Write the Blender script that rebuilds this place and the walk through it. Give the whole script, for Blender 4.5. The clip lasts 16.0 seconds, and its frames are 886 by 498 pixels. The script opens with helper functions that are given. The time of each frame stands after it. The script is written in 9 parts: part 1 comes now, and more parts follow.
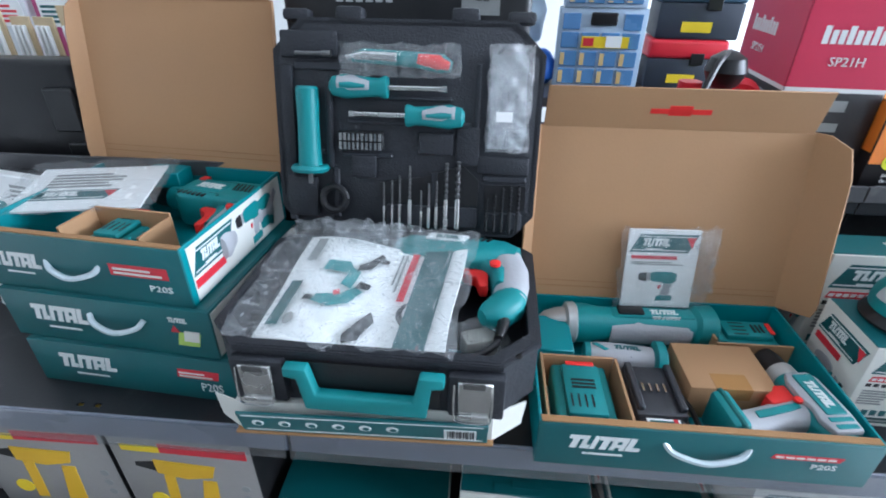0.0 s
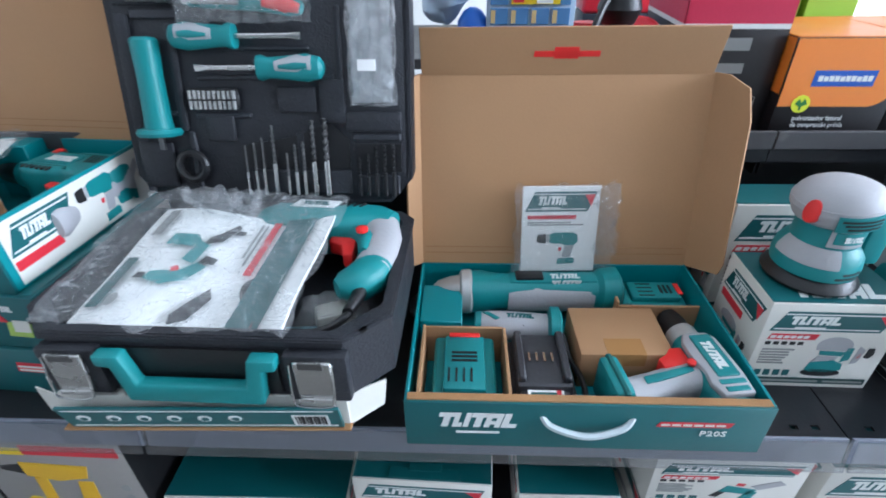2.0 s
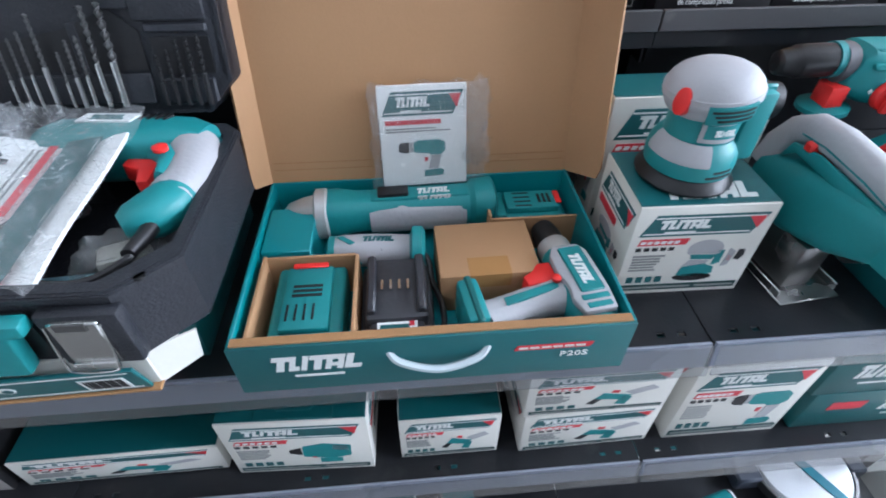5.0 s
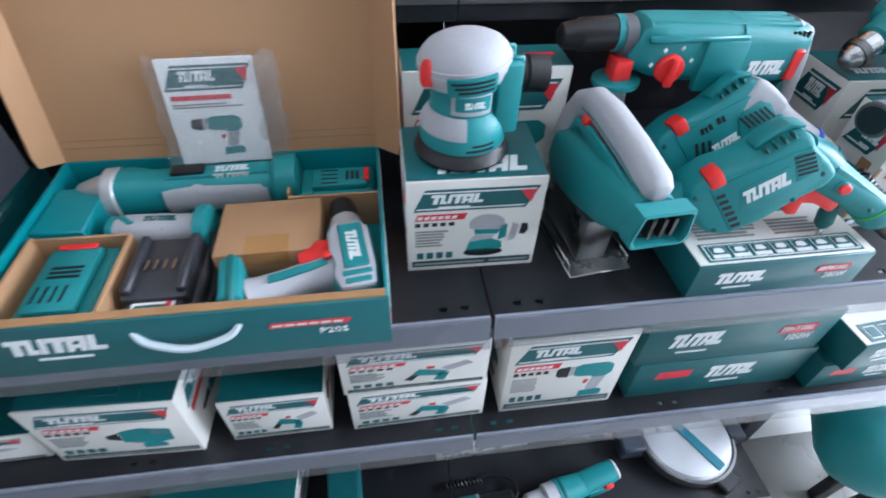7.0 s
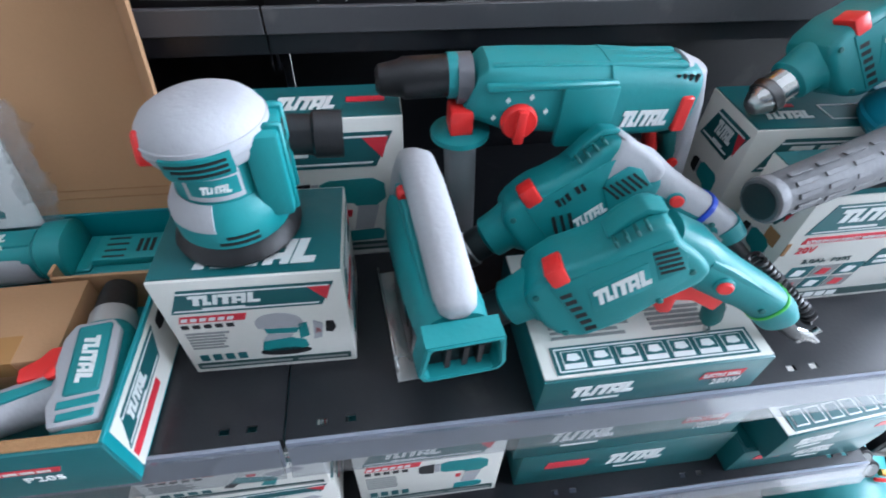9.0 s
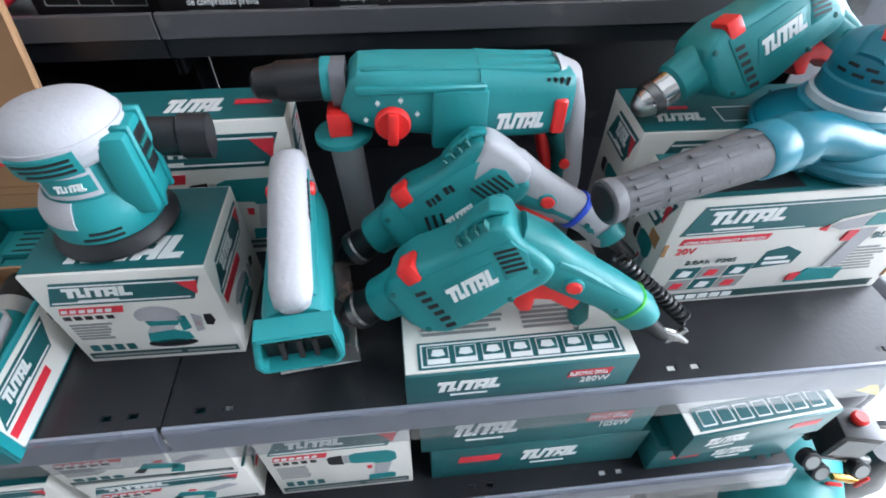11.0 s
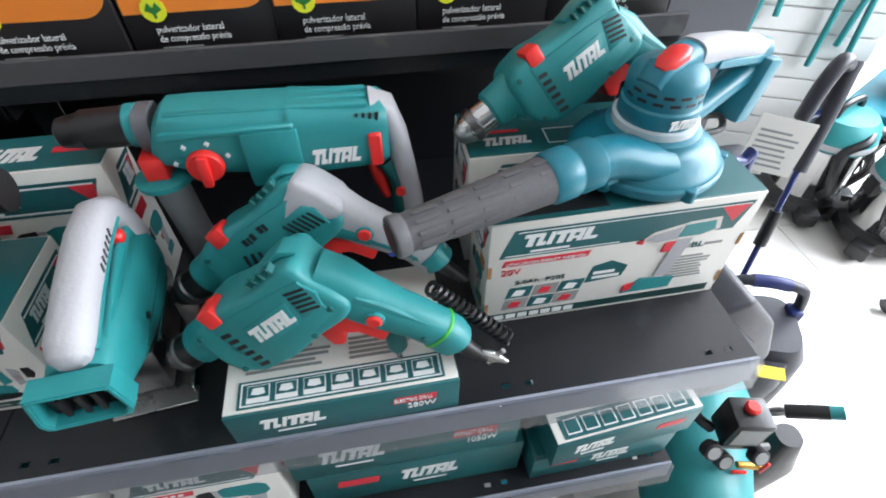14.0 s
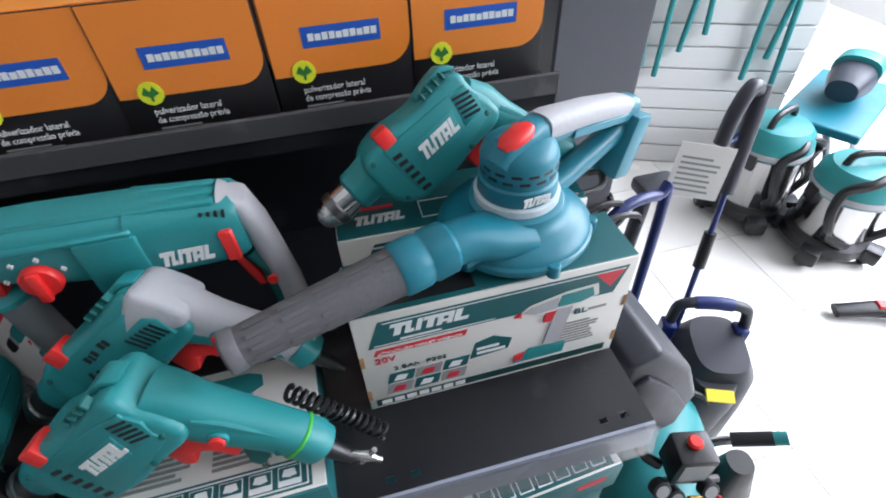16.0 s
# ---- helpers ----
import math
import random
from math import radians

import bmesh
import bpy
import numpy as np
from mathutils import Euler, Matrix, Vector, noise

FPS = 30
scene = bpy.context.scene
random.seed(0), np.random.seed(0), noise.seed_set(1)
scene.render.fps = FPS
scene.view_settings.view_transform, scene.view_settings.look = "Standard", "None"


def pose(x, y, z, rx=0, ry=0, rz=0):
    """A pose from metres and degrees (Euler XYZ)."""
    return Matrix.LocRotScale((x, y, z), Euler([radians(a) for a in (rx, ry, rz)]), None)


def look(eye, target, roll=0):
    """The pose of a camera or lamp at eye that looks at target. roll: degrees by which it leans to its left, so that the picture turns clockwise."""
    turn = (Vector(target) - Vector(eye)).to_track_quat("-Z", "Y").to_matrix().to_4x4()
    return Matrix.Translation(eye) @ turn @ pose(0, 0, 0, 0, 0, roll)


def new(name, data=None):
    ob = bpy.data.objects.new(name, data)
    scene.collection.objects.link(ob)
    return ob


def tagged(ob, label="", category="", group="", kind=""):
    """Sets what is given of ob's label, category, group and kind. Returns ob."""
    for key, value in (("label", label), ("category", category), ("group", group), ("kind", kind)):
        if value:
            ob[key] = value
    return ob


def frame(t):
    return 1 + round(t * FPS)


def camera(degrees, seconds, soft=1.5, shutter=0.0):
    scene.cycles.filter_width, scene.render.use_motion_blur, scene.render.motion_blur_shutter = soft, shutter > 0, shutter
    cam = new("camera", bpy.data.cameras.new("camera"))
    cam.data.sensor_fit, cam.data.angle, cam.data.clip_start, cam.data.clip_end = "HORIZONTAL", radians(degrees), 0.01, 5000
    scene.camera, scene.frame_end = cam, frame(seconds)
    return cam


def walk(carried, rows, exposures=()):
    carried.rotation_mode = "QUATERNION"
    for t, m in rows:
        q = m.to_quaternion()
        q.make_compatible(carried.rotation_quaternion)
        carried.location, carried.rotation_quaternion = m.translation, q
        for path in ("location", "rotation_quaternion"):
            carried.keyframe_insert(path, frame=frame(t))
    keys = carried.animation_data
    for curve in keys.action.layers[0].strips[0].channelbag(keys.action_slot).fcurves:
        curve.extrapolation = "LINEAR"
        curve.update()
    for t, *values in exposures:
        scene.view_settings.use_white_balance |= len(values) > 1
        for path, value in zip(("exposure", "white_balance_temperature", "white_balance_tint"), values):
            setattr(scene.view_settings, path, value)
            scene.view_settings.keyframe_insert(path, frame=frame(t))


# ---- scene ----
cam = camera(83.4, 16.0, soft=1.8, shutter=0.5)
PATH = [
    (0, (-0.630, -0.467, 1.616), (-0.771, 1.253, 0.605), 0.5),
    (0.5, (-0.587, -0.481, 1.602), (-0.717, 1.241, 0.594), 0.2),
    (1, (-0.537, -0.485, 1.587), (-0.662, 1.239, 0.580), -0.4),
    (1.5, (-0.505, -0.461, 1.574), (-0.602, 1.254, 0.549), -0.5),
    (2, (-0.474, -0.408, 1.562), (-0.556, 1.275, 0.483), -1.0),
    (2.5, (-0.450, -0.369, 1.539), (-0.511, 1.283, 0.413), -1.2),
    (3, (-0.422, -0.336, 1.519), (-0.460, 1.266, 0.323), -1.2),
    (3.5, (-0.403, -0.322, 1.507), (-0.412, 1.236, 0.252), -1.0),
    (6, (-0.259, -0.365, 1.525), (-0.081, 1.050, 0.123), 0.8),
    (6.5, (-0.185, -0.389, 1.530), (-0.016, 1.013, 0.114), 0.5),
    (7, (-0.118, -0.358, 1.506), (0.101, 1.049, 0.102), 1.9),
    (7.5, (-0.046, -0.286, 1.497), (0.198, 1.114, 0.089), 2.5),
    (8, (0.005, -0.243, 1.494), (0.260, 1.155, 0.087), 3.0),
    (8.5, (0.052, -0.222, 1.493), (0.303, 1.163, 0.072), 2.9),
    (9, (0.111, -0.215, 1.498), (0.334, 1.161, 0.063), 2.2),
    (9.5, (0.157, -0.227, 1.504), (0.342, 1.158, 0.074), 1.4),
    (10, (0.197, -0.239, 1.504), (0.343, 1.157, 0.079), 0.5),
    (12.5, (0.302, -0.245, 1.542), (0.509, 1.080, 0.058), 1.6),
    (13, (0.325, -0.252, 1.548), (0.551, 1.068, 0.062), 1.5),
    (13.5, (0.368, -0.245, 1.534), (0.617, 1.107, 0.082), 1.2),
    (14, (0.416, -0.250, 1.542), (0.664, 1.122, 0.107), 0.1),
    (14.5, (0.459, -0.246, 1.561), (0.696, 1.124, 0.123), -1.0),
    (15, (0.505, -0.233, 1.576), (0.738, 1.138, 0.138), -2.2),
    (15.5, (0.530, -0.224, 1.571), (0.817, 1.177, 0.172), -2.2),
    (16, (0.553, -0.213, 1.575), (0.877, 1.199, 0.196), -2.6),
]
EXPO = [(0.0, -2.52, 5550, 12), (3.5, -2.55, 5650, 14), (6.5, -2.44, 5700, 16), (8.0, -2.64, 5650, 14), (10.0, -2.60, 5750, 14), (12.5, -2.68, 6300, 15), (14.0, -2.88, 6350, 15), (16.0, -3.25, 6200, 18)]
walk(cam, [(t, look(eye, target, roll)) for t, eye, target, roll in PATH], EXPO)

# ---- daylight through the shop front and the open side, and an added overhead fill ----
world = bpy.data.worlds.new("sky")
scene.world = world
world.use_nodes = True
sky = world.node_tree.nodes.new("ShaderNodeTexSky")
sky.sky_type, sky.sun_disc = "NISHITA", False
sky.sun_elevation, sky.sun_rotation = radians(48), radians(120)
world.node_tree.links.new(sky.outputs[0], world.node_tree.nodes["Background"].inputs[0])
world.node_tree.nodes["Background"].inputs[1].default_value = 0.1


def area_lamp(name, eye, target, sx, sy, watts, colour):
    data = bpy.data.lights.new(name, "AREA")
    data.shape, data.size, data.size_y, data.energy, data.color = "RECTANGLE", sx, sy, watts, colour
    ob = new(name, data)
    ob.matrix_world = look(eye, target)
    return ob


area_lamp("daylight_right", (4.6, 0.4, 2.3), (2.3, 0.7, -0.6), 4.6, 2.0, 4600, (0.90, 0.96, 1.0))
area_lamp("daylight_front", (-0.2, -3.3, 1.9), (-0.2, 0.4, 0.9), 5.0, 2.0, 17, (0.84, 0.93, 1.0))
# added fill below the closed ceiling, brightens tops and tools; no lamp known there
area_lamp("overhead_fill", (-0.2, -0.35, 2.95), (-0.2, -0.35, 0.0), 4.4, 1.5, 88, (0.92, 0.97, 1.0))

D = 1.03  # height of the display shelf above the floor
BASE, MID, UP = -0.90, -0.315, 0.265  # other shelf levels, from the display shelf


# ---- materials ----
def srgb(r, g, b):
    return tuple((c / 255 / 12.92) if c < 10.3 else ((c / 255 + 0.055) / 1.055) ** 2.4 for c in (r, g, b))


def material(name, base, rough=0.5, metal=0.0, vary=0.12, scale=14.0, grain=180.0, bump=0.02, wear=0.0, coat=0.0, aniso=0.0):
    """A surface with a base colour that varies at two scales, fine relief, and rubbed roughness."""
    m = bpy.data.materials.new(name)
    m.use_nodes = True
    nt = m.node_tree
    b = nt.nodes["Principled BSDF"]
    co = nt.nodes.new("ShaderNodeTexCoord")
    info = nt.nodes.new("ShaderNodeObjectInfo")
    off = nt.nodes.new("ShaderNodeVectorMath")
    off.operation = "ADD"
    nt.links.new(co.outputs["Object"], off.inputs[0])
    nt.links.new(info.outputs["Random"], off.inputs[1])
    n1, n2 = nt.nodes.new("ShaderNodeTexNoise"), nt.nodes.new("ShaderNodeTexNoise")
    n1.inputs["Scale"].default_value, n1.inputs["Detail"].default_value = scale, 4
    n2.inputs["Scale"].default_value, n2.inputs["Detail"].default_value = grain, 3
    for n in (n1, n2):
        nt.links.new(off.outputs[0], n.inputs["Vector"])
    add = nt.nodes.new("ShaderNodeMath")
    add.operation = "MULTIPLY_ADD"
    add.inputs[1].default_value = 0.4
    nt.links.new(n2.outputs["Fac"], add.inputs[0])
    nt.links.new(n1.outputs["Fac"], add.inputs[2])
    ramp = nt.nodes.new("ShaderNodeMapRange")
    ramp.inputs["From Min"].default_value, ramp.inputs["From Max"].default_value = 0.35, 1.05
    ramp.inputs["To Min"].default_value, ramp.inputs["To Max"].default_value = 1 - vary, 1 + vary
    nt.links.new(add.outputs[0], ramp.inputs["Value"])
    mul = nt.nodes.new("ShaderNodeVectorMath")
    mul.operation = "SCALE"
    mul.inputs[0].default_value = base[:3]
    nt.links.new(ramp.outputs[0], mul.inputs["Scale"])
    colour = mul.outputs[0]
    if wear:
        n3 = nt.nodes.new("ShaderNodeTexNoise")
        n3.inputs["Scale"].default_value, n3.inputs["Detail"].default_value = scale * 3.3, 6
        nt.links.new(off.outputs[0], n3.inputs["Vector"])
        thr = nt.nodes.new("ShaderNodeMapRange")
        thr.inputs["From Min"].default_value, thr.inputs["From Max"].default_value = 0.62, 0.72
        thr.inputs["To Max"].default_value = wear
        nt.links.new(n3.outputs["Fac"], thr.inputs["Value"])
        mix = nt.nodes.new("ShaderNodeMix")
        mix.data_type = "RGBA"
        mix.inputs["B"].default_value = (0.32, 0.31, 0.29, 1)
        for s in mix.inputs:
            if s.identifier == "Factor_Float":
                nt.links.new(thr.outputs[0], s)
            if s.identifier == "A_Color":
                nt.links.new(colour, s)
            if s.identifier == "B_Color":
                s.default_value = (0.32, 0.31, 0.29, 1)
        colour = [o for o in mix.outputs if o.identifier == "Result_Color"][0]
    nt.links.new(colour, b.inputs["Base Color"])
    rr = nt.nodes.new("ShaderNodeMapRange")
    rr.inputs["From Min"].default_value, rr.inputs["From Max"].default_value = 0.3, 0.7
    rr.inputs["To Min"].default_value, rr.inputs["To Max"].default_value = max(rough - 0.08, 0.02), min(rough + 0.08, 1)
    nt.links.new(n1.outputs["Fac"], rr.inputs["Value"])
    nt.links.new(rr.outputs[0], b.inputs["Roughness"])
    b.inputs["Metallic"].default_value = metal
    b.inputs["Coat Weight"].default_value = coat
    b.inputs["Coat Roughness"].default_value = 0.15
    if bump:
        bp = nt.nodes.new("ShaderNodeBump")
        bp.inputs["Strength"].default_value, bp.inputs["Distance"].default_value = 0.5, bump * 0.02
        nt.links.new(n2.outputs["Fac"], bp.inputs["Height"])
        nt.links.new(bp.outputs[0], b.inputs["Normal"])
    return m


def clear(name, rough=0.05, tint=(1, 1, 1), film=0.8, ripple=0.0, scale=30, shine=0.06, edge=0.85, crease_glint=0.0):
    """Thin clear plastic: mostly see-through, with real gloss."""
    m = bpy.data.materials.new(name)
    m.use_nodes = True
    nt = m.node_tree
    nt.nodes.remove(nt.nodes["Principled BSDF"])
    out = nt.nodes["Material Output"]
    tr, gl, mx, fr, pw, rg = (nt.nodes.new("ShaderNode" + k) for k in ("BsdfTransparent", "BsdfGlossy", "MixShader", "LayerWeight", "Math", "MapRange"))
    tr.inputs[0].default_value = (*(film * c for c in tint), 1)
    gl.inputs["Roughness"].default_value = rough
    fr.inputs[0].default_value = 0.5
    pw.operation, pw.inputs[1].default_value = "POWER", 3.5
    rg.inputs["To Min"].default_value, rg.inputs["To Max"].default_value = shine, edge
    nt.links.new(fr.outputs["Facing"], pw.inputs[0])
    nt.links.new(pw.outputs[0], rg.inputs["Value"])
    nt.links.new(rg.outputs[0], mx.inputs[0])
    nt.links.new(tr.outputs[0], mx.inputs[1])
    nt.links.new(gl.outputs[0], mx.inputs[2])
    nt.links.new(mx.outputs[0], out.inputs[0])
    if ripple:
        no, bp = nt.nodes.new("ShaderNodeTexNoise"), nt.nodes.new("ShaderNodeBump")
        no.inputs["Scale"].default_value, no.inputs["Detail"].default_value = scale, 3
        bp.inputs["Strength"].default_value, bp.inputs["Distance"].default_value = 1.0, ripple
        nt.links.new(no.outputs["Fac"], bp.inputs["Height"])
        nt.links.new(bp.outputs[0], gl.inputs["Normal"])
        nt.links.new(bp.outputs[0], fr.inputs["Normal"])
    if crease_glint:
        # milky fold lines and haze, whitened to stand in for the film's bright glints
        cn, sub, ab, rp, df, mz = (nt.nodes.new("ShaderNode" + k) for k in ("TexNoise", "Math", "Math", "MapRange", "BsdfDiffuse", "MixShader"))
        cn.inputs["Scale"].default_value, cn.inputs["Detail"].default_value = scale * 0.17, 2
        cn.inputs["Distortion"].default_value = 2.5
        sub.operation, sub.inputs[1].default_value, ab.operation = "SUBTRACT", 0.5, "ABSOLUTE"
        rp.inputs["From Max"].default_value = 0.022
        rp.inputs["To Min"].default_value, rp.inputs["To Max"].default_value = crease_glint, 0.28 * crease_glint
        df.inputs[0].default_value = (0.9, 0.92, 0.93, 1)
        nt.links.new(cn.outputs["Fac"], sub.inputs[0])
        nt.links.new(sub.outputs[0], ab.inputs[0])
        nt.links.new(ab.outputs[0], rp.inputs["Value"])
        nt.links.new(rp.outputs[0], mz.inputs[0])
        nt.links.new(mx.outputs[0], mz.inputs[1])
        nt.links.new(df.outputs[0], mz.inputs[2])
        nt.links.new(mz.outputs[0], out.inputs[0])
    return m


TEAL = material("teal_plastic", srgb(30, 129, 131), 0.5, vary=0.06, bump=0.03)
TEAL_BLUE = material("blue_teal_plastic", srgb(18, 112, 130), 0.45, vary=0.06, bump=0.02)
TEAL_DARK = material("dark_teal_rubber", srgb(6, 92, 90), 0.6, vary=0.08, bump=0.05)
CARD_TEAL = material("teal_printed_card", srgb(22, 92, 95), 0.42, vary=0.08, scale=5, bump=0.01, wear=0.05)
CARD_WHITE = material("white_printed_card", srgb(222, 220, 212), 0.45, vary=0.05, scale=6, bump=0.01)
PRINT_WHITE = material("white_ink", srgb(228, 230, 228), 0.5, vary=0.03, bump=0)
PRINT_TEAL = material("teal_ink", srgb(22, 88, 91), 0.45, vary=0.06, bump=0)
PRINT_DARK = material("dark_green_ink", srgb(20, 62, 60), 0.45, vary=0.06, bump=0)
PRINT_RED = material("red_ink", srgb(206, 44, 58), 0.45, vary=0.05, bump=0)
PRINT_GREY = material("grey_ink", srgb(140, 142, 140), 0.5, vary=0.06, bump=0)
PRINT_BLACK = material("black_ink", srgb(24, 24, 26), 0.5, vary=0.05, bump=0)
PRINT_YELLOW = material("yellow_ink", srgb(232, 200, 30), 0.5, vary=0.05, bump=0)
KRAFT = material("brown_kraft_card", srgb(172, 132, 94), 0.75, vary=0.06, scale=7, grain=260, bump=0.018)
KRAFT_EDGE = material("corrugated_card_edge", srgb(158, 118, 78), 0.9, vary=0.2, grain=400, bump=0.1)
GREY = material("light_grey_rubber", srgb(171, 171, 174), 0.62, vary=0.05, bump=0.06)
BLACK = material("black_plastic", srgb(24, 24, 26), 0.42, vary=0.1, bump=0.03)
DARK_GREY = material("dark_grey_plastic", srgb(52, 53, 58), 0.45, vary=0.1, bump=0.05)
CASE = material("charcoal_case_plastic", srgb(34, 36, 42), 0.55, vary=0.1, bump=0.12, grain=320)
RED = material("red_plastic", srgb(226, 44, 40), 0.42, vary=0.05, bump=0.02)
STEEL = material("bright_steel", srgb(196, 196, 194), 0.25, metal=1.0, vary=0.08, bump=0.02)
STEEL_DARK = material("dark_drill_steel", srgb(120, 120, 120), 0.35, metal=1.0, vary=0.15, bump=0.02)
SHELF = material("dark_painted_shelf_steel", srgb(26, 27, 31), 0.36, vary=0.12, scale=5, bump=0.02, wear=0.05)
LIP = material("grey_shelf_steel", srgb(72, 71, 73), 0.45, vary=0.1, scale=6, bump=0.02, wear=0.15)
STRIP = clear("clear_price_strip", rough=0.12, tint=(0.95, 0.97, 1.0), film=0.9, shine=0.16)
STRIP_BACK = material("price_strip_backing", srgb(146, 151, 164), 0.3, vary=0.12, scale=3, bump=0, coat=0.6)
FILM = clear("crinkled_clear_film", rough=0.10, tint=(0.97, 0.98, 0.98), film=0.97, ripple=0.008, scale=70, shine=0.05, edge=0.25, crease_glint=0.25)
CAST = material("pale_cast_metal", srgb(190, 190, 188), 0.4, metal=0.35, vary=0.1, bump=0.04)
FILM_BAG = clear("crinkled_bag_film", rough=0.16, tint=(0.98, 0.99, 0.99), film=1.0, ripple=0.012, scale=38, shine=0.04, edge=0.16, crease_glint=0.36)
PAPER = material("white_paper", srgb(246, 246, 244), 0.6, vary=0.03, bump=0.01)
TILE = material("pale_floor_tile", srgb(230, 227, 221), 0.22, vary=0.06, scale=3, bump=0.005)
# outer tiles, out of view, toned down to cut light bounced on low shelves
TILE_LOW_BOUNCE = material("low_bounce_floor_tile", srgb(128, 125, 120), 0.3, vary=0.08, scale=3, bump=0.005)
GROUT = material("grey_grout", srgb(150, 146, 140), 0.8, vary=0.1, bump=0.05)
WALL = material("white_wall_paint", srgb(226, 226, 224), 0.7, vary=0.04, scale=2, bump=0.03)


# ---- mesh helpers ----
def part(name, bm, mat, parent=None, label="", smooth=True, kind=""):
    me = bpy.data.meshes.new(name)
    bm.normal_update()
    bmesh.ops.recalc_face_normals(bm, faces=bm.faces)
    bm.to_mesh(me)
    bm.free()
    me.materials.append(mat)
    if smooth:
        me.shade_smooth()
        me.set_sharp_from_angle(angle=radians(38))
    ob = new(name, me)
    ob.parent = parent
    return tagged(ob, label, kind=kind)


def thing(name, x, y, z, rz=0, label="", category="", group="", rx=0, ry=0):
    ob = new(name)
    ob.empty_display_size = 0.02
    ob.matrix_basis = pose(x, y, D + z, rx, ry, rz)
    return tagged(ob, label, category, group)


def block(*dims, bevel=0.0, seg=1, m=None):
    """One or more boxes x0, y0, z0, x1, y1, z1 in one bmesh."""
    bm = bmesh.new()
    for x0, y0, z0, x1, y1, z1 in dims:
        r = bmesh.ops.create_cube(bm, size=1)
        for v in r["verts"]:
            v.co = Vector(((x0 + x1) / 2 + v.co.x * (x1 - x0), (y0 + y1) / 2 + v.co.y * (y1 - y0), (z0 + z1) / 2 + v.co.z * (z1 - z0)))
    if bevel:
        bmesh.ops.bevel(bm, geom=bm.edges[:], offset=bevel, segments=seg, affect="EDGES", profile=0.5)
    if m is not None:
        bm.transform(m)
    return bm


def tube(sections, n=20, p=2.4, caps=True, m=None):
    """A loft along a line in the x-z plane. Sections: x, z, half height in the plane, half width along y, and where wanted the line's angle."""
    bm = bmesh.new()
    rings = []
    for i, s in enumerate(sections):
        x, z, hh, hw = s[:4]
        if len(s) > 4:
            a = radians(s[4])
        else:
            q, r = sections[max(i - 1, 0)], sections[min(i + 1, len(sections) - 1)]
            a = math.atan2(r[1] - q[1], r[0] - q[0])
        ux, uz = -math.sin(a), math.cos(a)
        ring = []
        for k in range(n):
            w = 2 * math.pi * k / n
            c, sn = math.cos(w), math.sin(w)
            c, sn = math.copysign(abs(c) ** (2 / p), c), math.copysign(abs(sn) ** (2 / p), sn)
            ring.append(bm.verts.new((x + ux * c * hh, sn * hw, z + uz * c * hh)))
        rings.append(ring)
    for r0, r1 in zip(rings, rings[1:]):
        for k in range(n):
            bm.faces.new((r0[k], r0[(k + 1) % n], r1[(k + 1) % n], r1[k]))
    if caps:
        bm.faces.new(rings[0]), bm.faces.new(rings[-1][::-1])
    if m is not None:
        bm.transform(m)
    return bm


def lathe(profile, n=32, m=None, squash=1.0):
    """A turned body about z from rows of radius, height."""
    bm = bmesh.new()
    rings = [[bm.verts.new((r * math.cos(2 * math.pi * k / n), squash * r * math.sin(2 * math.pi * k / n), z)) for k in range(n)] for r, z in profile]
    for r0, r1 in zip(rings, rings[1:]):
        for k in range(n):
            bm.faces.new((r0[k], r0[(k + 1) % n], r1[(k + 1) % n], r1[k]))
    bm.faces.new(rings[0]), bm.faces.new(rings[-1][::-1])
    if m is not None:
        bm.transform(m)
    return bm


def arc_shell(profile, a0, a1, n=18):
    """A closed outline of radius, height rows swept about z from one angle to another."""
    bm = bmesh.new()
    rings = []
    for k in range(n + 1):
        a = radians(a0 + (a1 - a0) * k / n)
        rings.append([bm.verts.new((r * math.cos(a), r * math.sin(a), z)) for r, z in profile])
    m = len(profile)
    for r0, r1 in zip(rings, rings[1:]):
        for k in range(m):
            bm.faces.new((r0[k], r0[(k + 1) % m], r1[(k + 1) % m], r1[k]))
    bm.faces.new(rings[0][::-1]), bm.faces.new(rings[-1])
    return bm


def plate(points, y0, y1, bevel=0.0, seg=2, m=None):
    """An outline in the x-z plane, with thickness along y."""
    bm = bmesh.new()
    vs = [bm.verts.new((x, y0, z)) for x, z in points]
    face = bm.faces.new(vs)
    r = bmesh.ops.extrude_face_region(bm, geom=[face])
    for v in r["geom"]:
        if isinstance(v, bmesh.types.BMVert):
            v.co.y = y1
    if bevel:
        bmesh.ops.bevel(bm, geom=bm.edges[:], offset=bevel, segments=seg, affect="EDGES", profile=0.5)
    if m is not None:
        bm.transform(m)
    return bm


def join(*bms):
    out = bmesh.new()
    for bm in bms:
        me = bpy.data.meshes.new("tmp")
        bm.to_mesh(me)
        bm.free()
        out.from_mesh(me)
        bpy.data.meshes.remove(me)
    return out


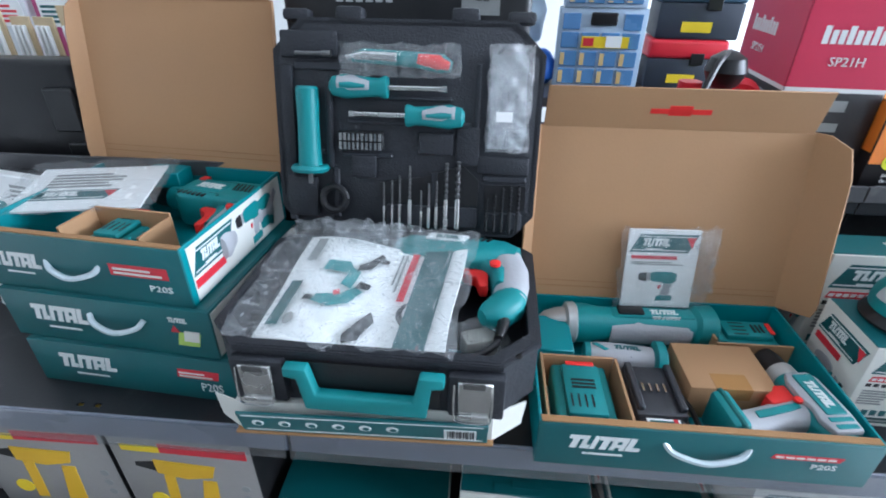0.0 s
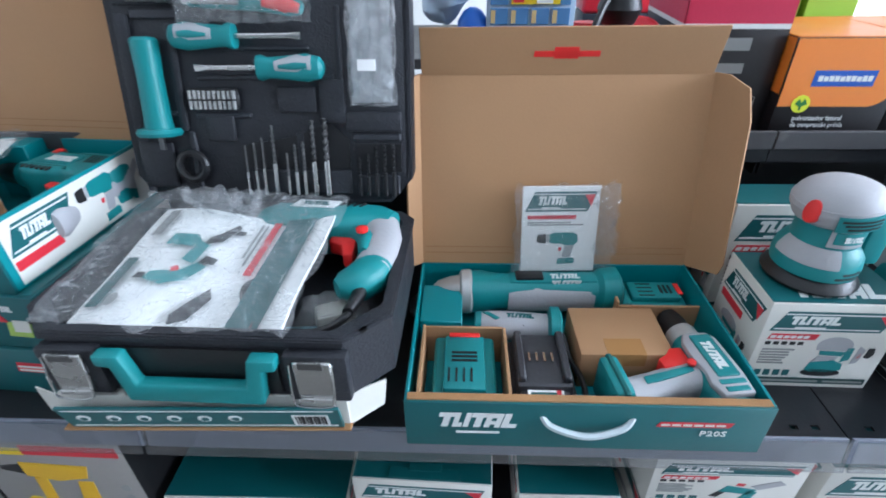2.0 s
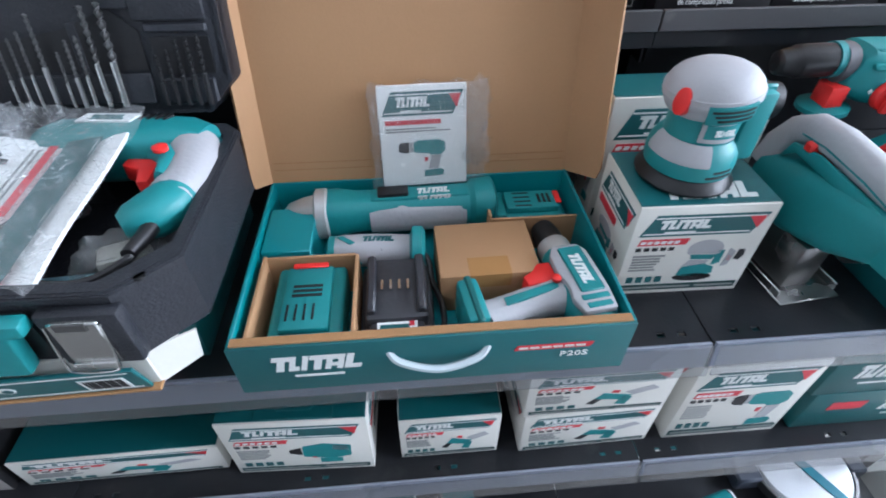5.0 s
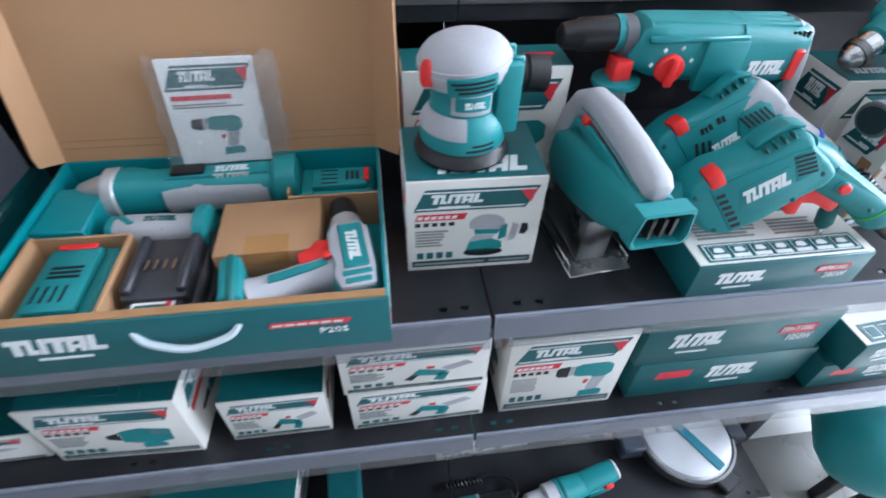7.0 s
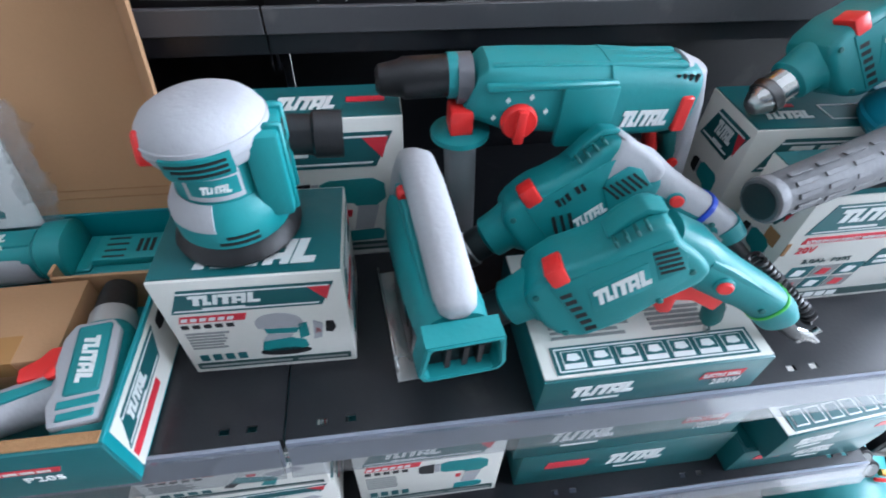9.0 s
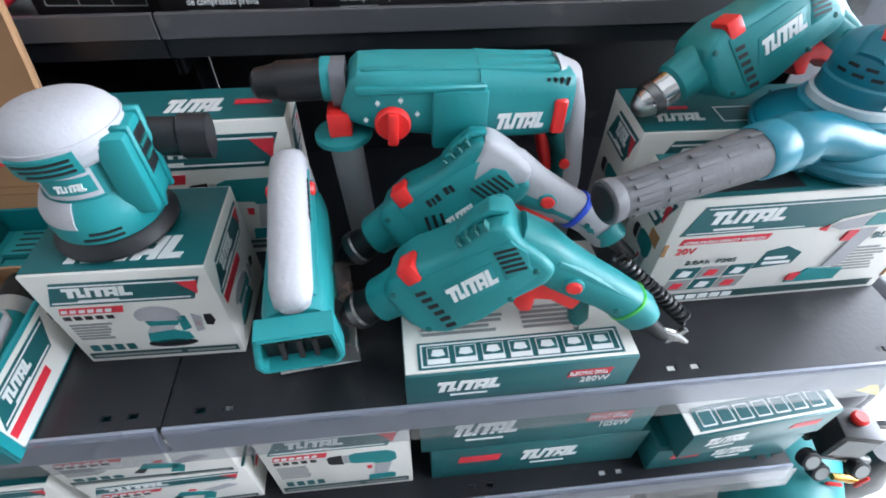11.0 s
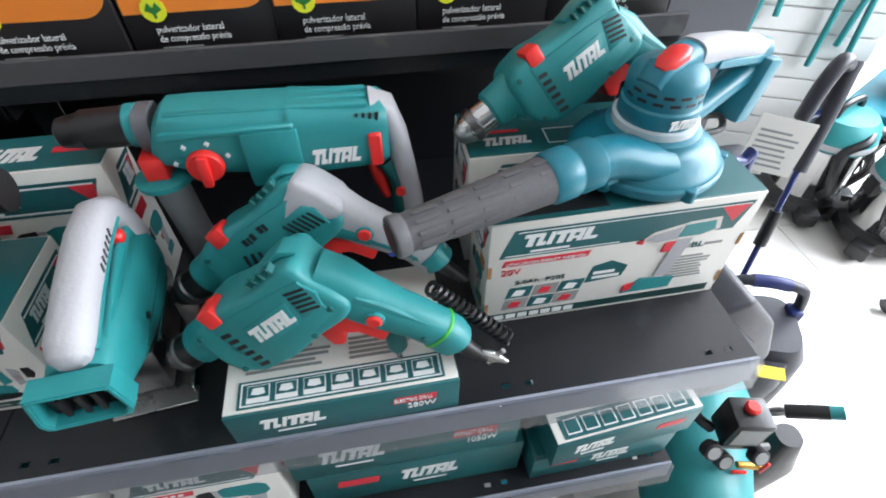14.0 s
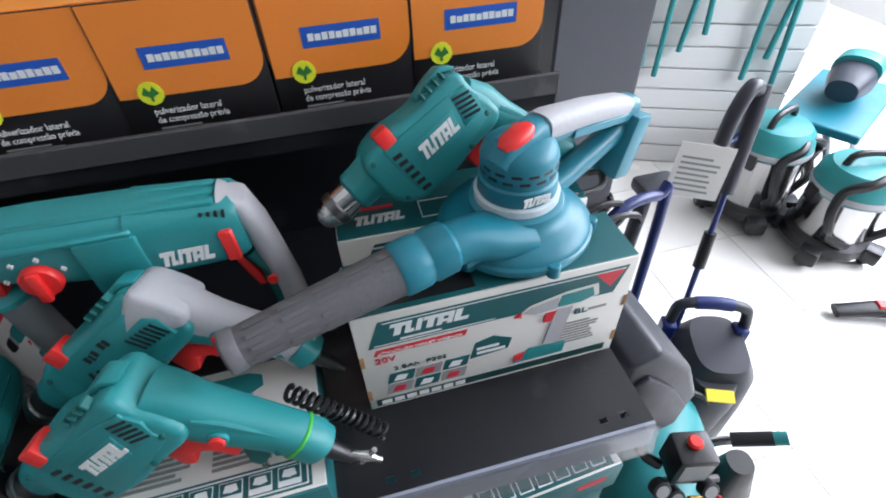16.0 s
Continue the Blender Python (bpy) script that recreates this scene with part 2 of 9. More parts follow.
def wire(points, radius, n=8, closed=False):
    """A round cable through points, smoothed by a spline."""
    pts = [Vector(q) for q in points]
    fine = []
    for i in range(len(pts) - 1):
        p0, p1, p2, p3 = pts[max(i - 1, 0)], pts[i], pts[i + 1], pts[min(i + 2, len(pts) - 1)]
        for k in range(6):
            t = k / 6
            fine.append(0.5 * (2 * p1 + (p2 - p0) * t + (2 * p0 - 5 * p1 + 4 * p2 - p3) * t * t + (3 * p1 - p0 - 3 * p2 + p3) * t ** 3))
    fine.append(pts[-1])
    bm = bmesh.new()
    rings = []
    side = Vector((0.13, 0.2, 0.97))
    for i, q in enumerate(fine):
        d = (fine[min(i + 1, len(fine) - 1)] - fine[max(i - 1, 0)]).normalized()
        u = side - d * side.dot(d)
        u = u.normalized() if u.length > 1e-4 else d.orthogonal().normalized()
        side = u
        w = d.cross(u)
        rings.append([bm.verts.new(q + radius * (u * math.cos(2 * math.pi * k / n) + w * math.sin(2 * math.pi * k / n))) for k in range(n)])
    for r0, r1 in zip(rings, rings[1:]):
        for k in range(n):
            bm.faces.new((r0[k], r0[(k + 1) % n], r1[(k + 1) % n], r1[k]))
    bm.faces.new(rings[0]), bm.faces.new(rings[-1][::-1])
    return bm


# A frame for prints: x along the surface, z up it, y out of it.
def on_front(x, y, z):
    return Matrix.Translation((x, y, z)) @ pose(0, 0, 0)


def on_top(x, y, z):
    return Matrix.Translation((x, y, z)) @ pose(0, 0, 0, -90, 0, 0)


def on_left(x, y, z):
    return Matrix.Translation((x, y, z)) @ pose(0, 0, 0, 0, 0, -90)


def on_right(x, y, z):
    return Matrix.Translation((x, y, z)) @ pose(0, 0, 0, 0, 0, 90)


INK = 0.0007


def ink(shapes, m, depth=INK):
    """Flat printed shapes, each a list of x, z corners, a hair proud of the surface."""
    bm = bmesh.new()
    tie = None
    for pts in shapes:
        lo = [bm.verts.new((x, 0.0006, z)) for x, z in pts]
        if tie:
            bm.edges.new((tie, lo[0]))
        tie = lo[0]
        hi = [bm.verts.new((x, -depth, z)) for x, z in pts]
        bm.faces.new(hi)
        for i in range(len(pts)):
            j = (i + 1) % len(pts)
            bm.faces.new((lo[i], lo[j], hi[j], hi[i]))
    bm.transform(m)
    return bm


def rect(x0, z0, x1, z1, skew=0.0):
    return [(x0, z0), (x1, z0), (x1 + skew, z1), (x0 + skew, z1)]


def mark(x, z, w, h):
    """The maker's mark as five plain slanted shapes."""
    s = 0.24 * h
    out = []
    for a, b, c, d in ((0.0, 0.21, 0.72, 1.0), (0.065, 0.15, 0.0, 0.73), (0.20, 0.265, 0.0, 1.0), (0.262, 0.318, 0.0, 0.28), (0.335, 0.40, 0.0, 1.0), (0.41, 0.615, 0.72, 1.0), (0.47, 0.555, 0.0, 0.73), (0.60, 0.668, 0.0, 1.0), (0.664, 0.735, 0.70, 1.0), (0.664, 0.735, 0.22, 0.44), (0.731, 0.798, 0.0, 1.0), (0.815, 0.895, 0.0, 1.0), (0.89, 1.0, 0.0, 0.26)):
        out.append([(x + a * w + c * s, z + c * h), (x + b * w + c * s, z + c * h), (x + b * w + d * s, z + d * h), (x + a * w + d * s, z + d * h)])
    return out


def bars(x, z, w, h, rows, fill=0.55, seed=1):
    """Lines of writing too small to read."""
    rnd, out = random.Random(seed), []
    step = h / rows
    for i in range(rows):
        zz = z + h - (i + 1) * step
        out.append(rect(x, zz, x + w * (0.7 + 0.3 * rnd.random()), zz + step * fill))
    return out


def words(text, m, height, mat, parent, name="printed_lettering", width=None):
    """Readable writing in the built-in font, as a mesh; x, z of the frame m is its lower left."""
    cu = bpy.data.curves.new(name, "FONT")
    cu.body, cu.size, cu.extrude = text, height * 1.38, 0.0004
    cu.resolution_u = 2
    tmp = bpy.data.objects.new(name, cu)
    me = bpy.data.meshes.new_from_object(tmp)
    bpy.data.objects.remove(tmp)
    xs = [v.co.x for v in me.vertices]
    k = width / (max(xs) - min(xs)) if width else 1.0
    me.transform(m @ pose(0, -0.0011, 0, 90, 0, 0) @ Matrix.Diagonal((k, 1, 1, 1)))
    me.materials.append(mat)
    ob = new(name, me)
    ob.parent = parent
    return ob


# ---- the room ----
def structure(name, bm, mat, label, smooth=False):
    return tagged(part(name, bm, mat, None, label, smooth), kind="structure")


X0, X1, Y0, Y1, HIGH = -3.2, 5.0, -3.4, 4.6, 3.0
floor = structure("floor", block((X0, Y0, -0.1, X1 + 6, Y1, -0.004)), GROUT, "pale tiled shop floor with thin grey joints")
structure("ceiling", block((X0, Y0, HIGH, X1, Y1, HIGH + 0.1)), WALL, "plain white ceiling")
structure("wall_left", block((X0 - 0.12, Y0, 0, X0, Y1, HIGH)), WALL, "plain white painted wall")
structure("wall_back", block((X0, Y1, 0, X1, Y1 + 0.12, HIGH)), WALL, "plain white painted wall")
structure("wall_front", block((X0, Y0 - 0.12, 0, X1, Y0, 0.8), (X0, Y0 - 0.12, 2.85, X1, Y0, HIGH), (X0, Y0 - 0.12, 0.8, -2.8, Y0, 2.85), (2.5, Y0 - 0.12, 0.8, X1, Y0, 2.85)), WALL, "white wall with a wide shop window")
structure("wall_right", block((X1, Y0, 2.85, X1 + 0.12, Y1, HIGH), (X1, 2.6, 0, X1 + 0.12, Y1, 2.85), (X1, Y0, 0, X1 + 0.12, -2.8, 2.85)), WALL, "white wall with a wide open shop entrance")

# ---- shelving: three bays, four levels ----
BAYS = ((-1.775, -0.889), (-0.887, -0.001), (0.001, 0.842))
unit = thing("shelf_unit", 0, 0, 0, label="dark grey steel gondola shelving with clear price strips", category="shelving")
DEPTH = 0.46


def shelf_deck(x0, x1, y0, y1, z, slots, name="deck"):
    """A pressed steel deck with open slots near its front edge."""
    dims = [(x0, y0 + 0.018, z - 0.003, x1, y1, z), (x0, y0, z - 0.003, x1, y0 + 0.011, z), (x0, y0, z - 0.028, x1, y0 + 0.002, z - 0.003), (x0, y1 - 0.002, z - 0.03, x1, y1, z - 0.003)]
    xs = sorted(slots)
    a = x0
    for s in xs:
        dims.append((a, y0 + 0.011, z - 0.003, s - 0.005, y0 + 0.018, z))
        a = s + 0.005
    dims.append((a, y0 + 0.011, z - 0.003, x1, y0 + 0.018, z))
    return part(name, block(*dims), SHELF, unit, "", smooth=False)


def price_strip(x0, x1, y, z, parent, label="clear plastic price strip"):
    back = part("price_rail", plate([(0.002, 0.003), (0.006, 0.004), (0.012, -0.034), (0.008, -0.036)], 0, x1 - x0 - 0.004, m=Matrix.Translation((x0 + 0.002, y, z)) @ pose(0, 0, 0, 0, 0, -90) @ Matrix.Diagonal((1, 1, 1, 1))), STRIP_BACK, parent, "grey price rail", smooth=False)
    front = part("price_strip", plate([(0.010, 0.006), (0.0125, 0.006), (0.021, -0.040), (0.0185, -0.041)], 0, x1 - x0 - 0.004, m=Matrix.Translation((x0 + 0.002, y, z)) @ pose(0, 0, 0, 0, 0, -90)), STRIP, parent, label, smooth=False)
    return back, front


for i, (x0, x1) in enumerate(BAYS):
    mid = (x0 + x1) / 2
    slots = [x0 + 0.034, x0 + 0.062, mid - 0.09, mid - 0.062, mid + 0.115, mid + 0.142, x1 - 0.056, x1 - 0.030]
    for z in (0.0, MID, BASE):
        shelf_deck(x0, x1, 0.0, DEPTH, z, slots)
        price_strip(x0, x1, 0.0, z, unit)
    shelf_deck(x0, x1, 0.345, 0.345 + 0.40, UP - 0.02, slots, "upper_deck")
    part("upper_lip", block((x0, 0.338, UP - 0.024, x1, 0.345, UP + 0.004), bevel=0.001), LIP, unit, "grey steel shelf edge", smooth=False)
    part("back_panel", block((x0, DEPTH + 0.002, BASE, x1, DEPTH + 0.008, UP - 0.024)), SHELF, unit, "", smooth=False)
    part("kick_plate", block((x0, 0.02, -D + 0.002, x1, 0.03, BASE - 0.03)), SHELF, unit, "", smooth=False)
for x in (-1.776, -0.888, 0.0, 0.843):
    part("upright", block((x - 0.001, 0.40, -D + 0.002, x + 0.001, 0.459, UP - 0.03)), SHELF, unit, "", smooth=False)
for x0, x1 in BAYS:
    for x in (x0, x1):
        s = 1 if x == x0 else -1
        part("bracket", block((x + s * 0.001, 0.36, UP - 0.075, x + s * 0.004, 0.455, UP - 0.03)), SHELF, unit, "", smooth=False)


# ---- cartons ----
def picture(kind, x, z, w, h):
    """A printed tool, as flat shapes by colour, in a field w by h."""
    P = lambda pts: [(x + a * w, z + b * h) for a, b in pts]  # noqa: E731
    if kind == "drill":
        return {"t": [P([(0.30, 0.66), (0.36, 0.62), (0.62, 0.6), (0.64, 0.56), (0.86, 0.56), (0.96, 0.66), (0.95, 0.86), (0.84, 0.94), (0.4, 0.93), (0.3, 0.88)]), P([(0.5, 0.0), (0.9, 0.02), (0.92, 0.14), (0.86, 0.19), (0.52, 0.17)])],
                "g": [P([(0.60, 0.2), (0.80, 0.2), (0.88, 0.55), (0.66, 0.55)]), P([(0.22, 0.66), (0.29, 0.65), (0.29, 0.89), (0.22, 0.88)])], "k": [P([(0.0, 0.68), (0.05, 0.64), (0.21, 0.62), (0.21, 0.9), (0.05, 0.88), (0.0, 0.84)])], "r": [P([(0.52, 0.4), (0.58, 0.4), (0.6, 0.5), (0.52, 0.5)])]}
    if kind == "sander":
        dome = [(0.35 + 0.27 * math.cos(a * math.pi / 10), 0.78 + 0.2 * math.sin(a * math.pi / 10)) for a in range(11)]
        disc = [(0.33 + 0.31 * math.cos(a * math.pi / 8), 0.13 + 0.09 * math.sin(a * math.pi / 8)) for a in range(16)]
        return {"t": [P([(0.06, 0.2), (0.16, 0.15), (0.5, 0.15), (0.62, 0.22), (0.6, 0.36), (0.46, 0.42), (0.46, 0.44), (0.1, 0.38)]), P([(0.18, 0.56), (0.52, 0.54), (0.56, 0.64), (0.16, 0.66)]), P([(0.54, 0.4), (0.66, 0.46), (0.66, 0.74), (0.56, 0.74)])],
                "g": [P(dome + [(0.1, 0.68), (0.6, 0.66)]), P([(0.1, 0.40), (0.44, 0.45), (0.48, 0.52), (0.18, 0.54)]), P([(0.70, 0.36), (0.80, 0.40), (0.84, 0.7), (0.74, 0.78)])], "k": [P(disc), P([(0.86, 0.52), (0.94, 0.5), (0.99, 0.6), (0.97, 0.74), (0.88, 0.74)])], "r": [P([(0.74, 0.5), (0.8, 0.5), (0.8, 0.6), (0.75, 0.62)])]}
    if kind == "hammer":
        return {"t": [P([(0.18, 0.35), (0.6, 0.25), (0.86, 0.35), (0.88, 0.75), (0.5, 0.85), (0.2, 0.75)]), P([(0.4, 0.08), (0.72, 0.1), (0.72, 0.24), (0.4, 0.26)])],
                "g": [P([(0.62, 0.6), (0.84, 0.55), (0.84, 0.72), (0.62, 0.78)])], "k": [P([(0.0, 0.5), (0.17, 0.42), (0.17, 0.7), (0.0, 0.62)])], "r": [P([(0.3, 0.3), (0.36, 0.28), (0.36, 0.36), (0.3, 0.36)])]}
    return {"t": [P([(0.1, 0.4), (0.5, 0.3), (0.6, 0.5), (0.2, 0.65)]), P([(0.4, 0.1), (0.55, 0.05), (0.62, 0.4), (0.5, 0.45)])], "g": [P([(0.62, 0.5), (0.95, 0.75), (0.85, 0.9), (0.5, 0.65)])], "k": [P([(0.0, 0.2), (0.1, 0.15), (0.2, 0.38), (0.1, 0.4)])], "r": [P([(0.3, 0.66), (0.4, 0.64), (0.42, 0.74), (0.32, 0.76)])]}


SHADE = {"t": TEAL, "g": GREY, "k": PRINT_BLACK, "r": PRINT_RED}


def print_picture(kind, x, z, w, h, m, parent):
    for key, shapes in picture(kind, x, z, w, h).items():
        if shapes:
            part("printed_picture", ink(shapes, m), SHADE[key], parent, smooth=False)


def header(x, z, w, h, m, parent, corner=True, band=PRINT_TEAL):
    """The slanted teal band with a white outline, the mark and a red corner."""
    sk = 0.45 * h
    part("printed_band", ink([rect(x, z, x + w - sk, z + h, sk)], m), band, parent, smooth=False)
    e = 0.05 * h
    line = [rect(x + e * 2, z + 2 * e, x + w - sk - 2 * e, z + 3 * e, e), rect(x + sk - e, z + h - 3 * e, x + w - 3 * e, z + h - 2 * e, 0)]
    part("printed_mark", ink(mark(x + sk + 0.03 * w, z + 0.36 * h, 0.42 * w, 0.42 * h) + line + bars(x + sk + 0.1 * w, z + 0.16 * h, 0.34 * w, 0.12 * h, 1), m, INK * 1.7), PRINT_WHITE, parent, smooth=False)
    if corner:
        part("printed_corner", ink([[(x + w - sk * 0.45 - 0.12 * w, z + 0.86 * h), (x + w - sk * 0.62, z + 0.25 * h), (x + w - sk * 0.25, z + 0.86 * h)]], m, INK * 1.7), PRINT_RED, parent, smooth=False)


def shell(w, d, h, mat, parent, flaps=True):
    """A folded carton with soft edges and the seam of its top flap."""
    part("carton_body", block((0, 0, 0, w, d, h), bevel=0.0014, seg=2), mat, parent)
    if flaps:
        part("tuck_flap", block((0.004, 0.006, h - 0.0002, w - 0.004, d - 0.004, h + 0.0011), bevel=0.0004), mat, parent)


def white_carton(x, y, z, w, d, h, rz=0, kind="drill", label="", group="boxed tools", top=CARD_TEAL, side=True, z_top=0.0015, kraft_top=False):
    t = thing("tool_carton", x, y, z, rz, label or "white and teal printed carton for a power tool", "box", group)
    part("carton_body", block((0, 0, 0, w, d, h), bevel=0.0014, seg=2), CARD_WHITE, t)
    part("tuck_flap", block((0.001, 0.003, h - 0.0002, w - 0.001, d - 0.003, h + z_top), bevel=0.0004), top, t, "teal top flap")
    f = on_front(0, 0, 0)
    header(0.05 * w, 0.70 * h, 0.9 * w, 0.22 * h, f, t)
    part("printed_red_bar", ink([rect(0.06 * w, 0.60 * h, 0.42 * w, 0.665 * h, 0.02 * w)], f), PRINT_RED, t, smooth=False)
    part("printed_text", ink(bars(0.06 * w, 0.3 * h, 0.25 * w, 0.2 * h, 6, seed=int(abs(x) * 999)), f), PRINT_GREY, t, smooth=False)
    part("printed_base_band", ink([rect(0.03 * w, 0.05 * h, 0.97 * w, 0.12 * h)], f), PRINT_DARK, t, smooth=False)
    part("printed_icon", ink([rect(0.07 * w + i * 0.075 * w, 0.15 * h, 0.12 * w + i * 0.075 * w, 0.22 * h) for i in range(4)], f), PRINT_TEAL, t, smooth=False)
    print_picture(kind, 0.42 * w, 0.13 * h, 0.5 * w, 0.52 * h, f, t)
    part("printed_text", ink([rect((0.06 + 0.062 * i) * w, 0.535 * h, (0.10 + 0.062 * i) * w, 0.572 * h) for i in range(5)], f), PRINT_BLACK, t, smooth=False)
    part("printed_text", ink([rect((0.075 + 0.05 * i) * w, 0.618 * h, (0.11 + 0.05 * i) * w, 0.648 * h, 0.01 * w) for i in range(6)], f, INK * 1.8), PRINT_WHITE, t, smooth=False)
    part("printed_line", ink([rect(0.05 * w, 0.075 * h, 0.6 * w, 0.095 * h), rect(0.64 * w, 0.075 * h, 0.95 * w, 0.095 * h)], f, INK * 1.8), PRINT_GREY, t, smooth=False)
    if side:
        for m in (on_left(0, d, 0), on_right(w, 0, 0)):
            header(0.06 * d, 0.66 * h, 0.88 * d, 0.24 * h, m, t)
            part("printed_red_bar", ink([rect(0.08 * d, 0.54 * h, 0.6 * d, 0.62 * h)], m), PRINT_RED, t, smooth=False)
            print_picture(kind, 0.15 * d, 0.12 * h, 0.7 * d, 0.36 * h, m, t)
    return t


def teal_front(w, h, t, m, flip=False, note="P20S", red=True):
    a = 0.12 * w if not flip else 0.40 * w
    part("printed_mark", ink(mark(a, 0.42 * h, 0.28 * w, 0.33 * h) + bars(a + 0.07 * w, 0.26 * h, 0.22 * w, 0.07 * h, 1), m), PRINT_WHITE, t, smooth=False)
    if red:
        b = 0.70 * w if not flip else 0.12 * w
        part("printed_red_bar", ink([rect(b, 0.52 * h, b + 0.19 * w, 0.72 * h, 0.01 * w)], m), PRINT_RED, t, smooth=False)


def teal_carton(x, y, z, w, d, h, rz=0, label="", group="boxed tools", flip=False, note="", red_note="", mat=CARD_TEAL, top=None):
    t = thing("tool_carton", x, y, z, rz, label or "dark teal printed carton for a power tool", "box", group)
    shell(w, d, h, mat, t, top is None)
    if top is not None:
        part("tuck_flap", block((0.001, 0.003, h - 0.0002, w - 0.001, d - 0.003, h + 0.0015), bevel=0.0004), top, t)
    f = on_front(0, 0, 0)
    teal_front(w, h, t, f, flip)
    if red_note:
        a, b = red_note
        words(a, f @ Matrix.Translation((0.705 * w, -0.0006, 0.60 * h)), 0.11 * h, PRINT_WHITE, t, width=0.17 * w)
        words(b, f @ Matrix.Translation((0.76 * w, -0.0006, 0.34 * h)), 0.18 * h, PRINT_WHITE, t, width=0.13 * w)
    elif note:
        words(note, f @ Matrix.Translation((0.80 * w, 0, 0.24 * h)), 0.2 * h, PRINT_WHITE, t, width=0.09 * w)
    return t


# on the display shelf
sander_box = white_carton(-0.094, 0.083, 0.0, 0.164, 0.118, 0.142, -1, "sander", "white and teal carton of a cordless sander")
part("printed_mark", ink(mark(0.03, 0.012, 0.11, 0.03), on_top(0, 0, 0.1437) @ pose(0, 0, 0)), PRINT_WHITE, sander_box, smooth=False)
back_box = white_carton(-0.085, 0.235, 0.0, 0.222, 0.07, 0.198, 0, "drill", "white and teal carton standing behind the sander")
part("printed_mark", ink(mark(0.09, 0.018, 0.062, 0.026), on_top(0, 0, 0.1997)), PRINT_WHITE, back_box, smooth=False)
part("printed_red_bar", ink([rect(0.165, 0.03, 0.205, 0.04)], on_top(0, 0, 0.1997)), PRINT_RED, back_box, smooth=False)

drill_box = teal_carton(0.245, -0.002, 0.0, 0.234, 0.165, 0.056, 0.5, "low teal carton of an electric drill, white top, under a drill", red_note=("ELECTRIC DRILL", "280W"), top=CARD_WHITE)
tp = on_top(0, 0, 0.0577)
part("printed_band", ink([rect(0.014, 0.006, 0.22, 0.036)], tp), PRINT_TEAL, drill_box, smooth=False)
part("printed_outline", ink([rect(0.017, 0.008, 0.217, 0.0095), rect(0.017, 0.032, 0.217, 0.0335), rect(0.017, 0.0095, 0.0185, 0.032), rect(0.2155, 0.0095, 0.217, 0.032)], tp, INK * 1.7), PRINT_WHITE, drill_box, smooth=False)
for i in range(7):
    a = 0.023 + i * 0.0275
    part("printed_icon", ink([rect(a, 0.011, a + 0.022, 0.03)], tp, INK * 1.7), PRINT_WHITE, drill_box, smooth=False)
    part("printed_icon", ink([rect(a + 0.001, 0.0165, a + 0.021, 0.029)], tp, INK * 2.4), PRINT_TEAL, drill_box, smooth=False)
    part("printed_icon", ink([[(a + 0.004, 0.02), (a + 0.011, 0.0185), (a + 0.018, 0.02), (a + 0.016, 0.0265), (a + 0.006, 0.0265)]], tp, INK * 3), PRINT_WHITE, drill_box, smooth=False)
part("printed_text", ink(bars(0.02, 0.044, 0.09, 0.03, 5) + bars(0.125, 0.044, 0.08, 0.03, 5, seed=4), tp), PRINT_GREY, drill_box, smooth=False)
print_picture("drill", 0.05, 0.085, 0.13, 0.07, tp, drill_box)

# the impact wrench carton, and a teal one behind it
wb = thing("wrench_carton", 0.529, 0.100, 0.0, 0.5, "white and teal carton of a cordless impact wrench", "box", "boxed tools")
W, WD, WH = 0.312, 0.078, 0.168
part("carton_body", block((0, 0, 0, W, WD, WH), bevel=0.0014, seg=2), CARD_WHITE, wb)
part("tuck_flap", block((0.001, 0.002, WH - 0.0002, W - 0.001, WD - 0.002, WH + 0.0016), bevel=0.0004), CARD_TEAL, wb, "teal top flap")
f = on_front(0, 0, 0)
part("printed_band", ink([[(0.012, 0.118), (0.29, 0.118), (0.302, 0.158), (0.026, 0.158)]], f), PRINT_TEAL, wb, smooth=False)
part("printed_mark", ink(mark(0.034, 0.133, 0.085, 0.018) + bars(0.046, 0.124, 0.06, 0.005, 1) + [rect(0.018, 0.1205, 0.15, 0.1215), rect(0.03, 0.1545, 0.298, 0.1555)], f, INK * 1.7), PRINT_WHITE, wb, smooth=False)
part("printed_corner", ink([[(0.262, 0.1545), (0.284, 0.13), (0.298, 0.1545)]], f, INK * 1.7), PRINT_RED, wb, smooth=False)
part("printed_red_bar", ink([rect(0.016, 0.104, 0.116, 0.113, 0.003)], f), PRINT_RED, wb, smooth=False)
words("LITHIUM-ION IMPACT WRENCH", f @ Matrix.Translation((0.02, -0.0005, 0.1062)), 0.0042, PRINT_WHITE, wb, width=0.092)
words("20V", f @ Matrix.Translation((0.016, 0, 0.090)), 0.010, PRINT_RED, wb, width=0.022)
words("BL", f @ Matrix.Translation((0.245, 0, 0.094)), 0.0095, PRINT_TEAL, wb, width=0.016)
words("2.0Ah  P20S", f @ Matrix.Translation((0.034, 0, 0.072)), 0.0065, PRINT_DARK, wb, width=0.06)
part("printed_text", ink(bars(0.264, 0.095, 0.03, 0.007, 1) + bars(0.228, 0.04, 0.055, 0.042, 8), f), PRINT_GREY, wb, smooth=False)
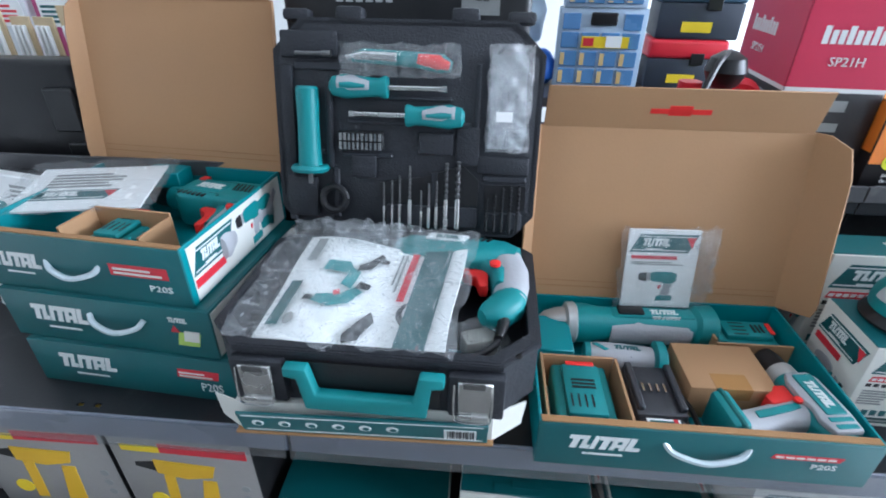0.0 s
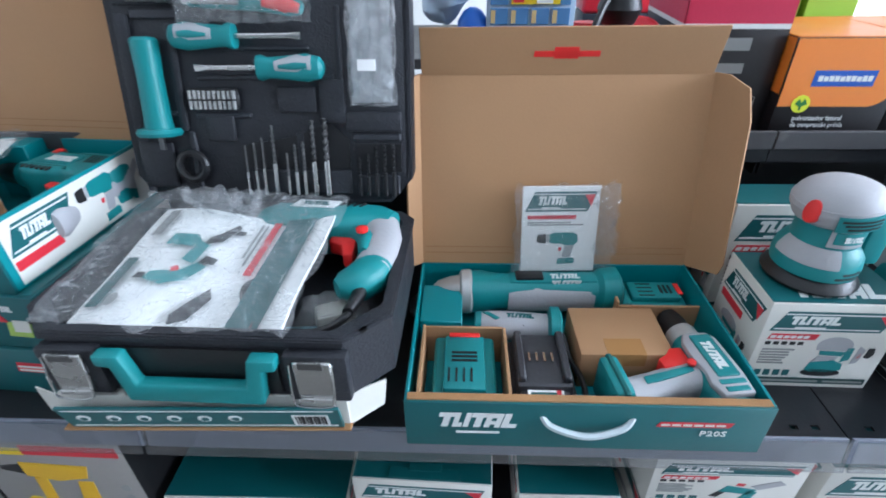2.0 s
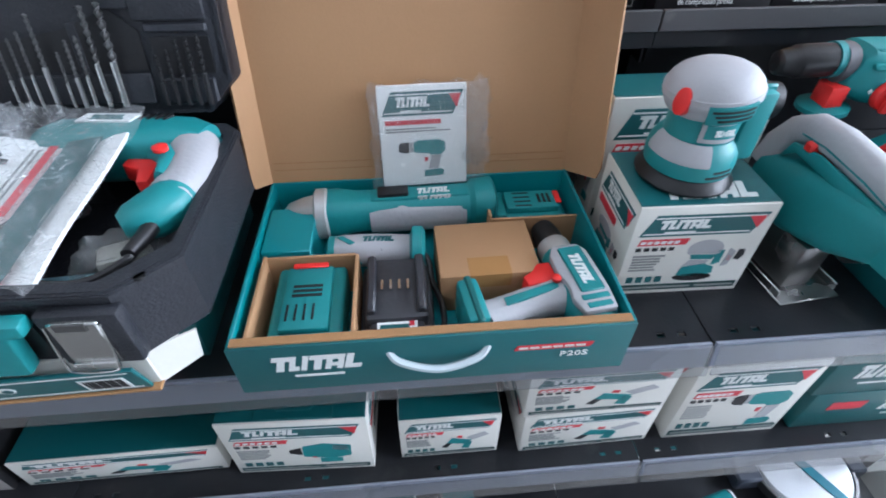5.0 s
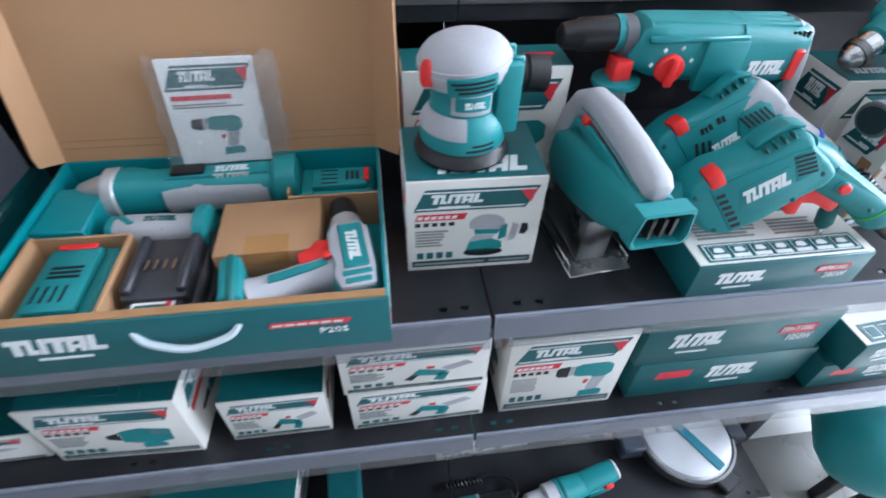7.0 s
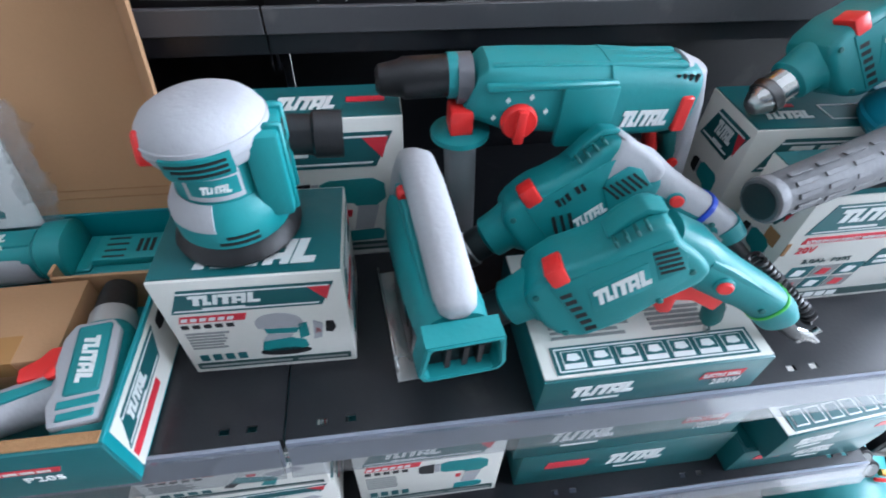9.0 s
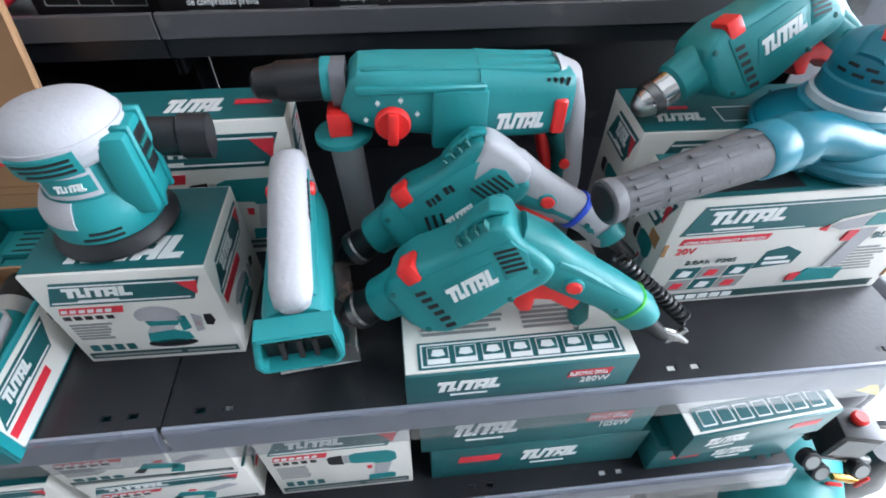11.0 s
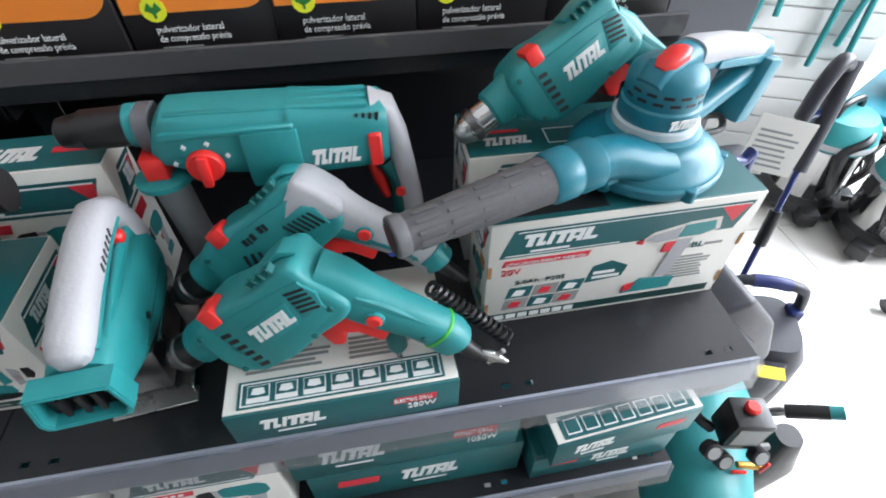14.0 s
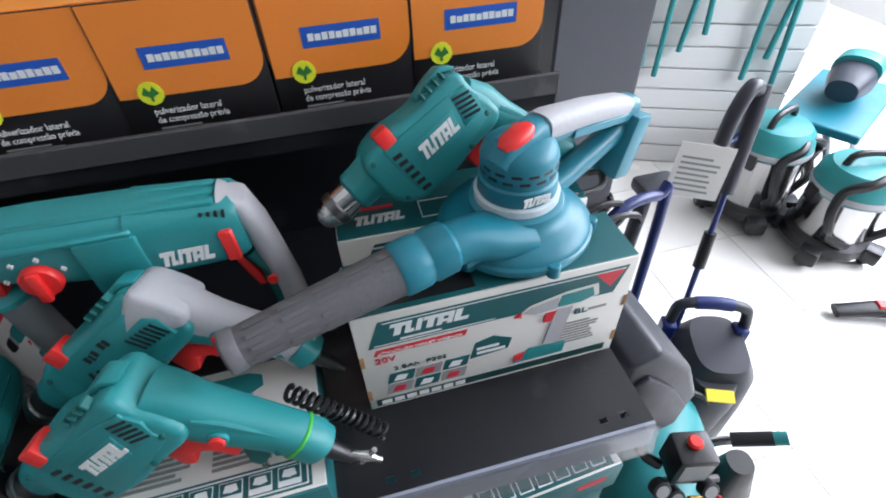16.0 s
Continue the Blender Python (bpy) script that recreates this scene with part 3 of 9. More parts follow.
for i in range(2):
    for j in range(3):
        a, b = 0.022 + j * 0.032 + i * 0.003, 0.026 + i * 0.021
        part("printed_icon", ink([rect(a, b, a + 0.029, b + 0.018, 0.004)], f), PRINT_TEAL if (i + j) % 2 else PRINT_GREY, wb, smooth=False)
        part("printed_icon", ink([[(a + 0.007, b + 0.004), (a + 0.02, b + 0.003), (a + 0.024, b + 0.012), (a + 0.012, b + 0.014)]], f, INK * 1.7), PRINT_WHITE if (i + j) % 2 else PRINT_RED, wb, smooth=False)
part("printed_badge", ink([[(0.122, 0.056), (0.168, 0.06), (0.172, 0.078), (0.15, 0.09), (0.128, 0.084)]], f), PRINT_TEAL, wb, smooth=False)
part("printed_badge", ink(bars(0.13, 0.062, 0.036, 0.016, 2), f, INK * 1.7), PRINT_WHITE, wb, smooth=False)
part("printed_base_band", ink([rect(0.008, 0.006, 0.30, 0.018)], f), PRINT_DARK, wb, smooth=False)
part("printed_icon", ink([rect(0.014 + i * 0.015, 0.008, 0.026 + i * 0.015, 0.016) for i in range(7)], f, INK * 1.7), PRINT_WHITE, wb, smooth=False)
part("printed_picture", ink([[(0.178, 0.117), (0.19, 0.128), (0.232, 0.138), (0.268, 0.14), (0.272, 0.122), (0.25, 0.112), (0.2, 0.108)]], f, INK * 2.2), CARD_WHITE, wb, smooth=False)
part("printed_picture", ink([[(0.222, 0.116), (0.25, 0.116), (0.266, 0.122), (0.262, 0.136), (0.226, 0.134)], [(0.176, 0.026), (0.24, 0.026), (0.242, 0.044), (0.196, 0.048)]], f, INK * 3), TEAL, wb, smooth=False)
part("printed_picture", ink([[(0.182, 0.118), (0.19, 0.124), (0.222, 0.132), (0.222, 0.114), (0.196, 0.112)], [(0.212, 0.05), (0.232, 0.05), (0.242, 0.112), (0.222, 0.112)]], f, INK * 3), GREY, wb, smooth=False)
part("printed_picture", ink([[(0.208, 0.094), (0.218, 0.094), (0.222, 0.11), (0.21, 0.11)], [(0.176, 0.03), (0.186, 0.03), (0.19, 0.042), (0.178, 0.04)], [(0.172, 0.114), (0.18, 0.112), (0.18, 0.12)]], f, INK * 3.4), PRINT_RED, wb, smooth=False)
for b in (0.022, 0.088):
    part("slot_tab", block((-0.0006, 0.012, b, 0.0004, 0.03, b + 0.018), (0.0005, -0.0008, b, 0.005, 0.0004, b + 0.018)), KRAFT_EDGE, wb, smooth=False)
    part("slot_tab", block((W - 0.005, -0.0008, b, W - 0.0005, 0.0004, b + 0.018)), KRAFT_EDGE, wb, smooth=False)
for m in (on_left(0, WD, 0), on_right(W, 0, 0)):
    header(0.006, 0.11, 0.066, 0.045, m, wb)
    print_picture("drill", 0.016, 0.02, 0.046, 0.075, m, wb)
part("printed_panel", ink([rect(0.02, 0.008, 0.13, 0.034)], on_top(0, 0, 0.1698)), PRINT_BLACK, wb, smooth=False)

rb = thing("tool_carton", 0.530, 0.212, 0.0, -1.5, "white and teal carton with dark teal top, under a drill", "box", "boxed tools")
part("carton_body", block((0, 0, 0, 0.30, 0.10, 0.172), bevel=0.0014, seg=2), CARD_WHITE, rb)
part("tuck_flap", block((0.001, 0.002, 0.1718, 0.299, 0.098, 0.1738), bevel=0.0004), CARD_TEAL, rb, "dark teal top flap")
tp = on_top(0, 0, 0.1738)
part("printed_mark", ink(mark(0.02, 0.02, 0.06, 0.016), tp), PRINT_WHITE, rb, smooth=False)
part("printed_red_bar", ink([rect(0.03, 0.045, 0.07, 0.051)], tp), PRINT_RED, rb, smooth=False)
part("printed_outline", ink([rect(0.10, 0.016, 0.26, 0.0175), rect(0.10, 0.046, 0.26, 0.0475), rect(0.10, 0.0175, 0.1015, 0.046), rect(0.2585, 0.0175, 0.26, 0.046)], tp), PRINT_WHITE, rb, smooth=False)
header(0.01, 0.115, 0.085, 0.045, on_left(0, 0.1, 0), rb)
print_picture("drill", 0.02, 0.02, 0.06, 0.075, on_left(0, 0.1, 0), rb)
header(0.02, 0.115, 0.26, 0.045, on_front(0, 0, 0), rb)

# on the level below: from one end to the other
MZ = MID
lw = white_carton(-0.962, 0.040, MZ, 0.302, 0.30, 0.072, 0.5, "", "low white carton with a dark teal top, mark upside down")
part("printed_mark", ink(mark(-0.24, -0.165, 0.11, 0.040), on_top(0, 0, 0.0737) @ pose(0, 0, 0, 0, 180, 0)), PRINT_WHITE, lw, smooth=False)
part("printed_red_bar", ink([rect(0.012, 0.100, 0.115, 0.122)], on_top(0, 0, 0.0737)), PRINT_RED, lw, smooth=False)
hb = white_carton(-0.640, 0.032, MZ, 0.212, 0.30, 0.152, -2, "hammer", "white and teal carton of a rotary hammer")
part("tuck_tongue", block((0.055, 0.004, 0.1535, 0.165, 0.022, 0.1552), (0.085, 0.016, 0.1535, 0.135, 0.030, 0.1558), bevel=0.0005), CARD_TEAL, hb, smooth=False)
nb = white_carton(-0.385, 0.035, MZ, 0.155, 0.26, 0.115, 0, "", "narrow white and teal carton, teal lid")
part("printed_mark", ink(mark(0.09, -0.09, 0.07, 0.022), on_top(0, 0, 0.117) @ pose(0, 0, 0, 0, -90, 0)), PRINT_WHITE, nb, smooth=False)
for k in range(2):
    white_carton(-0.195 - 0.004 * k, 0.03, MZ + 0.112 * k, 0.215, 0.26, 0.1085, 1 - k, "", "white and teal carton stacked in a pair")
white_carton(0.048, 0.032, MZ, 0.195, 0.26, 0.205, 0, "drill", "white and teal carton of a cordless drill")
for k in range(2):
    teal_carton(0.272 - 0.014 * k, 0.032, MZ + 0.104 * k, 0.318, 0.28, 0.102, 0, "wide dark teal carton of an impact drill, stacked", flip=(k == 0), red_note=("IMPACT DRILL", "1050W") if k else "")
for k in range(2):
    tc = teal_carton(0.604 + 0.020 * k, 0.012 - 0.012 * k, MZ + 0.072 * k, 0.232, 0.2, 0.07, 1 + 3.5 * k, "low dark teal carton with a white icon band on top, stacked", flip=(k == 0), top=CARD_WHITE if k else None)
tp = on_top(0, 0, 0.0717)
part("printed_band", ink([rect(0.014, 0.006, 0.22, 0.04)], tp), PRINT_TEAL, tc, smooth=False)
for i in range(7):
    part("printed_icon", ink([rect(0.02 + i * 0.028, 0.011, 0.042 + i * 0.028, 0.034)], tp, INK * 1.7), PRINT_WHITE, tc, smooth=False)
    part("printed_icon", ink([rect(0.022 + i * 0.028, 0.013, 0.040 + i * 0.028, 0.032)], tp, INK * 2.4), PRINT_TEAL, tc, smooth=False)

DRAB = material("grey_printed_card", srgb(150, 146, 142), 0.5, vary=0.08, scale=6)
BLACK_CARD = material("black_printed_card", srgb(30, 28, 30), 0.45, vary=0.1, scale=6)
YEL = material("yellow_card", srgb(224, 176, 34), 0.5, vary=0.06, scale=6)


def yellow_carton(x, y, z, w, d, h, rz=0):
    t = thing("tool_carton", x, y, z, rz, "grey and yellow carton of a power drill", "box", "boxed drills")
    part("carton_body", block((0, 0, 0, w, d, h), bevel=0.0014, seg=2), DRAB, t)
    part("tuck_flap", block((0.001, 0.002, h - 0.0002, w - 0.001, d - 0.002, h + 0.0016), bevel=0.0004), YEL, t, "yellow top flap")
    tp, f = on_top(0, 0, h + 0.0016), on_front(0, 0, 0)
    part("printed_stripes", ink([rect(0.06 + 0.02 * i, 0.05, 0.068 + 0.02 * i, 0.09, 0.02) for i in range(2)], tp), PRINT_BLACK, t, smooth=False)
    part("printed_panel", ink([rect(0.06, 0.0, 0.12, 0.02)], tp), PRINT_BLACK, t, smooth=False)
    part("printed_yellow_bar", ink([rect(0.02, h - 0.036, 0.09, h - 0.02)], f), PRINT_YELLOW, t, smooth=False)
    part("printed_red_bar", ink([rect(0.09, h - 0.034, w - 0.01, h - 0.012)], f, INK * 1.7), PRINT_RED, t, smooth=False)
    part("printed_picture", ink([[(0.07, h - 0.09), (0.12, h - 0.10), (0.17, h - 0.09), (0.18, h - 0.06), (0.07, h - 0.055)], [(0.13, 0.02), (0.165, 0.02), (0.175, h - 0.10), (0.15, h - 0.10)], [(0.07, 0.02), (0.09, 0.02), (0.10, h - 0.095), (0.08, h - 0.095)]], f, INK * 1.7), YEL, t, smooth=False)
    part("printed_picture", ink([[(0.035, h - 0.075), (0.07, h - 0.085), (0.07, h - 0.06), (0.035, h - 0.066)]], f, INK * 1.7), PRINT_BLACK, t, smooth=False)
    part("printed_badge", ink([[(0.055 + 0.017 * math.cos(k * 0.6283), 0.05 + 0.017 * math.sin(k * 0.6283)) for k in range(10)]], f, INK * 2.2), PRINT_YELLOW, t, smooth=False)
    part("printed_icon", ink([[(0.225 + 0.008 * math.cos(k * 0.785), 0.05 + 0.026 * j + 0.008 * math.sin(k * 0.785)) for k in range(8)] for j in range(3)], f), PRINT_GREY, t, smooth=False)
    part("printed_side", ink([rect(0, 0.0, d, h)], on_right(w, 0, 0)), PRINT_BLACK, t, smooth=False)
    return t


for k, x in enumerate((-1.50, -1.235)):
    yellow_carton(x, 0.04, MZ, 0.252, 0.28, 0.215, 1 - 2 * k)
yellow_carton(-1.78, 0.05, MZ, 0.252, 0.28, 0.2, 2)


# ---- open cartons ----
def carry_handle(x, z, w, parent):
    part("carry_handle", wire([(x, -0.001, z + 0.012), (x + 0.12 * w, -0.009, z + 0.001), (x + 0.5 * w, -0.015, z - 0.006), (x + 0.88 * w, -0.009, z + 0.001), (x + w, -0.001, z + 0.012)], 0.0042, 6), CLEARISH, parent, "clear plastic carry handle")


CLEARISH = material("milky_plastic", srgb(196, 208, 212), 0.25, vary=0.05, bump=0.01, coat=0.5)
CARD_IN = material("teal_card_inside", srgb(14, 128, 134), 0.5, vary=0.06, scale=6, bump=0.01)


def open_carton(t, w, d, h, lid_w, lid_h, lean, flap, ear, slot=True):
    th = 0.004
    part("side_wall", block((0, 0.0, 0, th, d, h), bevel=0.0006), CARD_IN, t)
    part("side_wall", block((w - th, 0.0, 0, w, d, h + 0.001), bevel=0.0006), CARD_IN, t)
    part("back_wall", block((th, d - th, 0, w - th, d, h), bevel=0.0006), CARD_IN, t)
    part("front_wall", block((-0.0004, -0.004, 0, w + 0.0004, 0.0, h), bevel=0.0012, seg=2), CARD_TEAL, t)
    part("front_fold", block((0.003, -0.0005, h - 0.004, w - 0.003, 0.010, h + 0.0016), bevel=0.0008), KRAFT_EDGE, t, "brown folded card edge", smooth=False)
    part("carton_floor", block((th, 0.0, 0, w - th, d - th, 0.003)), CARD_IN, t, smooth=False)
    part("printed_side", ink([rect(0.01, 0.004, d - 0.01, h - 0.004)], on_right(w, 0, 0)), CARD_WHITE, t, smooth=False)
    header(0.012, 0.45 * h, 0.38 * d, 0.42 * h, on_right(w + 0.0005, 0, 0), t, corner=False)
    part("printed_red_bar", ink([rect(0.012, 0.24 * h, 0.3 * d, 0.38 * h)], on_right(w + 0.0006, 0, 0)), PRINT_RED, t, smooth=False)
    print_picture("drill", 0.45 * d, 0.1 * h, 0.26 * d, 0.8 * h, on_right(w + 0.0006, 0, 0), t)
    print_picture("", 0.72 * d, 0.1 * h, 0.2 * d, 0.8 * h, on_right(w + 0.0006, 0, 0), t)
    # the lid stands open and leans back
    x0 = (w - lid_w) / 2
    hinge = Matrix.Translation((x0, d - 0.002, h)) @ pose(0, 0, 0, -lean, 0, 0)
    part("lid", block((0, 0, 0, lid_w, th, lid_h), bevel=0.0008, m=hinge), KRAFT, t, "plain brown card lid, standing open")
    part("lid_crease", block((0.006, -0.0006, 0.018, lid_w - 0.006, 0.0004, 0.0192), (0.006, -0.0006, 0.028, lid_w - 0.006, 0.0004, 0.029), m=hinge), KRAFT_EDGE, t, smooth=False)
    part("lid_flap", block((0.004, -0.003, 0, lid_w - 0.004, 0, flap), bevel=0.0006, m=hinge @ pose(0, 0.002, lid_h - 0.001, 28, 0, 0)), KRAFT, t, "tuck flap")
    if slot:
        part("hang_slot", block((lid_w * 0.385, -0.0038, flap * 0.40, lid_w * 0.60, -0.0031, flap * 0.52), (lid_w * 0.45, -0.0038, flap * 0.36, lid_w * 0.53, -0.0031, flap * 0.60), m=hinge @ pose(0, 0.002, lid_h - 0.001, 28, 0, 0)), RED, t, "cut-out showing red behind", smooth=False)
    ear_r = [(0, 0.0), (ear * 0.9, 0.004), (ear, 0.02), (ear, lid_h * 0.78), (ear * 0.85, lid_h * 0.93), (ear * 0.35, lid_h * 0.99), (0, lid_h)]
    part("lid_ear", plate(ear_r, 0, 0.003, m=hinge @ pose(lid_w - 0.001, 0.0, 0, 0, 0, -60)), KRAFT, t, "side flap", smooth=False)
    part("lid_ear", plate([(-a * 0.6, b) for a, b in ear_r], 0, 0.003, m=hinge @ pose(0.001, 0.0, 0, 0, 0, 62)), KRAFT, t, "side flap", smooth=False)
    return hinge


def battery(name, x, y, z, rz, scale=1.0, rx=0, label="teal battery pack with a red latch"):
    t = thing(name, x, y, z, rz, label, "battery", "battery packs", rx=rx)
    w, d, h = 0.072 * scale, 0.11 * scale, 0.04
    part("housing", block((0, 0, 0, w, d, h), bevel=0.006, seg=3), TEAL, t)
    part("slide_rail", block((0.014, 0.02, h - 0.001, w - 0.014, d - 0.01, h + 0.010), bevel=0.003, seg=2), TEAL, t)
    part("latch", block((0.02, d - 0.014, h + 0.0098, w - 0.02, d - 0.006, h + 0.0125), bevel=0.001), RED, t, "red latch")
    for i in range(4):
        part("contact_slot", block((0.02 + i * 0.0095, 0.032, h + 0.0098, 0.0225 + i * 0.0095, 0.055, h + 0.0106)), BLACK, t, "dark slot", smooth=False)
    for i in range(3):
        part("vent", block((0.024, 0.066 + 0.007 * i, h + 0.0098, w - 0.024, 0.07 + 0.007 * i, h + 0.0106)), BLACK, t, "dark slot", smooth=False)
    part("foot_step", block((0.006, 0.004, h - 0.002, w - 0.006, 0.02, h + 0.004), bevel=0.002), TEAL, t)
    return t


KX, KY = -0.541, -0.020
kit = thing("combo_kit_carton", KX, KY, 0.0, 0, "open teal carton of a cordless tool kit, brown lid up", "box", "open kits")
KW, KD, KH = 0.42, 0.282, 0.077
open_carton(kit, KW, KD, KH, 0.418, 0.290, 13, 0.068, 0.062)
f = on_front(0, -0.004, 0)
part("printed_mark", ink(mark(0.036, 0.036, 0.094, 0.024) + bars(0.06, 0.025, 0.07, 0.006, 1), f), PRINT_WHITE, kit, smooth=False)
part("printed_red_bar", ink([rect(0.292, 0.044, 0.375, 0.052, 0.004)], f), PRINT_RED, kit, smooth=False)
part("printed_text", ink([rect(0.297 + 0.0125 * i, 0.0465, 0.307 + 0.0125 * i, 0.0495) for i in range(6)], f, INK * 1.8), CARD_WHITE, kit, smooth=False)
words("P20S", f @ Matrix.Translation((0.343, 0, 0.030)), 0.009, PRINT_WHITE, kit, width=0.03)
carry_handle(0.160, 0.043, 0.105, kit)
# inner trays
for dims in (((0.012, 0.002, 0.003, 0.016, 0.138, 0.070), (0.122, 0.002, 0.003, 0.126, 0.134, 0.070), (0.016, 0.134, 0.003, 0.122, 0.138, 0.068)), ((0.298, 0.196, 0.003, 0.416, 0.200, 0.060), (0.296, 0.200, 0.003, 0.300, 0.276, 0.064))):
    part("inner_tray", block(*dims, bevel=0.0006), KRAFT, kit, "brown card divider")
part("inner_block", block((0.006, 0.146, 0.003, 0.066, 0.232, 0.068), bevel=0.0015), CARD_IN, kit, "teal card block")


def inside(name, x, y, z, *rest, **kw):
    return thing(name, KX + x, KY + y, z, *rest, **kw)


battery("battery_pack", KX + 0.029, KY + 0.008, 0.014, 0, 1.13)
battery("battery_pack", KX + 0.306, KY + 0.278, 0.006, -90, 0.95)
small = inside("small_carton", 0.222, 0.090, 0.004, 1, "plain brown card box inside the kit", "box")
part("carton_body", block((0, 0, 0, 0.121, 0.096, 0.060), bevel=0.0015, seg=2), KRAFT, small)
part("tape", block((0.035, 0.001, 0.0598, 0.085, 0.03, 0.0604), (0.035, -0.0005, 0.04, 0.085, 0.001, 0.0604)), material("brown_tape", srgb(172, 128, 80), 0.2, vary=0.03, bump=0), small, "brown packing tape", smooth=False)

charger = inside("battery_charger", 0.128, 0.006, 0.004, 0, "black plastic battery charger", "charger")
charger.matrix_basis = charger.matrix_basis @ Matrix.Diagonal((1.1, 1.06, 1.12, 1.0))
part("base", block((0, 0, 0, 0.076, 0.126, 0.036), bevel=0.008, seg=3), DARK_GREY, charger)
part("cradle", block((0.006, 0.03, 0.03, 0.07, 0.12, 0.050), bevel=0.005, seg=2), DARK_GREY, charger)
part("guide_rail", block((0.008, 0.036, 0.048, 0.017, 0.118, 0.0575), bevel=0.002), DARK_GREY, charger)
part("guide_rail", block((0.059, 0.036, 0.048, 0.068, 0.118, 0.0575), bevel=0.002), DARK_GREY, charger)
part("front_bevel", block((0.010, 0.012, 0.030, 0.066, 0.034, 0.044), bevel=0.005, seg=2), DARK_GREY, charger)
for i in range(4):
    part("contact", block((0.022 + i * 0.009, 0.068, 0.0515, 0.0245 + i * 0.009, 0.082, 0.0535)), STEEL, charger, "steel contact", smooth=False)
part("rating_label", block((0.018, 0.0145, 0.0436, 0.058, 0.0325, 0.0446)), PAPER, charger, "white and teal label", smooth=False)
part("printed_panel", block((0.021, 0.0165, 0.0445, 0.050, 0.0265, 0.0450)), PRINT_TEAL, charger, smooth=False)
part("printed_corner", block((0.050, 0.0235, 0.0445, 0.055, 0.0300, 0.0450)), PRINT_RED, charger, smooth=False)
part("cable", wire([(0.06, 0.01, 0.02), (0.082, 0.02, 0.03), (0.086, 0.06, 0.03), (0.078, 0.10, 0.028), (0.07, 0.135, 0.04), (0.03, 0.14, 0.045), (0.02, 0.135, 0.05)], 0.0035), BLACK, charger)


def grinder(t):
    """A slim cordless angle grinder along x, head at the left."""
    part("motor_body", tube([(0.052, 0.03, 0.030, 0.030), (0.075, 0.03, 0.031, 0.031), (0.10, 0.03, 0.027, 0.026), (0.16, 0.03, 0.025, 0.024), (0.255, 0.03, 0.026, 0.026), (0.262, 0.03, 0.033, 0.032), (0.288, 0.03, 0.034, 0.033), (0.292, 0.03, 0.028, 0.028)], p=2.7), TEAL, t)
    part("grip", tube([(0.118, 0.026, 0.026, 0.0275), (0.13, 0.026, 0.0265, 0.028), (0.24, 0.026, 0.0265, 0.028), (0.25, 0.026, 0.0255, 0.027)], p=2.7), GREY, t, "light grey grip")
    part("top_spine", block((0.12, -0.013, 0.048, 0.255, 0.013, 0.0572), bevel=0.003, seg=2), TEAL, t)
    part("collar", tube([(0.044, 0.03, 0.029, 0.029), (0.047, 0.03, 0.0335, 0.0335), (0.060, 0.03, 0.0340, 0.0340), (0.063, 0.03, 0.031, 0.031)], n=28, p=2.2), CAST, t, "bright metal collar")
    part("gear_head", tube([(0.0, 0.026, 0.008, 0.008), (0.012, 0.03, 0.016, 0.017), (0.03, 0.031, 0.022, 0.022), (0.048, 0.03, 0.025, 0.025)], p=2.6), CAST, t, "cast metal gear head")
    part("wheel_guard", lathe([(0.040, -0.004), (0.042, 0.0), (0.042, 0.006), (0.036, 0.009), (0.012, 0.010)], 28, m=Matrix.Translation((0.006, -0.01, 0.006))), STEEL_DARK, t, "steel wheel guard")
    part("switch", block((0.130, -0.010, 0.0565, 0.172, 0.010, 0.0625), bevel=0.002, seg=2), BLACK, t, "black slide switch")
    part("printed_mark", ink(mark(0.182, -0.006, 0.046, 0.012), on_top(0, 0, 0.0572)), PRINT_WHITE, t, smooth=False)
    part("printed_mark", ink(mark(0.182, 0.0485, 0.05, 0.010), on_front(0, -0.0135, 0)), PRINT_WHITE, t, smooth=False)


g = inside("angle_grinder", 0.018, 0.236, 0.022, 2, "teal and grey cordless angle grinder", "angle grinder")
grinder(g)
sh = inside("side_handle", 0.084, 0.166, 0.047, -3, "light grey screw-on tool handle", "handle")
part("grip", tube([(0.008, 0, 0.017, 0.017), (0.02, 0, 0.0195, 0.0195), (0.06, 0, 0.020, 0.020), (0.105, 0, 0.0185, 0.0185)]), GREY, sh)
part("end_cap", tube([(0.0, 0, 0.014, 0.014), (0.002, 0, 0.018, 0.018), (0.010, 0, 0.0185, 0.0185)]), TEAL, sh, "teal end cap")
part("collar", tube([(0.104, 0, 0.018, 0.018), (0.108, 0, 0.029, 0.029), (0.120, 0, 0.029, 0.029), (0.124, 0, 0.022, 0.022)]), TEAL, sh, "teal flange")
part("printed_mark", ink(mark(0.044, -0.004, 0.04, 0.009), on_top(0, 0, 0.0196)), PRINT_TEAL, sh, smooth=False)
part("printed_stripe", ink([[(0.012, 0.004), (0.020, 0.006), (0.036, -0.006), (0.030, -0.010)]], on_top(0, 0, 0.0194)), TEAL, sh, smooth=False)
part("stripe", block((0.016, -0.0205, 0.002, 0.044, -0.0185, 0.006), m=pose(0, 0, 0, 25, 0, 0)), TEAL, sh)

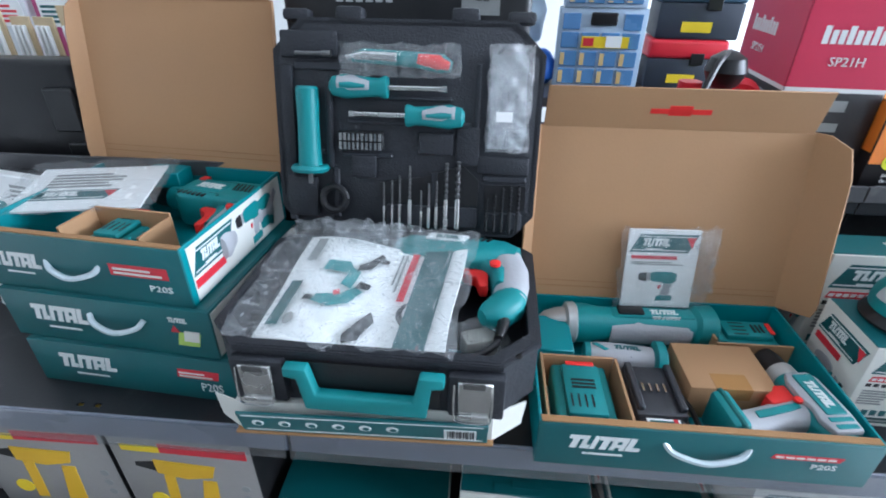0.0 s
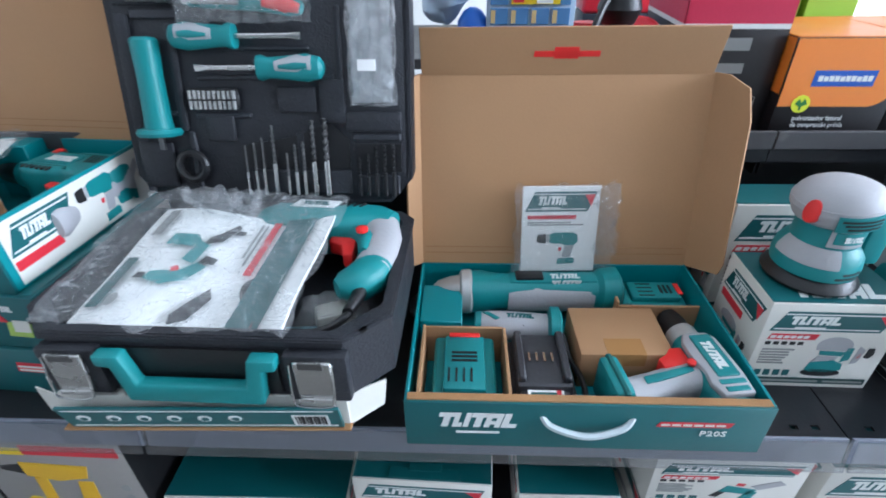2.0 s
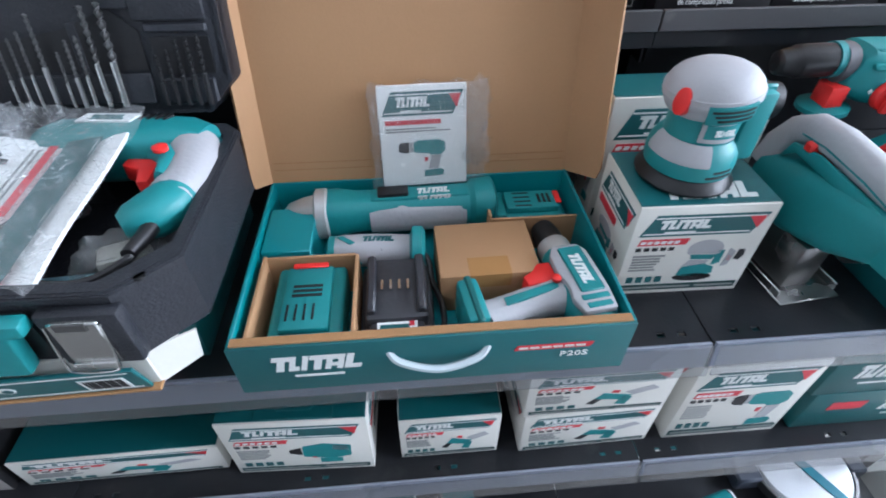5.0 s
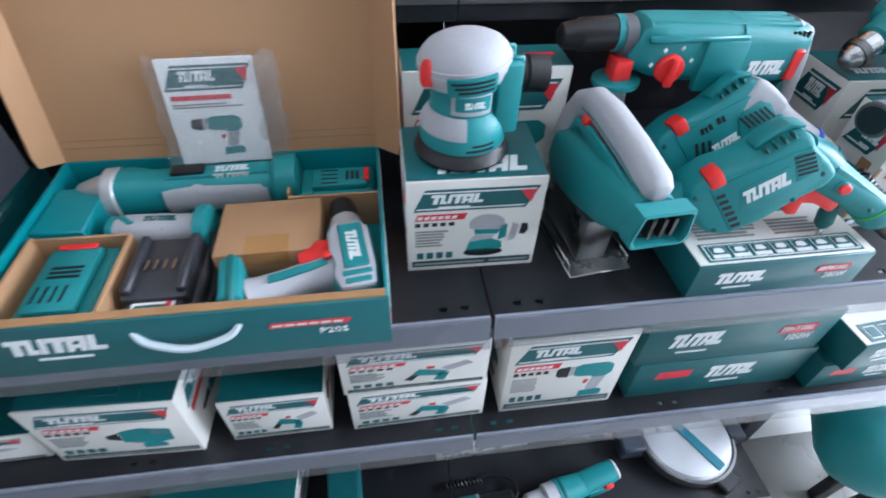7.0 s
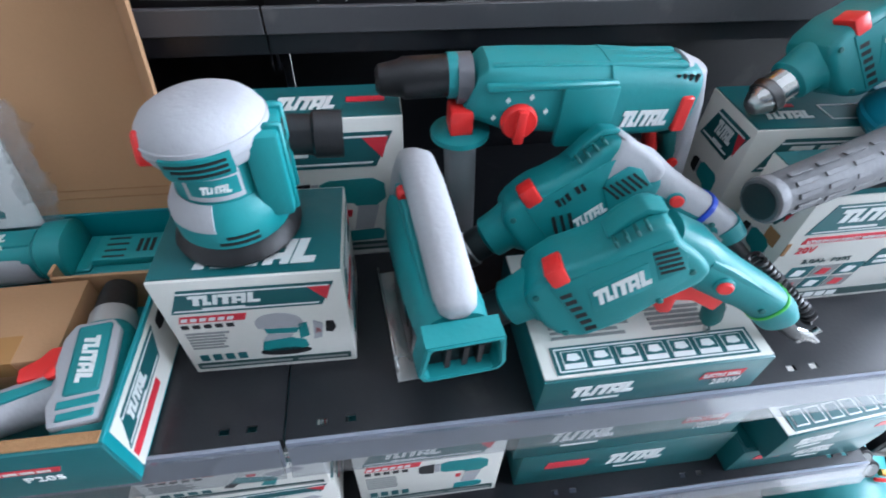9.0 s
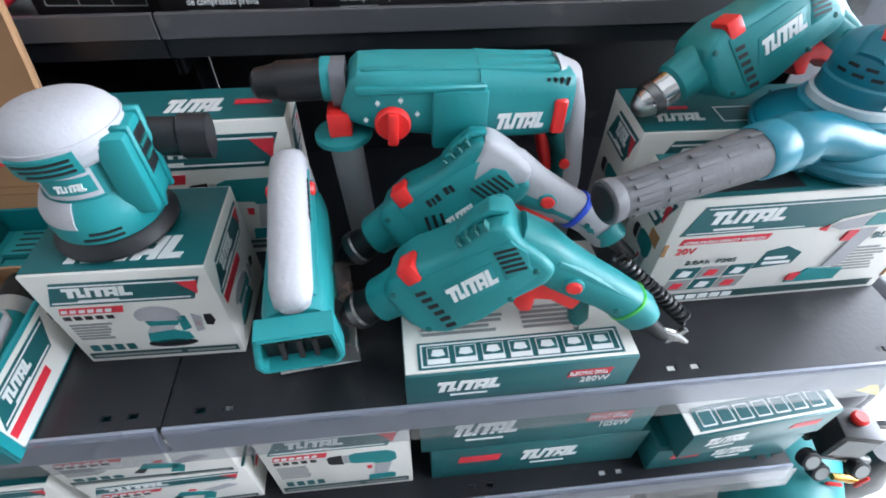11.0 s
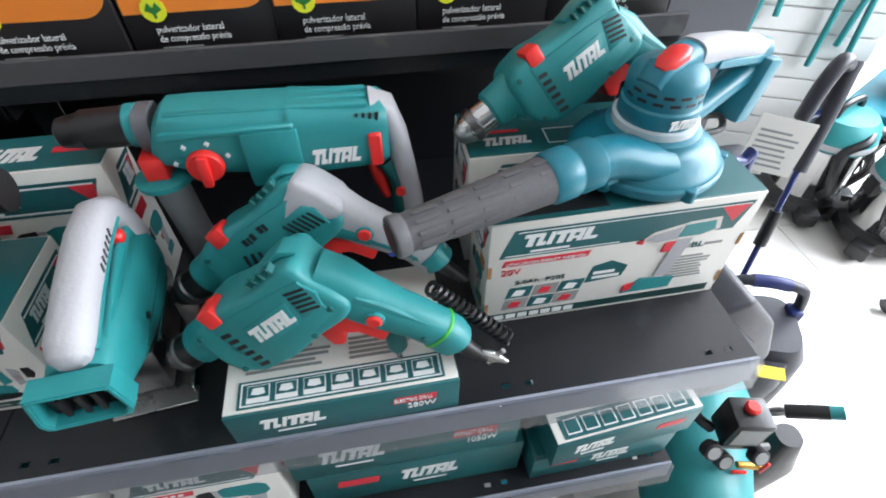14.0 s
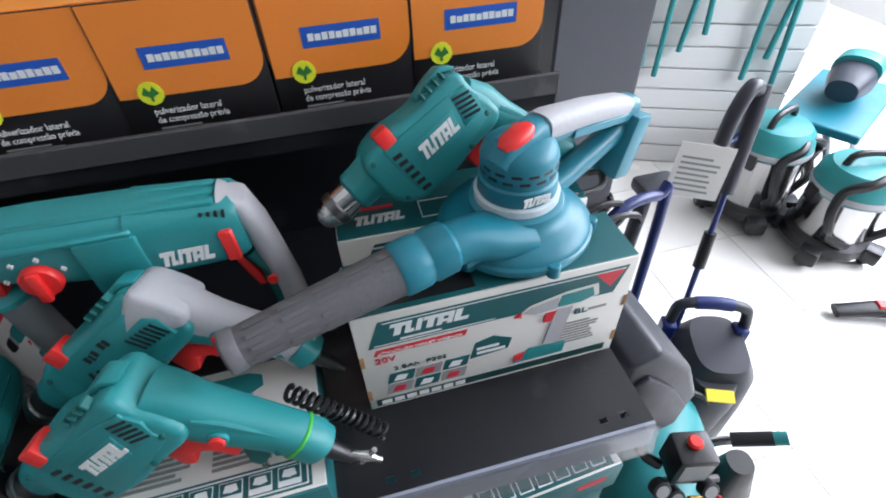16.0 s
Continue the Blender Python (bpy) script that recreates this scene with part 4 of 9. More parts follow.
mn = inside("instruction_manual", 0.157, 0.263, 0.074, 2, "white and teal instruction booklet in a clear bag", "booklet", rx=-12)
part("booklet", block((0, 0, 0, 0.116, 0.004, 0.137), bevel=0.0008), PAPER, mn)
f = on_front(0, 0, 0)
header(0.004, 0.098, 0.108, 0.031, f, mn)
part("printed_red_bar", ink([rect(0.008, 0.086, 0.082, 0.092)], f), PRINT_RED, mn, smooth=False)
part("printed_text", ink(bars(0.008, 0.076, 0.09, 0.007, 2), f), PRINT_GREY, mn, smooth=False)
print_picture("drill", 0.024, 0.012, 0.066, 0.056, f, mn)


def crumple(bm, amount, scale, seed):
    for v in bm.verts:
        q = v.co * scale + Vector((seed, seed * 1.7, 3.1))
        v.co += amount * Vector((noise.noise(q), noise.noise(q + Vector((9, 0, 0))), noise.noise(q + Vector((0, 9, 0)))))
    return bm


def sheet(w, h, nx, nz):
    bm = bmesh.new()
    vs = [[bm.verts.new((w * i / nx, 0, h * k / nz)) for i in range(nx + 1)] for k in range(nz + 1)]
    for k in range(nz):
        for i in range(nx):
            bm.faces.new((vs[k][i], vs[k][i + 1], vs[k + 1][i + 1], vs[k + 1][i]))
    return bm


bag = crumple(sheet(0.155, 0.14, 40, 36), 0.006, 60, 2.0)
bag.transform(Matrix.Translation((-0.012, -0.004, 0.0)))
part("clear_bag", bag, FILM, mn, "crinkled clear bag")
fold = crumple(sheet(0.034, 0.11, 14, 30), 0.012, 90, 5.0)
fold.transform(Matrix.Translation((0.112, -0.005, 0.03)))
part("bag_fold", fold, FILM, mn, "crinkled clear bag")


# ---- pistol tools: chuck at the origin, body along x, grip down ----
def slots(n, x, z, dx, dz, w, h, y, parent, angle=0, mat=None):
    for i in range(n):
        part("vent_slot", block((-w / 2, y - 0.001, -h / 2, w / 2, y + 0.002, h / 2), m=pose(x + i * dx, 0, z + i * dz, 0, angle, 0)), mat or BLACK, parent, "dark vent slot", smooth=False)


def pistol_drill(t, main, rear, wide=1.0, grip_back=0.0, chuck=STEEL, band=None, keyed=True, panel=None, reach=1.0):
    part("chuck", tube([(0.0, 0, 0.006, 0.006), (0.002, 0, 0.010, 0.010), (0.012, 0, 0.0165, 0.0165), (0.03, 0, 0.0185, 0.0185), (0.046, 0, 0.0185, 0.0185), (0.048, 0, 0.014, 0.014)], p=2.0), chuck, t, "drill chuck")
    if keyed:
        part("chuck_ring", tube([(0.018, 0, 0.0195, 0.0195), (0.026, 0, 0.0205, 0.0205), (0.028, 0, 0.019, 0.019)], n=28, p=2.0), STEEL_DARK, t, "toothed ring")
    part("nose", tube([(0.046, 0, 0.017, 0.017), (0.05, 0, 0.021, 0.021), (0.068, 0, 0.0225, 0.0225), (0.073, 0, 0.025, 0.0245), (0.086, 0, 0.028, 0.026)], p=2.2), main, t)
    hw = 0.031 * wide
    g = grip_back
    outline = [(0.078, 0.025), (0.090, 0.034), (0.135, 0.036), (0.150, 0.041), (0.206, 0.043), (0.226, 0.034), (0.234, 0.012), (0.236 + 0.2 * g, -0.022), (0.190, -0.036), (0.160, -0.030), (0.140, -0.038), (0.098, -0.041), (0.084, -0.034), (0.078, -0.022)]
    part("motor_housing", plate(outline, -hw, hw, bevel=0.0105, seg=4), main, t)
    part("top_ridge", plate([(0.092, 0.032), (0.138, 0.034), (0.152, 0.040), (0.200, 0.041), (0.200, 0.046), (0.150, 0.0455), (0.136, 0.0395), (0.092, 0.037)], -0.013, 0.013, bevel=0.002), main, t)
    part("side_panel", plate([(0.100, -0.014), (0.158, -0.014), (0.164, 0.006), (0.158, 0.020), (0.106, 0.018)], -hw - 0.0012, -hw + 0.002, bevel=0.0006), main, t)
    part("seam_line", block((0.095, -hw - 0.0004, 0.0255, 0.205, -hw + 0.002, 0.0265), (0.098, -hw - 0.0004, -0.0205, 0.165, -hw + 0.002, -0.0196)), TEAL_DARK, t, smooth=False)
    k = reach
    part("grip", tube([(0.203, 0.018, 0.031, 0.027, -82), (0.208 + 0.1 * g, -0.02, 0.0285, 0.0255, -80), (0.209 + 0.3 * g, -0.06 * k, 0.0255, 0.0225, -80), (0.213 + 0.6 * g, -0.11 * k, 0.0245, 0.0215, -80), (0.222 + 0.9 * g, -0.150 * k, 0.0255, 0.0225, -80), (0.229 + g, -0.172 * k, 0.0270, 0.0225, -80), (0.231 + g, -0.186 * k, 0.0250, 0.0205, -80), (0.232 + g, -0.189 * k, 0.017, 0.014, -80)], n=24, p=2.9), rear, t)
    part("grip_inlay", tube([(0.222 + 0.25 * g, -0.045 * k, 0.010, 0.0238, -80), (0.224 + 0.5 * g, -0.09 * k, 0.010, 0.0228, -80), (0.230 + 0.8 * g, -0.135 * k, 0.009, 0.0228, -80)], n=14, p=3), panel or main, t)
    part("trigger_guard", tube([(0.176, -0.028, 0.014, 0.019, -60), (0.186, -0.05, 0.012, 0.018, -70), (0.190, -0.085, 0.008, 0.015, -80)], p=2.4), main, t)
    part("trigger", plate([(0.142, -0.034), (0.182, -0.036), (0.182, -0.092), (0.170, -0.095), (0.166, -0.066), (0.158, -0.054), (0.142, -0.048)], -0.0125, 0.0125, bevel=0.003), RED, t, "red trigger")
    part("lock_button", lathe([(0.0065, -0.002), (0.0065, 0.004), (0.005, 0.0055)], 16, m=pose(0.204 + 0.2 * g, -0.0235, -0.046, 90, 0, 0)), RED, t, "red lock button")
    part("mode_slide", block((0.089, -hw - 0.0012, 0.020, 0.104, -0.006, 0.0380), bevel=0.002), RED, t, "red slide button")
    slots(6, 0.096, -0.0295, 0.0092, -0.0003, 0.0038, 0.0095, -hw, t, 12)
    slots(6, 0.174, 0.012, 0.0074, 0.0, 0.0036, 0.026, -hw, t, -14)
    slots(4, 0.150, 0.032, 0.011, 0.0006, 0.0036, 0.009, -hw + 0.003, t, 18)
    part("printed_mark", ink(mark(0.106, -0.006, 0.050, 0.017), Matrix.Translation((0, -hw - 0.0014, 0))), PRINT_WHITE, t, smooth=False)
    for x, z in ((0.088, -0.026), (0.166, -0.026), (0.218, 0.026)):
        part("screw", lathe([(0.0028, 0), (0.0028, 0.0015)], 10, m=pose(x, -hw + 0.0006, z, 90, 0, 0)), TEAL_DARK, t)
    if band:
        part("band", tube([(0.2125 + 0.6 * g, -0.108 * k, 0.0258, 0.0228, -80), (0.2140 + 0.63 * g, -0.114 * k, 0.0258, 0.0228, -80)]), band, t, "coloured tie")


def lying(name, x, y, z, angle, label, category="drill", flip=1, group=""):
    """A pistol tool on its side on a level surface: its profile lies flat, the chuck points along angle."""
    t = thing(name, x, y, z, 0, label, category, group)
    t.matrix_basis = pose(x, y, D + z, 0, 0, angle) @ (pose(0, 0, 0, -90, 0, 0) if flip > 0 else pose(0, 0, 0, 90, 0, 0))
    return t


# cordless drill lying in the kit: chuck at the back, grip to the left
cd = lying("cordless_drill", KX + 0.366, KY + 0.190, 0.048, -82, "grey and teal cordless drill with black chuck, lying flat", flip=1)
cd.matrix_basis = cd.matrix_basis @ Matrix.Diagonal((0.95, 0.95, 0.95, 1.0))
part("chuck", tube([(0.0, 0, 0.010, 0.010), (0.004, 0, 0.016, 0.016), (0.02, 0, 0.019, 0.019), (0.042, 0, 0.020, 0.020)], p=2.0), BLACK, cd, "black keyless chuck")
part("torque_collar", tube([(0.042, 0, 0.021, 0.021), (0.046, 0, 0.0225, 0.0225), (0.066, 0, 0.0225, 0.0225), (0.068, 0, 0.02, 0.02)], p=2.0), CAST, cd, "metal torque collar")
part("motor_housing", tube([(0.066, 0, 0.023, 0.023), (0.075, 0, 0.029, 0.028), (0.13, 0, 0.030, 0.028), (0.178, 0, 0.027, 0.026), (0.186, 0, 0.02, 0.02)], n=24, p=2.8), TEAL, cd)
part("side_panel", plate([(0.072, -0.018), (0.088, -0.026), (0.118, -0.027), (0.140, -0.022), (0.160, -0.026), (0.182, -0.020), (0.182, 0.020), (0.150, 0.024), (0.085, 0.024), (0.072, 0.016)], -0.0298, -0.020, bevel=0.003, seg=2), GREY, cd, "light grey panel")
part("rear_vent", block((0.158, -0.0312, -0.016, 0.166, -0.028, 0.018), (0.170, -0.0312, -0.014, 0.178, -0.028, 0.016), bevel=0.001), TEAL, cd)
part("side_panel", block((0.078, -0.0314, -0.013, 0.154, -0.029, 0.017), bevel=0.002), TEAL, cd)
part("printed_mark", ink(mark(0.090, -0.005, 0.052, 0.014), Matrix.Translation((0, -0.0315, 0))), PRINT_WHITE, cd, smooth=False)
slots(3, 0.155, 0.0, 0.009, 0, 0.004, 0.022, -0.0268, cd)
part("grip", tube([(0.128, -0.018, 0.026, 0.022, -86), (0.131, -0.05, 0.022, 0.0185, -82), (0.137, -0.082, 0.0205, 0.018, -80), (0.145, -0.110, 0.023, 0.020, -78), (0.149, -0.126, 0.026, 0.023, -78)], n=24, p=2.5), GREY, cd, "light grey rubber grip")
part("grip_stripe", plate([(0.122, -0.03), (0.132, -0.03), (0.146, -0.10), (0.134, -0.10)], -0.0212, -0.017, bevel=0.0008), TEAL, cd)
part("foot_edge", block((0.102, -0.036, -0.142, 0.172, 0.030, -0.134), bevel=0.002), TEAL_DARK, cd)
part("battery_foot", block((0.104, -0.034, -0.152, 0.170, 0.030, -0.126), bevel=0.006, seg=2), TEAL, cd, "teal battery foot")
part("latch", block((0.112, -0.0315, -0.150, 0.128, -0.029, -0.13), bevel=0.001), TEAL_DARK, cd)
part("trigger", plate([(0.086, -0.024), (0.118, -0.024), (0.120, -0.064), (0.104, -0.066), (0.096, -0.050), (0.086, -0.042)], -0.019, 0.013, bevel=0.003), RED, cd, "red trigger")
part("direction_switch", lathe([(0.006, 0), (0.006, 0.004), (0.004, 0.005)], 12, m=pose(0.122, -0.0235, -0.030, 90, 0, 0)), RED, cd, "red direction switch")

# ---- stack of closed and open kits ----
def closed_kit(x, y, z, rz, w, d, h, label, art):
    t = thing("tool_carton", x, y, z, rz, label, "box", "stacked kits")
    shell(w, d, h, CARD_TEAL, t)
    f = on_front(0, 0, 0)
    teal_front(w, h, t, f, red=not art)
    part("printed_side", ink([rect(0.004, 0.004, d - 0.004, h - 0.004)], on_right(w, 0, 0)), CARD_WHITE, t, smooth=False)
    if art:
        carry_handle(0.43 * w, 0.55 * h, 0.26 * w, t)
        part("printed_mark", ink(mark(0.80 * w, 0.72 * h, 0.09 * w, 0.10 * h), f), PRINT_WHITE, t, smooth=False)
        part("printed_badge", ink([rect(0.82 * w, 0.24 * h, 0.92 * w, 0.52 * h, 0.02 * w)], f), LIME_INK, t, "pale green badge", smooth=False)
        part("printed_badge", ink([rect(0.855 * w, 0.34 * h, 0.925 * w, 0.56 * h, 0.012 * w)], f, INK * 1.7), CARD_WHITE, t, smooth=False)
        part("printed_corner", ink([[(0.805 * w, 0.52 * h), (0.845 * w, 0.52 * h), (0.825 * w, 0.66 * h)]], f, INK * 1.7), PRINT_RED, t, smooth=False)
    else:
        part("printed_text", ink(bars(0.712 * w, 0.545 * h, 0.16 * w, 0.15 * h, 2, 0.5), f, INK * 1.8), CARD_WHITE, t, smooth=False)
        words("P20S", f @ Matrix.Translation((0.80 * w, 0, 0.24 * h)), 0.2 * h, PRINT_WHITE, t, width=0.1 * w)
    return t


LIME_INK = material("pale_green_ink", srgb(176, 204, 96), 0.5, vary=0.05, bump=0)
closed_kit(-1.309, 0.060, 0.0, -4, 0.345, 0.28, 0.082, "closed teal tool kit carton at the bottom of a stack", False)
closed_kit(-1.325, 0.070, 0.0835, -5, 0.335, 0.28, 0.084, "closed teal tool kit carton with a clear handle, stacked", True)
SX, SY, SZ = -1.346, 0.084, 0.169
sk = thing("combo_kit_carton", SX, SY, SZ, -5.5, "open teal kit carton on top of a stack, brown lid up", "box", "open kits")
open_carton(sk, 0.335, 0.278, 0.090, 0.350, 0.272, 11, 0.05, 0.045, slot=False)
f = on_front(0, -0.004, 0)
part("printed_mark", ink(mark(0.03, 0.036, 0.08, 0.024) + bars(0.05, 0.026, 0.06, 0.005, 1), f), PRINT_WHITE, sk, smooth=False)
part("printed_red_bar", ink([rect(0.222, 0.042, 0.31, 0.060)], f), PRINT_RED, sk, smooth=False)
part("printed_text", ink(bars(0.228, 0.045, 0.076, 0.013, 2, 0.5), f, INK * 1.8), CARD_WHITE, sk, smooth=False)
words("P20S", f @ Matrix.Translation((0.276, 0, 0.022)), 0.010, PRINT_WHITE, sk, width=0.034)
carry_handle(0.12, 0.04, 0.085, sk)
part("inner_tray", block((0.12, 0.03, 0.004, 0.124, 0.10, 0.086), (0.124, 0.096, 0.004, 0.25, 0.10, 0.088), (0.02, 0.03, 0.03, 0.12, 0.034, 0.075), (0.246, 0.03, 0.004, 0.25, 0.096, 0.082), bevel=0.0006), KRAFT, sk, "brown card divider")
part("inner_block", block((0.10, 0.23, 0.004, 0.17, 0.27, 0.092), bevel=0.0015), CARD_IN, sk, "teal card block")


def in_stack(x, y, z):
    m = pose(SX, SY, SZ, 0, 0, -5.5) @ Vector((x, y, z))
    return m.x, m.y, m.z


battery("battery_pack", *in_stack(0.14, 0.03, 0.022), -8, 0.95)
x, y, z = in_stack(0.105, 0.236, 0.046)
sd = lying("cordless_drill", x, y, z, -12, "grey and teal cordless drill lying in the stacked kit", flip=1)
pistol_drill(sd, TEAL, GREY, chuck=BLACK, keyed=False, reach=0.7)
x, y, z = in_stack(-0.01, 0.06, 0.082)
mb = thing("instruction_manual", x, y, z, 12, "white and teal instruction booklet in clear film, on the stacked kit", "booklet", rx=-84, ry=0)
part("booklet", block((0, 0, 0, 0.20, 0.004, 0.14), bevel=0.0008), PAPER, mb)
header(0.02, 0.03, 0.13, 0.03, on_front(0, 0, 0), mb)
part("printed_text", ink(bars(0.03, 0.07, 0.12, 0.05, 5), on_front(0, 0, 0)), PRINT_GREY, mb, smooth=False)
bag = crumple(sheet(0.24, 0.17, 40, 30), 0.008, 50, 7.0)
bag.transform(Matrix.Translation((-0.02, -0.004, -0.015)))
part("clear_bag", bag, FILM, mb, "crinkled clear bag")


# ---- the drill case, open, on two flat cartons ----
low = teal_carton(-0.93, 0.03, 0.0, 0.34, 0.26, 0.054, 0, "flat closed teal carton under a tool case")
sl = thing("case_sleeve", -0.925, -0.050, 0.0555, 1.5, "flat white and teal card sleeve with icons, under the case", "box")
part("sleeve_body", block((0, 0, 0.003, 0.325, 0.26, 0.05), bevel=0.001), CARD_WHITE, sl)
part("sleeve_front", block((0.006, -0.004, 0.004, 0.318, 0.0, 0.048), bevel=0.0008, m=pose(0, 0, 0, 14, 0, 0)), CARD_TEAL, sl)
part("sleeve_edge", block((-0.004, -0.008, 0.0, 0.326, 0.03, 0.0035), bevel=0.0008), KRAFT_EDGE, sl, "brown card edge", smooth=False)
fm = pose(0, -0.004, 0.0, 14, 0, 0)
part("printed_outline", ink([rect(0.012, 0.008, 0.312, 0.0095), rect(0.012, 0.042, 0.312, 0.0435)], fm), PRINT_WHITE, sl, smooth=False)
for i in range(6):
    part("printed_icon", ink([[(0.03 + 0.034 * i + 0.008 * math.cos(k * 0.785), 0.026 + 0.007 * math.sin(k * 0.785)) for k in range(8)]], fm), PRINT_WHITE, sl, smooth=False)
    part("printed_icon", ink([[(0.031 + 0.034 * i + 0.0045 * math.cos(k * 0.785), 0.0255 + 0.004 * math.sin(k * 0.785)) for k in range(8)]], fm, INK * 1.8), PRINT_TEAL, sl, smooth=False)
part("printed_barcode", ink([rect(0.264, 0.010, 0.304, 0.034)], fm), PRINT_WHITE, sl, smooth=False)
part("printed_barcode", ink([rect(0.268 + 0.0028 * i, 0.013, 0.2692 + 0.0028 * i + 0.0006 * (i % 3), 0.032) for i in range(12)], fm, INK * 1.8), PRINT_BLACK, sl, smooth=False)
part("sleeve_flap", plate([(0, 0.0), (0.045, 0.012), (0.05, 0.05), (0.0, 0.05)], 0, 0.002, m=pose(0.322, 0.0, 0.0, 0, 0, 28)), CARD_WHITE, sl, "torn white flap", smooth=False)
part("sleeve_flap", plate([(0, 0.0), (-0.03, 0.014), (-0.035, 0.05), (0.0, 0.05)], 0, 0.002, m=pose(0.003, 0.0, 0.0, 0, 0, -20)), CARD_WHITE, sl, "white flap", smooth=False)

CX, CY, CZ = -0.755, -0.040, 0.106
case = thing("tool_case", CX, CY, CZ, -1, "open charcoal plastic drill case with teal handle, on cartons", "tool case")
HWX, CD, CH = 0.203, 0.272, 0.083
CUT = 0.045


def octagon(hw, d, cut, y0=0.0, back=0.02):
    return [(-hw + cut, y0), (hw - cut, y0), (hw, y0 + cut), (hw, d - back), (hw - back, d), (-hw + back, d), (-hw, d - back), (-hw, y0 + cut)]


def rim(outer, inner, z0, z1):
    bm = bmesh.new()
    rows = [[bm.verts.new((x, y, z)) for x, y in pts] for pts, z in ((outer, z0), (outer, z1), (inner, z1), (inner, z0))]
    n = len(outer)
    for a, b in zip(rows, rows[1:] + rows[:1]):
        for i in range(n):
            bm.faces.new((a[i], a[(i + 1) % n], b[(i + 1) % n], b[i]))
    bmesh.ops.bevel(bm, geom=[e for e in bm.edges if e.verts[0].co.z > z1 - 1e-5 and e.verts[1].co.z > z1 - 1e-5], offset=0.0015, segments=2, affect="EDGES")
    return bm


def flat(outline, z0, z1, bevel=0.0):
    bm = plate(outline, -z1, -z0, bevel)
    bm.transform(pose(0, 0, 0, -90, 0, 0) @ Matrix.Diagonal((1, 1, -1, 1)))
    return bm


def slab_xy(outline, z0, z1, bevel=0.0, m=None):
    bm = bmesh.new()
    face = bm.faces.new([bm.verts.new((x, y, z0)) for x, y in outline])
    r = bmesh.ops.extrude_face_region(bm, geom=[face])
    for v in r["geom"]:
        if isinstance(v, bmesh.types.BMVert):
            v.co.z = z1
    if bevel:
        bmesh.ops.bevel(bm, geom=bm.edges[:], offset=bevel, segments=2, affect="EDGES")
    if m is not None:
        bm.transform(m)
    return bm


part("base_shell", rim(octagon(HWX, CD, CUT), octagon(HWX - 0.012, CD - 0.012, CUT, 0.014), 0.0, CH), CASE, case)
part("base_tray", slab_xy(octagon(HWX - 0.012, CD - 0.012, CUT, 0.014), 0.0, 0.024), CASE, case)
part("tray_rib", block((-0.19, 0.10, 0.02, -0.06, 0.108, 0.05), (0.02, 0.03, 0.02, 0.028, 0.20, 0.05), (-0.19, 0.20, 0.02, 0.06, 0.208, 0.055), (0.12, 0.03, 0.02, 0.128, 0.1, 0.045), bevel=0.002), CASE, case, smooth=False)
part("rim_lip", rim(octagon(HWX + 0.003, CD + 0.002, CUT, -0.003), octagon(HWX - 0.004, CD - 0.004, CUT, 0.004), CH - 0.008, CH - 0.001), CASE, case)
part("front_block", block((-0.165, -0.012, 0.004, -0.098, 0.004, CH - 0.014), bevel=0.004, seg=2), CASE, case)
part("front_block", block((0.098, -0.012, 0.004, 0.165, 0.004, CH - 0.014), bevel=0.004, seg=2), CASE, case)
for x in (-0.152, 0.110):
    lt = part("latch", block((x, -0.017, 0.012, x + 0.040, -0.0115, CH - 0.018), bevel=0.0015), STEEL, case, "bright metal snap latch")
    part("latch_fold", block((x + 0.001, -0.0205, 0.010, x + 0.037, -0.0165, 0.017), bevel=0.0015, seg=2), STEEL, lt, "folded metal edge")
    part("latch_hook", block((x + 0.006, -0.0185, CH - 0.026, x + 0.032, -0.0160, CH - 0.017), bevel=0.0008), STEEL_DARK, lt, "pressed metal hook", smooth=False)
    part("latch_wire", wire([(x - 0.004, -0.014, 0.06), (x - 0.004, -0.02, 0.02), (x + 0.002, -0.022, 0.008), (x + 0.034, -0.022, 0.008), (x + 0.04, -0.02, 0.02), (x + 0.04, -0.014, 0.06)], 0.0013, 6), STEEL, lt, "metal wire bail")
part("handle", join(plate([(-0.095, 0.056), (-0.095, 0.070), (-0.066, 0.070), (-0.058, 0.030), (0.058, 0.030), (0.066, 0.070), (0.095, 0.070), (0.095, 0.056), (0.080, 0.054), (0.074, 0.006), (-0.074, 0.006), (-0.080, 0.054)], -0.022, -0.006, bevel=0.003)), TEAL, case, "teal carry handle")
# flat black plate: the shaded hollow behind the handle, put into the colour
part("handle_recess", block((-0.088, -0.004, 0.008, 0.088, -0.0005, CH - 0.016)), BLACK, case, smooth=False)
for x in (-0.178, 0.178):
    part("rivet_hole", lathe([(0.005, 0), (0.005, 0.002)], 12, m=pose(x, 0.018, CH - 0.003, 0, 0, 0)), BLACK, case, smooth=False)
part("hinge", block((0.04, CD - 0.002, CH - 0.012, 0.12, CD + 0.012, CH + 0.004), bevel=0.003), CASE, case)
part("hinge", block((-0.12, CD - 0.002, CH - 0.012, -0.04, CD + 0.012, CH + 0.004), bevel=0.003), CASE, case)

# lid: local x across, z up, y back; leans back
LM = Matrix.Translation((0, CD + 0.002, CH + 0.012)) @ pose(0, 0, 0, -13, 0, 0)
LH = 0.318


def lid_outline(hw, h, c, lo=0.0):
    return [(-hw + c * 0.7, lo), (hw - c * 0.7, lo), (hw, lo + c * 0.8), (hw, h - c), (hw - c, h), (-hw + c, h), (-hw, h - c), (-hw, lo + c * 0.8)]


def lid_part(name, bm, mat, label="", parent=None, smooth=True):
    bm.transform(LM)
    return part(name, bm, mat, parent or case, label, smooth)


